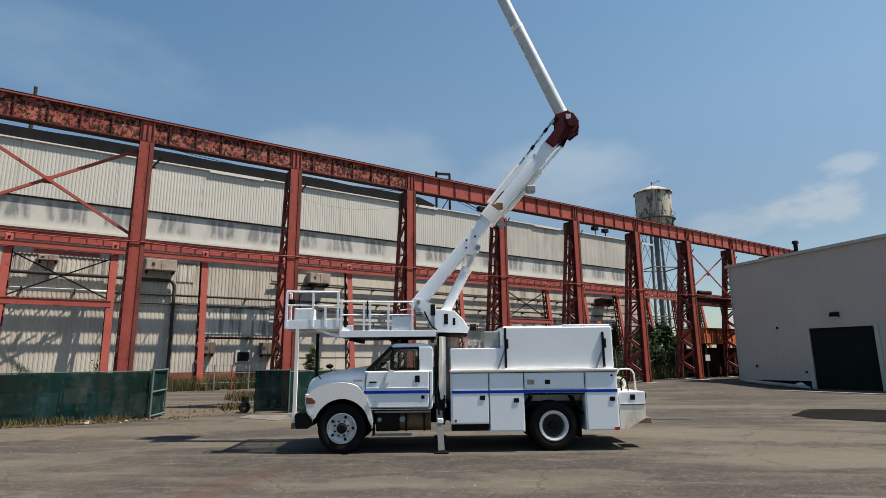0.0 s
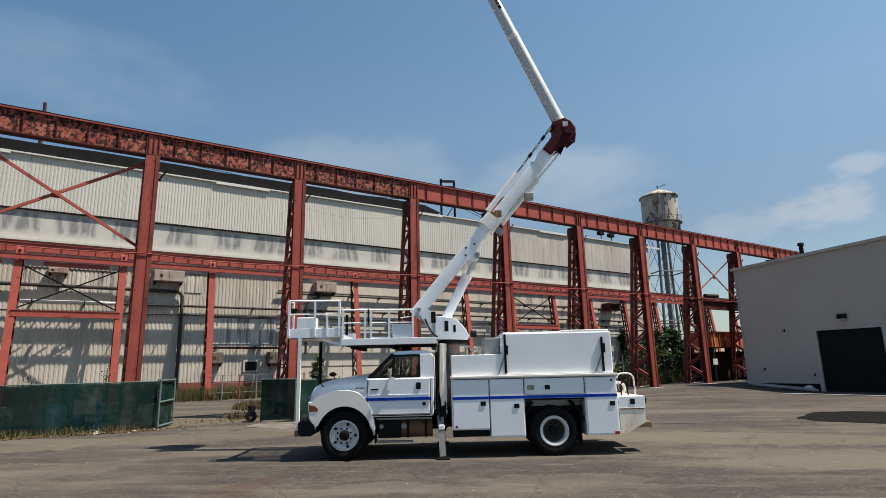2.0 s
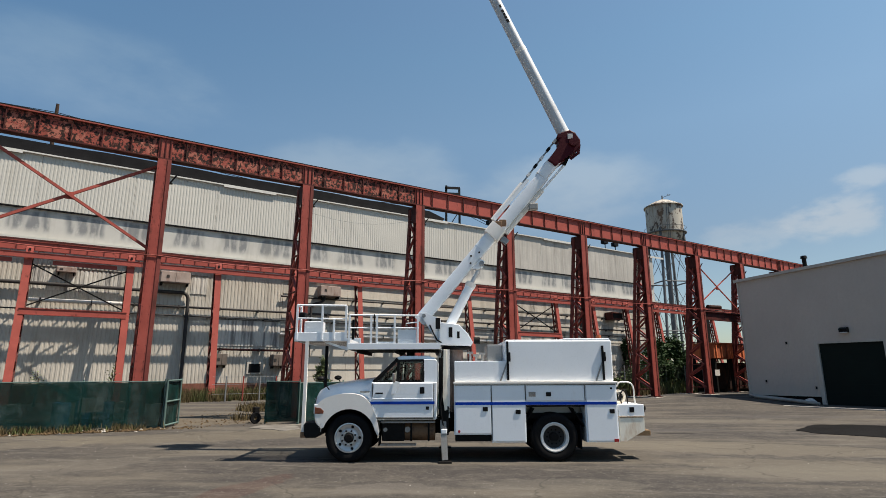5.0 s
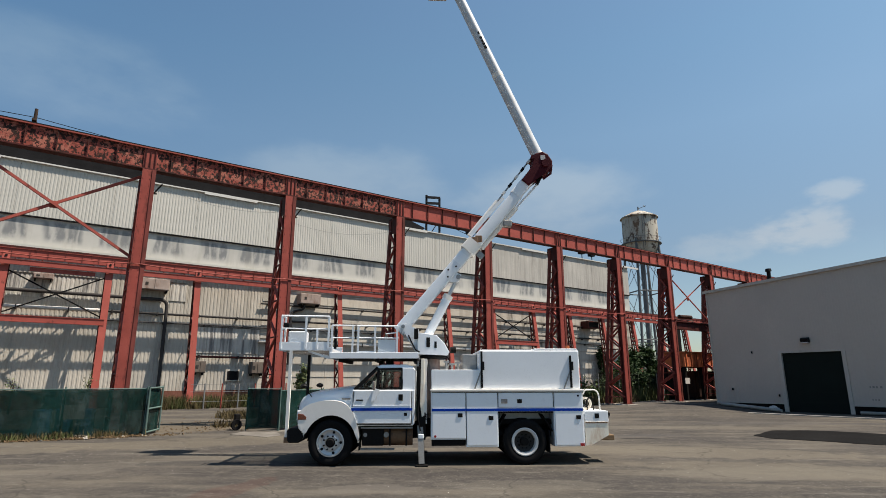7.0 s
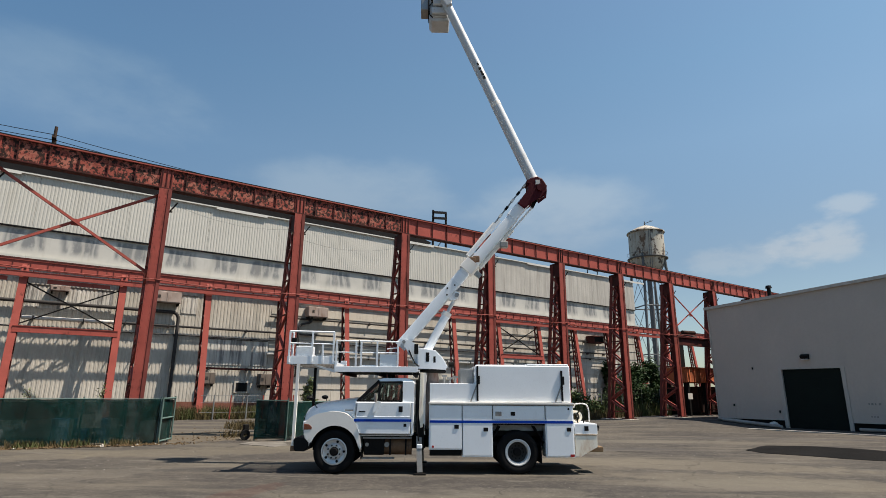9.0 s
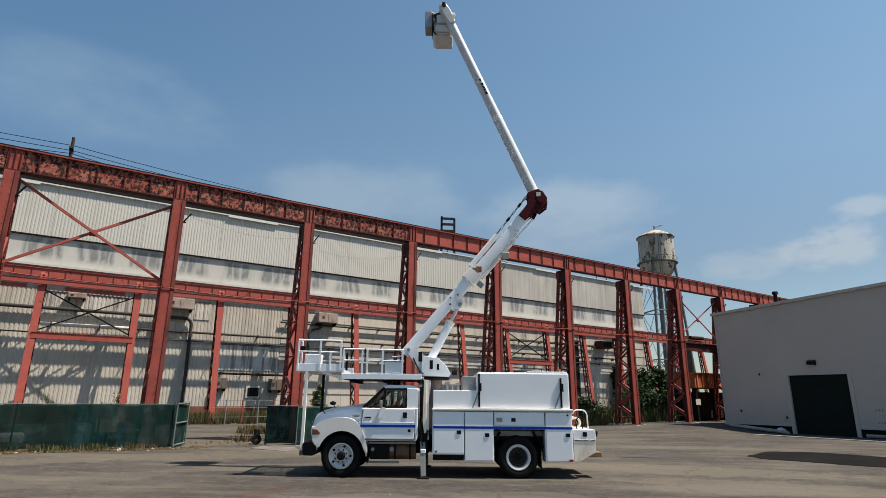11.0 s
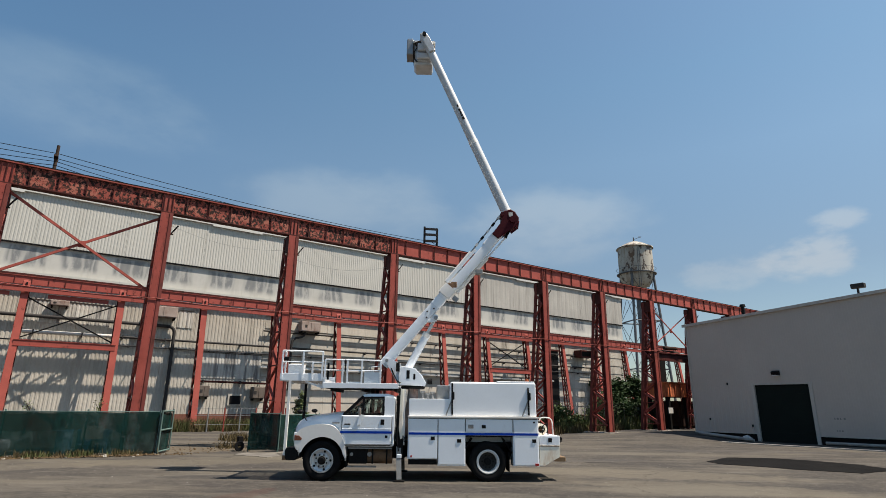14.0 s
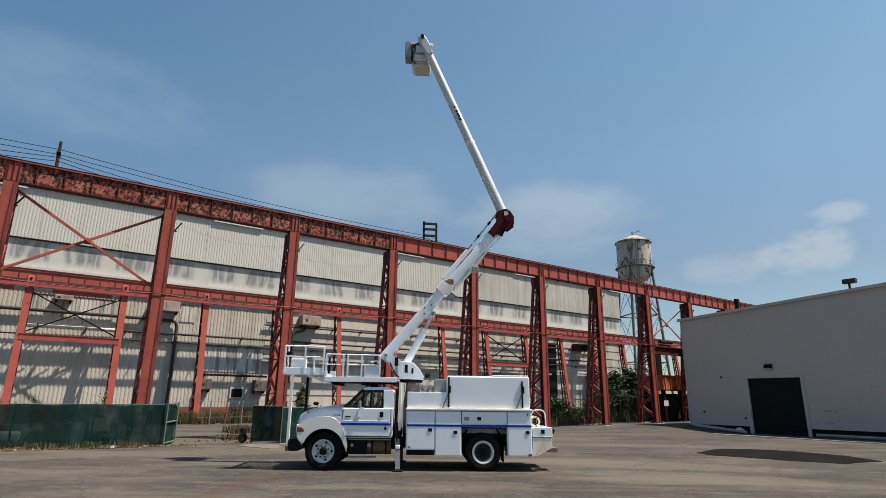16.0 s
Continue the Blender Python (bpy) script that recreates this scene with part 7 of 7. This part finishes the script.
def along(d, n=0.0, y=0.0):
    return A0 + AD * d + AN * n + Vector((0, y, 0))


def boom_run(name, d0, d1, w, h, material, parent, label="", n=0.0, y=0.0, h1=None):
    bm = bar(bmesh.new(), along(d0, n, y), along(d1, n, y), w, h, tuple(AN))
    es = [e for e in bm.edges if abs((e.verts[0].co - e.verts[1].co).normalized().dot(AD)) > 0.9]
    bmesh.ops.bevel(bm, geom=es, offset=min(w, h) * 0.14, segments=2, profile=0.5, affect="EDGES")
    return part(name, bm, material, parent, label, True)


lower = boom_run("lower_boom", -0.15, 2.75, 0.3, 0.30, SILVER_BLUE, truck, "white steel lower boom")
boom_run("boom_insert", 2.75, 4.75, 0.27, 0.31, SILVER_BLUE, lower, "pale grey fibreglass insert", n=-0.03)
boom_run("boom_sleeve", 2.2, 2.5, 0.31, 0.312, WHITE, lower)
cl = boom_run("collar", 2.62, 2.95, 0.42, 0.42, WHITE_FADED, lower, "rust-marked white collar")
part("collar_lug", bar(bmesh.new(), along(2.78, -0.24), along(2.78, -0.42), 0.12, 0.14), GALV, cl)
boom_run("upper_sleeve", 4.7, 5.35, 0.29, 0.31, WHITE, lower)
part("link_tube", rod(bmesh.new(), along(2.95, -0.24), along(4.44, -0.24), 0.065, 12), WHITE_FADED, lower, smooth=True)
part("link_rod", rod(bmesh.new(), along(4.44, -0.24), along(5.36, -0.26), 0.03, 10), WHITE, lower, smooth=True)
part("link_end", bar(bmesh.new(), along(5.34, -0.26), along(5.62, -0.19), 0.07, 0.09), CHASSIS, lower)
part("link_tube", rod(bmesh.new(), along(3.0, 0.24), along(4.25, 0.27), 0.06, 12), WHITE_FADED, lower, smooth=True)
part("link_channel", bar(bmesh.new(), along(3.0, 0.2, -0.1), along(4.4, 0.2, -0.1), 0.05, 0.08, tuple(AN)), WHITE, lower)
part("chain", rod(bmesh.new(), along(4.25, 0.27), along(5.84, 0.34), 0.022, 8), GALV, lower)
for i in range(5):
    part("chain_link", bar(bmesh.new(), along(4.5 + 0.29 * i, 0.281 + 0.012 * i), along(4.62 + 0.29 * i, 0.286 + 0.012 * i), 0.07, 0.07), CHASSIS if i % 2 else WHITE_FADED, lower)
part("fitting_cluster", bx(box(-0.12, 0.05, -0.2, -0.15, -0.12, 0.1, 0.02), -0.02, 0.16, -0.19, -0.15, -0.04, 0.14, 0.02), BROWN_TANK, lower).location = along(2.98)
CB = along(3.88, -0.35)
part("control_box", box(CB.x - 0.11, CB.x + 0.11, CY - 0.28, CY - 0.1, CB.z - 0.09, CB.z + 0.08, 0.02), ALU, lower)
for d, n in ((1.9, 0.06), (2.1, -0.04), (1.75, -0.05)):
    part("bolt", rod(bmesh.new(), along(d, n, -0.165), along(d, n, -0.148), 0.025, 8), CHASSIS, lower)
part("boom_lug", prism(bmesh.new(), [(2.66, 4.41), (2.96, 4.63), (3.08, 4.57), (3.04, 4.43), (2.89, 4.37)], CY - 0.1, CY + 0.1), WHITE, lower)
part("lug_pin", rod(bmesh.new(), (3.0, CY - 0.16, 4.51), (3.0, CY + 0.16, 4.51), 0.06, 12), GALV, lower)
cyl = part("lift_cylinder", rod(bmesh.new(), (2.2, CY, 2.98), (2.73, CY, 4.0), 0.115, 18), WHITE, truck, "white hydraulic lift cylinder", True)
part("gland", rod(bmesh.new(), (2.69, CY, 3.93), (2.75, CY, 4.04), 0.13, 18), WHITE_FADED, cyl, smooth=True)
part("piston_rod", rod(bmesh.new(), (2.73, CY, 4.0), (2.98, CY, 4.49), 0.05, 12), CHROME, cyl, smooth=True)

kn = part("knuckle", prism(bmesh.new(), [(4.752, 7.204), (4.944, 7.041), (5.33, 7.37), (5.5, 7.44), (5.61, 7.58), (5.62, 7.76), (5.5, 7.96), (5.36, 8.04), (5.14, 7.97), (5.06, 7.84), (5.1, 7.62)], CY - 0.2, CY + 0.2, bevel=0.03), RED_KNUCKLE, truck, "dark red elbow joint of the boom")
part("elbow_pin", rod(bmesh.new(), (5.42, CY - 0.25, 7.68), (5.42, CY + 0.25, 7.68), 0.11, 18), RED_KNUCKLE, kn)
part("elbow_pin", rod(bmesh.new(), (5.08, CY - 0.23, 7.86), (5.08, CY + 0.23, 7.86), 0.06, 14), RED_KNUCKLE, kn)
part("warning_plate", box(5.29, 5.42, CY - 0.209, CY - 0.203, 7.78, 7.92), TRIM_LIGHT, kn)
part("elbow_link", bar(bar(bmesh.new(), (5.6, CY - 0.1, 7.66), (5.56, CY - 0.1, 7.4), 0.06, 0.07), (5.56, CY - 0.1, 7.42), (5.36, CY - 0.1, 7.26), 0.05, 0.06), RED_KNUCKLE, kn)

# the upper boom stands steeply raised from the elbow
U0, U1 = Vector((5.27, CY, 7.93)), Vector((2.527, CY, 14.353))
UD = (U1 - U0).normalized()
UN = Vector((-UD.z, 0, UD.x))


def tube_along(p, q, r0, r1, seg=20):
    return rod(bmesh.new(), p, q, r0, seg, r1)


upper = part("upper_boom", tube_along(U0, U0 + UD * 2.75, 0.16, 0.155), CREAM_BOOM, truck, "grimy white fibreglass upper boom", True)
part("boom_tube", tube_along(U0 + UD * 2.7, U1, 0.148, 0.135), CREAM_BOOM, upper, smooth=True)
part("boom_ferrule", tube_along(U0 + UD * 2.66, U0 + UD * 2.8, 0.158, 0.158), WHITE_FADED, upper, smooth=True)
part("boom_ferrule", tube_along(U0, U0 + UD * 0.12, 0.17, 0.17), WHITE_FADED, upper, smooth=True)
LOGO = U0 + UD * 3.6
for i, (a, b, lo, hi) in enumerate(((0.0, 0.1, -0.05, 0.05), (0.13, 0.2, -0.05, 0.05), (0.22, 0.31, -0.05, 0.03), (0.34, 0.42, -0.05, 0.05))):
    p = LOGO + UD * a
    part("lettering_bar", bar(bmesh.new(), LOGO + UD * a + Vector((0, -0.146, 0)), LOGO + UD * b + Vector((0, -0.146, 0)), 0.012, (hi - lo) * 0.75, tuple(UN)), BLACK, upper)
part("orange_mark", bar(bmesh.new(), LOGO + UD * 0.5 + Vector((0, -0.147, 0.01)), LOGO + UD * 0.58 + Vector((0, -0.147, 0.01)), 0.01, 0.05, tuple(UN)), BLACK, upper)

tip = part("boom_tip", prism(bmesh.new(), [(-1.9, 8.26), (-1.93, 8.4), (-1.86, 8.54), (-1.6, 8.575), (-1.25, 8.54), (-1.08, 8.5), (-1.1, 8.26), (-1.5, 8.22)], CY - 0.19, CY + 0.19, bevel=0.03), CREAM_BOOM, upper, "scuffed white boom tip casing")
RAISE = math.degrees(math.atan2(UD.z, -UD.x)) - 3.3
tip.matrix_basis = Matrix.Translation(U1) @ pose(0, 0, 0, 0, RAISE, 0) @ Matrix.Translation((1.95, -CY, -8.25)) @ pose(-0.3, 0, 1.65) @ Matrix.Diagonal((1, 1, 0.785, 1))
part("tip_pin", rod(bmesh.new(), (-1.8, CY - 0.26, 8.42), (-1.8, CY + 0.9, 8.42), 0.08, 14), CHASSIS, tip)
part("tip_bracket", box(-1.95, -1.3, CY + 0.24, CY + 0.5, 8.0, 8.5, 0.03), CHASSIS, tip)
bk = part("bucket", prism(bmesh.new(), [(-2.1, 7.62), (-2.0, 7.5), (-1.3, 7.5), (-1.26, 7.62), (-1.22, 8.5), (-2.12, 8.5)], CY + 0.3, CY + 0.95, bevel=0.04), CREAM_BOOM, upper, "scuffed white fibreglass work bucket")
part("bucket_rim", bx(bx(box(-2.17, -1.17, CY + 0.25, CY + 0.3, 8.44, 8.54), -2.17, -1.17, CY + 0.95, CY + 1.0, 8.44, 8.54), -1.22, -1.16, CY + 0.3, CY + 0.95, 8.44, 8.54), WHITE_FADED, bk)
part("scuff_guard", box(-1.98, -1.34, CY + 0.24, CY + 0.3, 7.62, 7.98, 0.025), CREAM_BOOM, bk)
part("side_step", box(-1.26, -1.12, CY + 0.4, CY + 0.75, 7.9, 8.1, 0.015), WHITE_FADED, bk)
part("tool_tray", box(-2.44, -2.13, CY + 0.3, CY + 0.8, 7.95, 8.62, 0.03), GALV, bk)
part("tray_strap", box(-2.14, -2.1, CY + 0.24, CY + 0.86, 7.86, 8.5), CHASSIS, bk)
part("hydraulic_hose", pipe(bmesh.new(), [(-1.95, CY + 0.26, 8.3), (-2.1, CY + 0.22, 8.0), (-2.08, CY + 0.24, 7.7), (-1.95, CY + 0.26, 7.6)], 0.022, 6), CHASSIS, bk)
part("control_lever", pipe(bmesh.new(), [(-2.4, CY + 0.4, 8.5), (-2.42, CY + 0.4, 8.68), (-2.36, CY + 0.4, 8.72), (-2.2, CY + 0.4, 8.72), (-2.16, CY + 0.4, 8.5)], 0.014, 6), GALV, bk)
part("lift_block", box(-1.95, -1.38, CY + 0.06, CY + 0.28, 7.98, 8.3, 0.05), CREAM_BOOM, bk)
part("guard_lip", box(-2.0, -1.32, CY + 0.12, CY + 0.24, 7.66, 7.94, 0.06), CREAM_BOOM, bk)
part("mount_arm", box(-1.9, -1.2, CY + 0.2, CY + 0.28, 8.08, 8.16, 0.01), CHASSIS, bk)
bk.matrix_basis = pose(3.79, 0, 6.70) @ Matrix.Diagonal((0.8, 1, 0.92, 1))
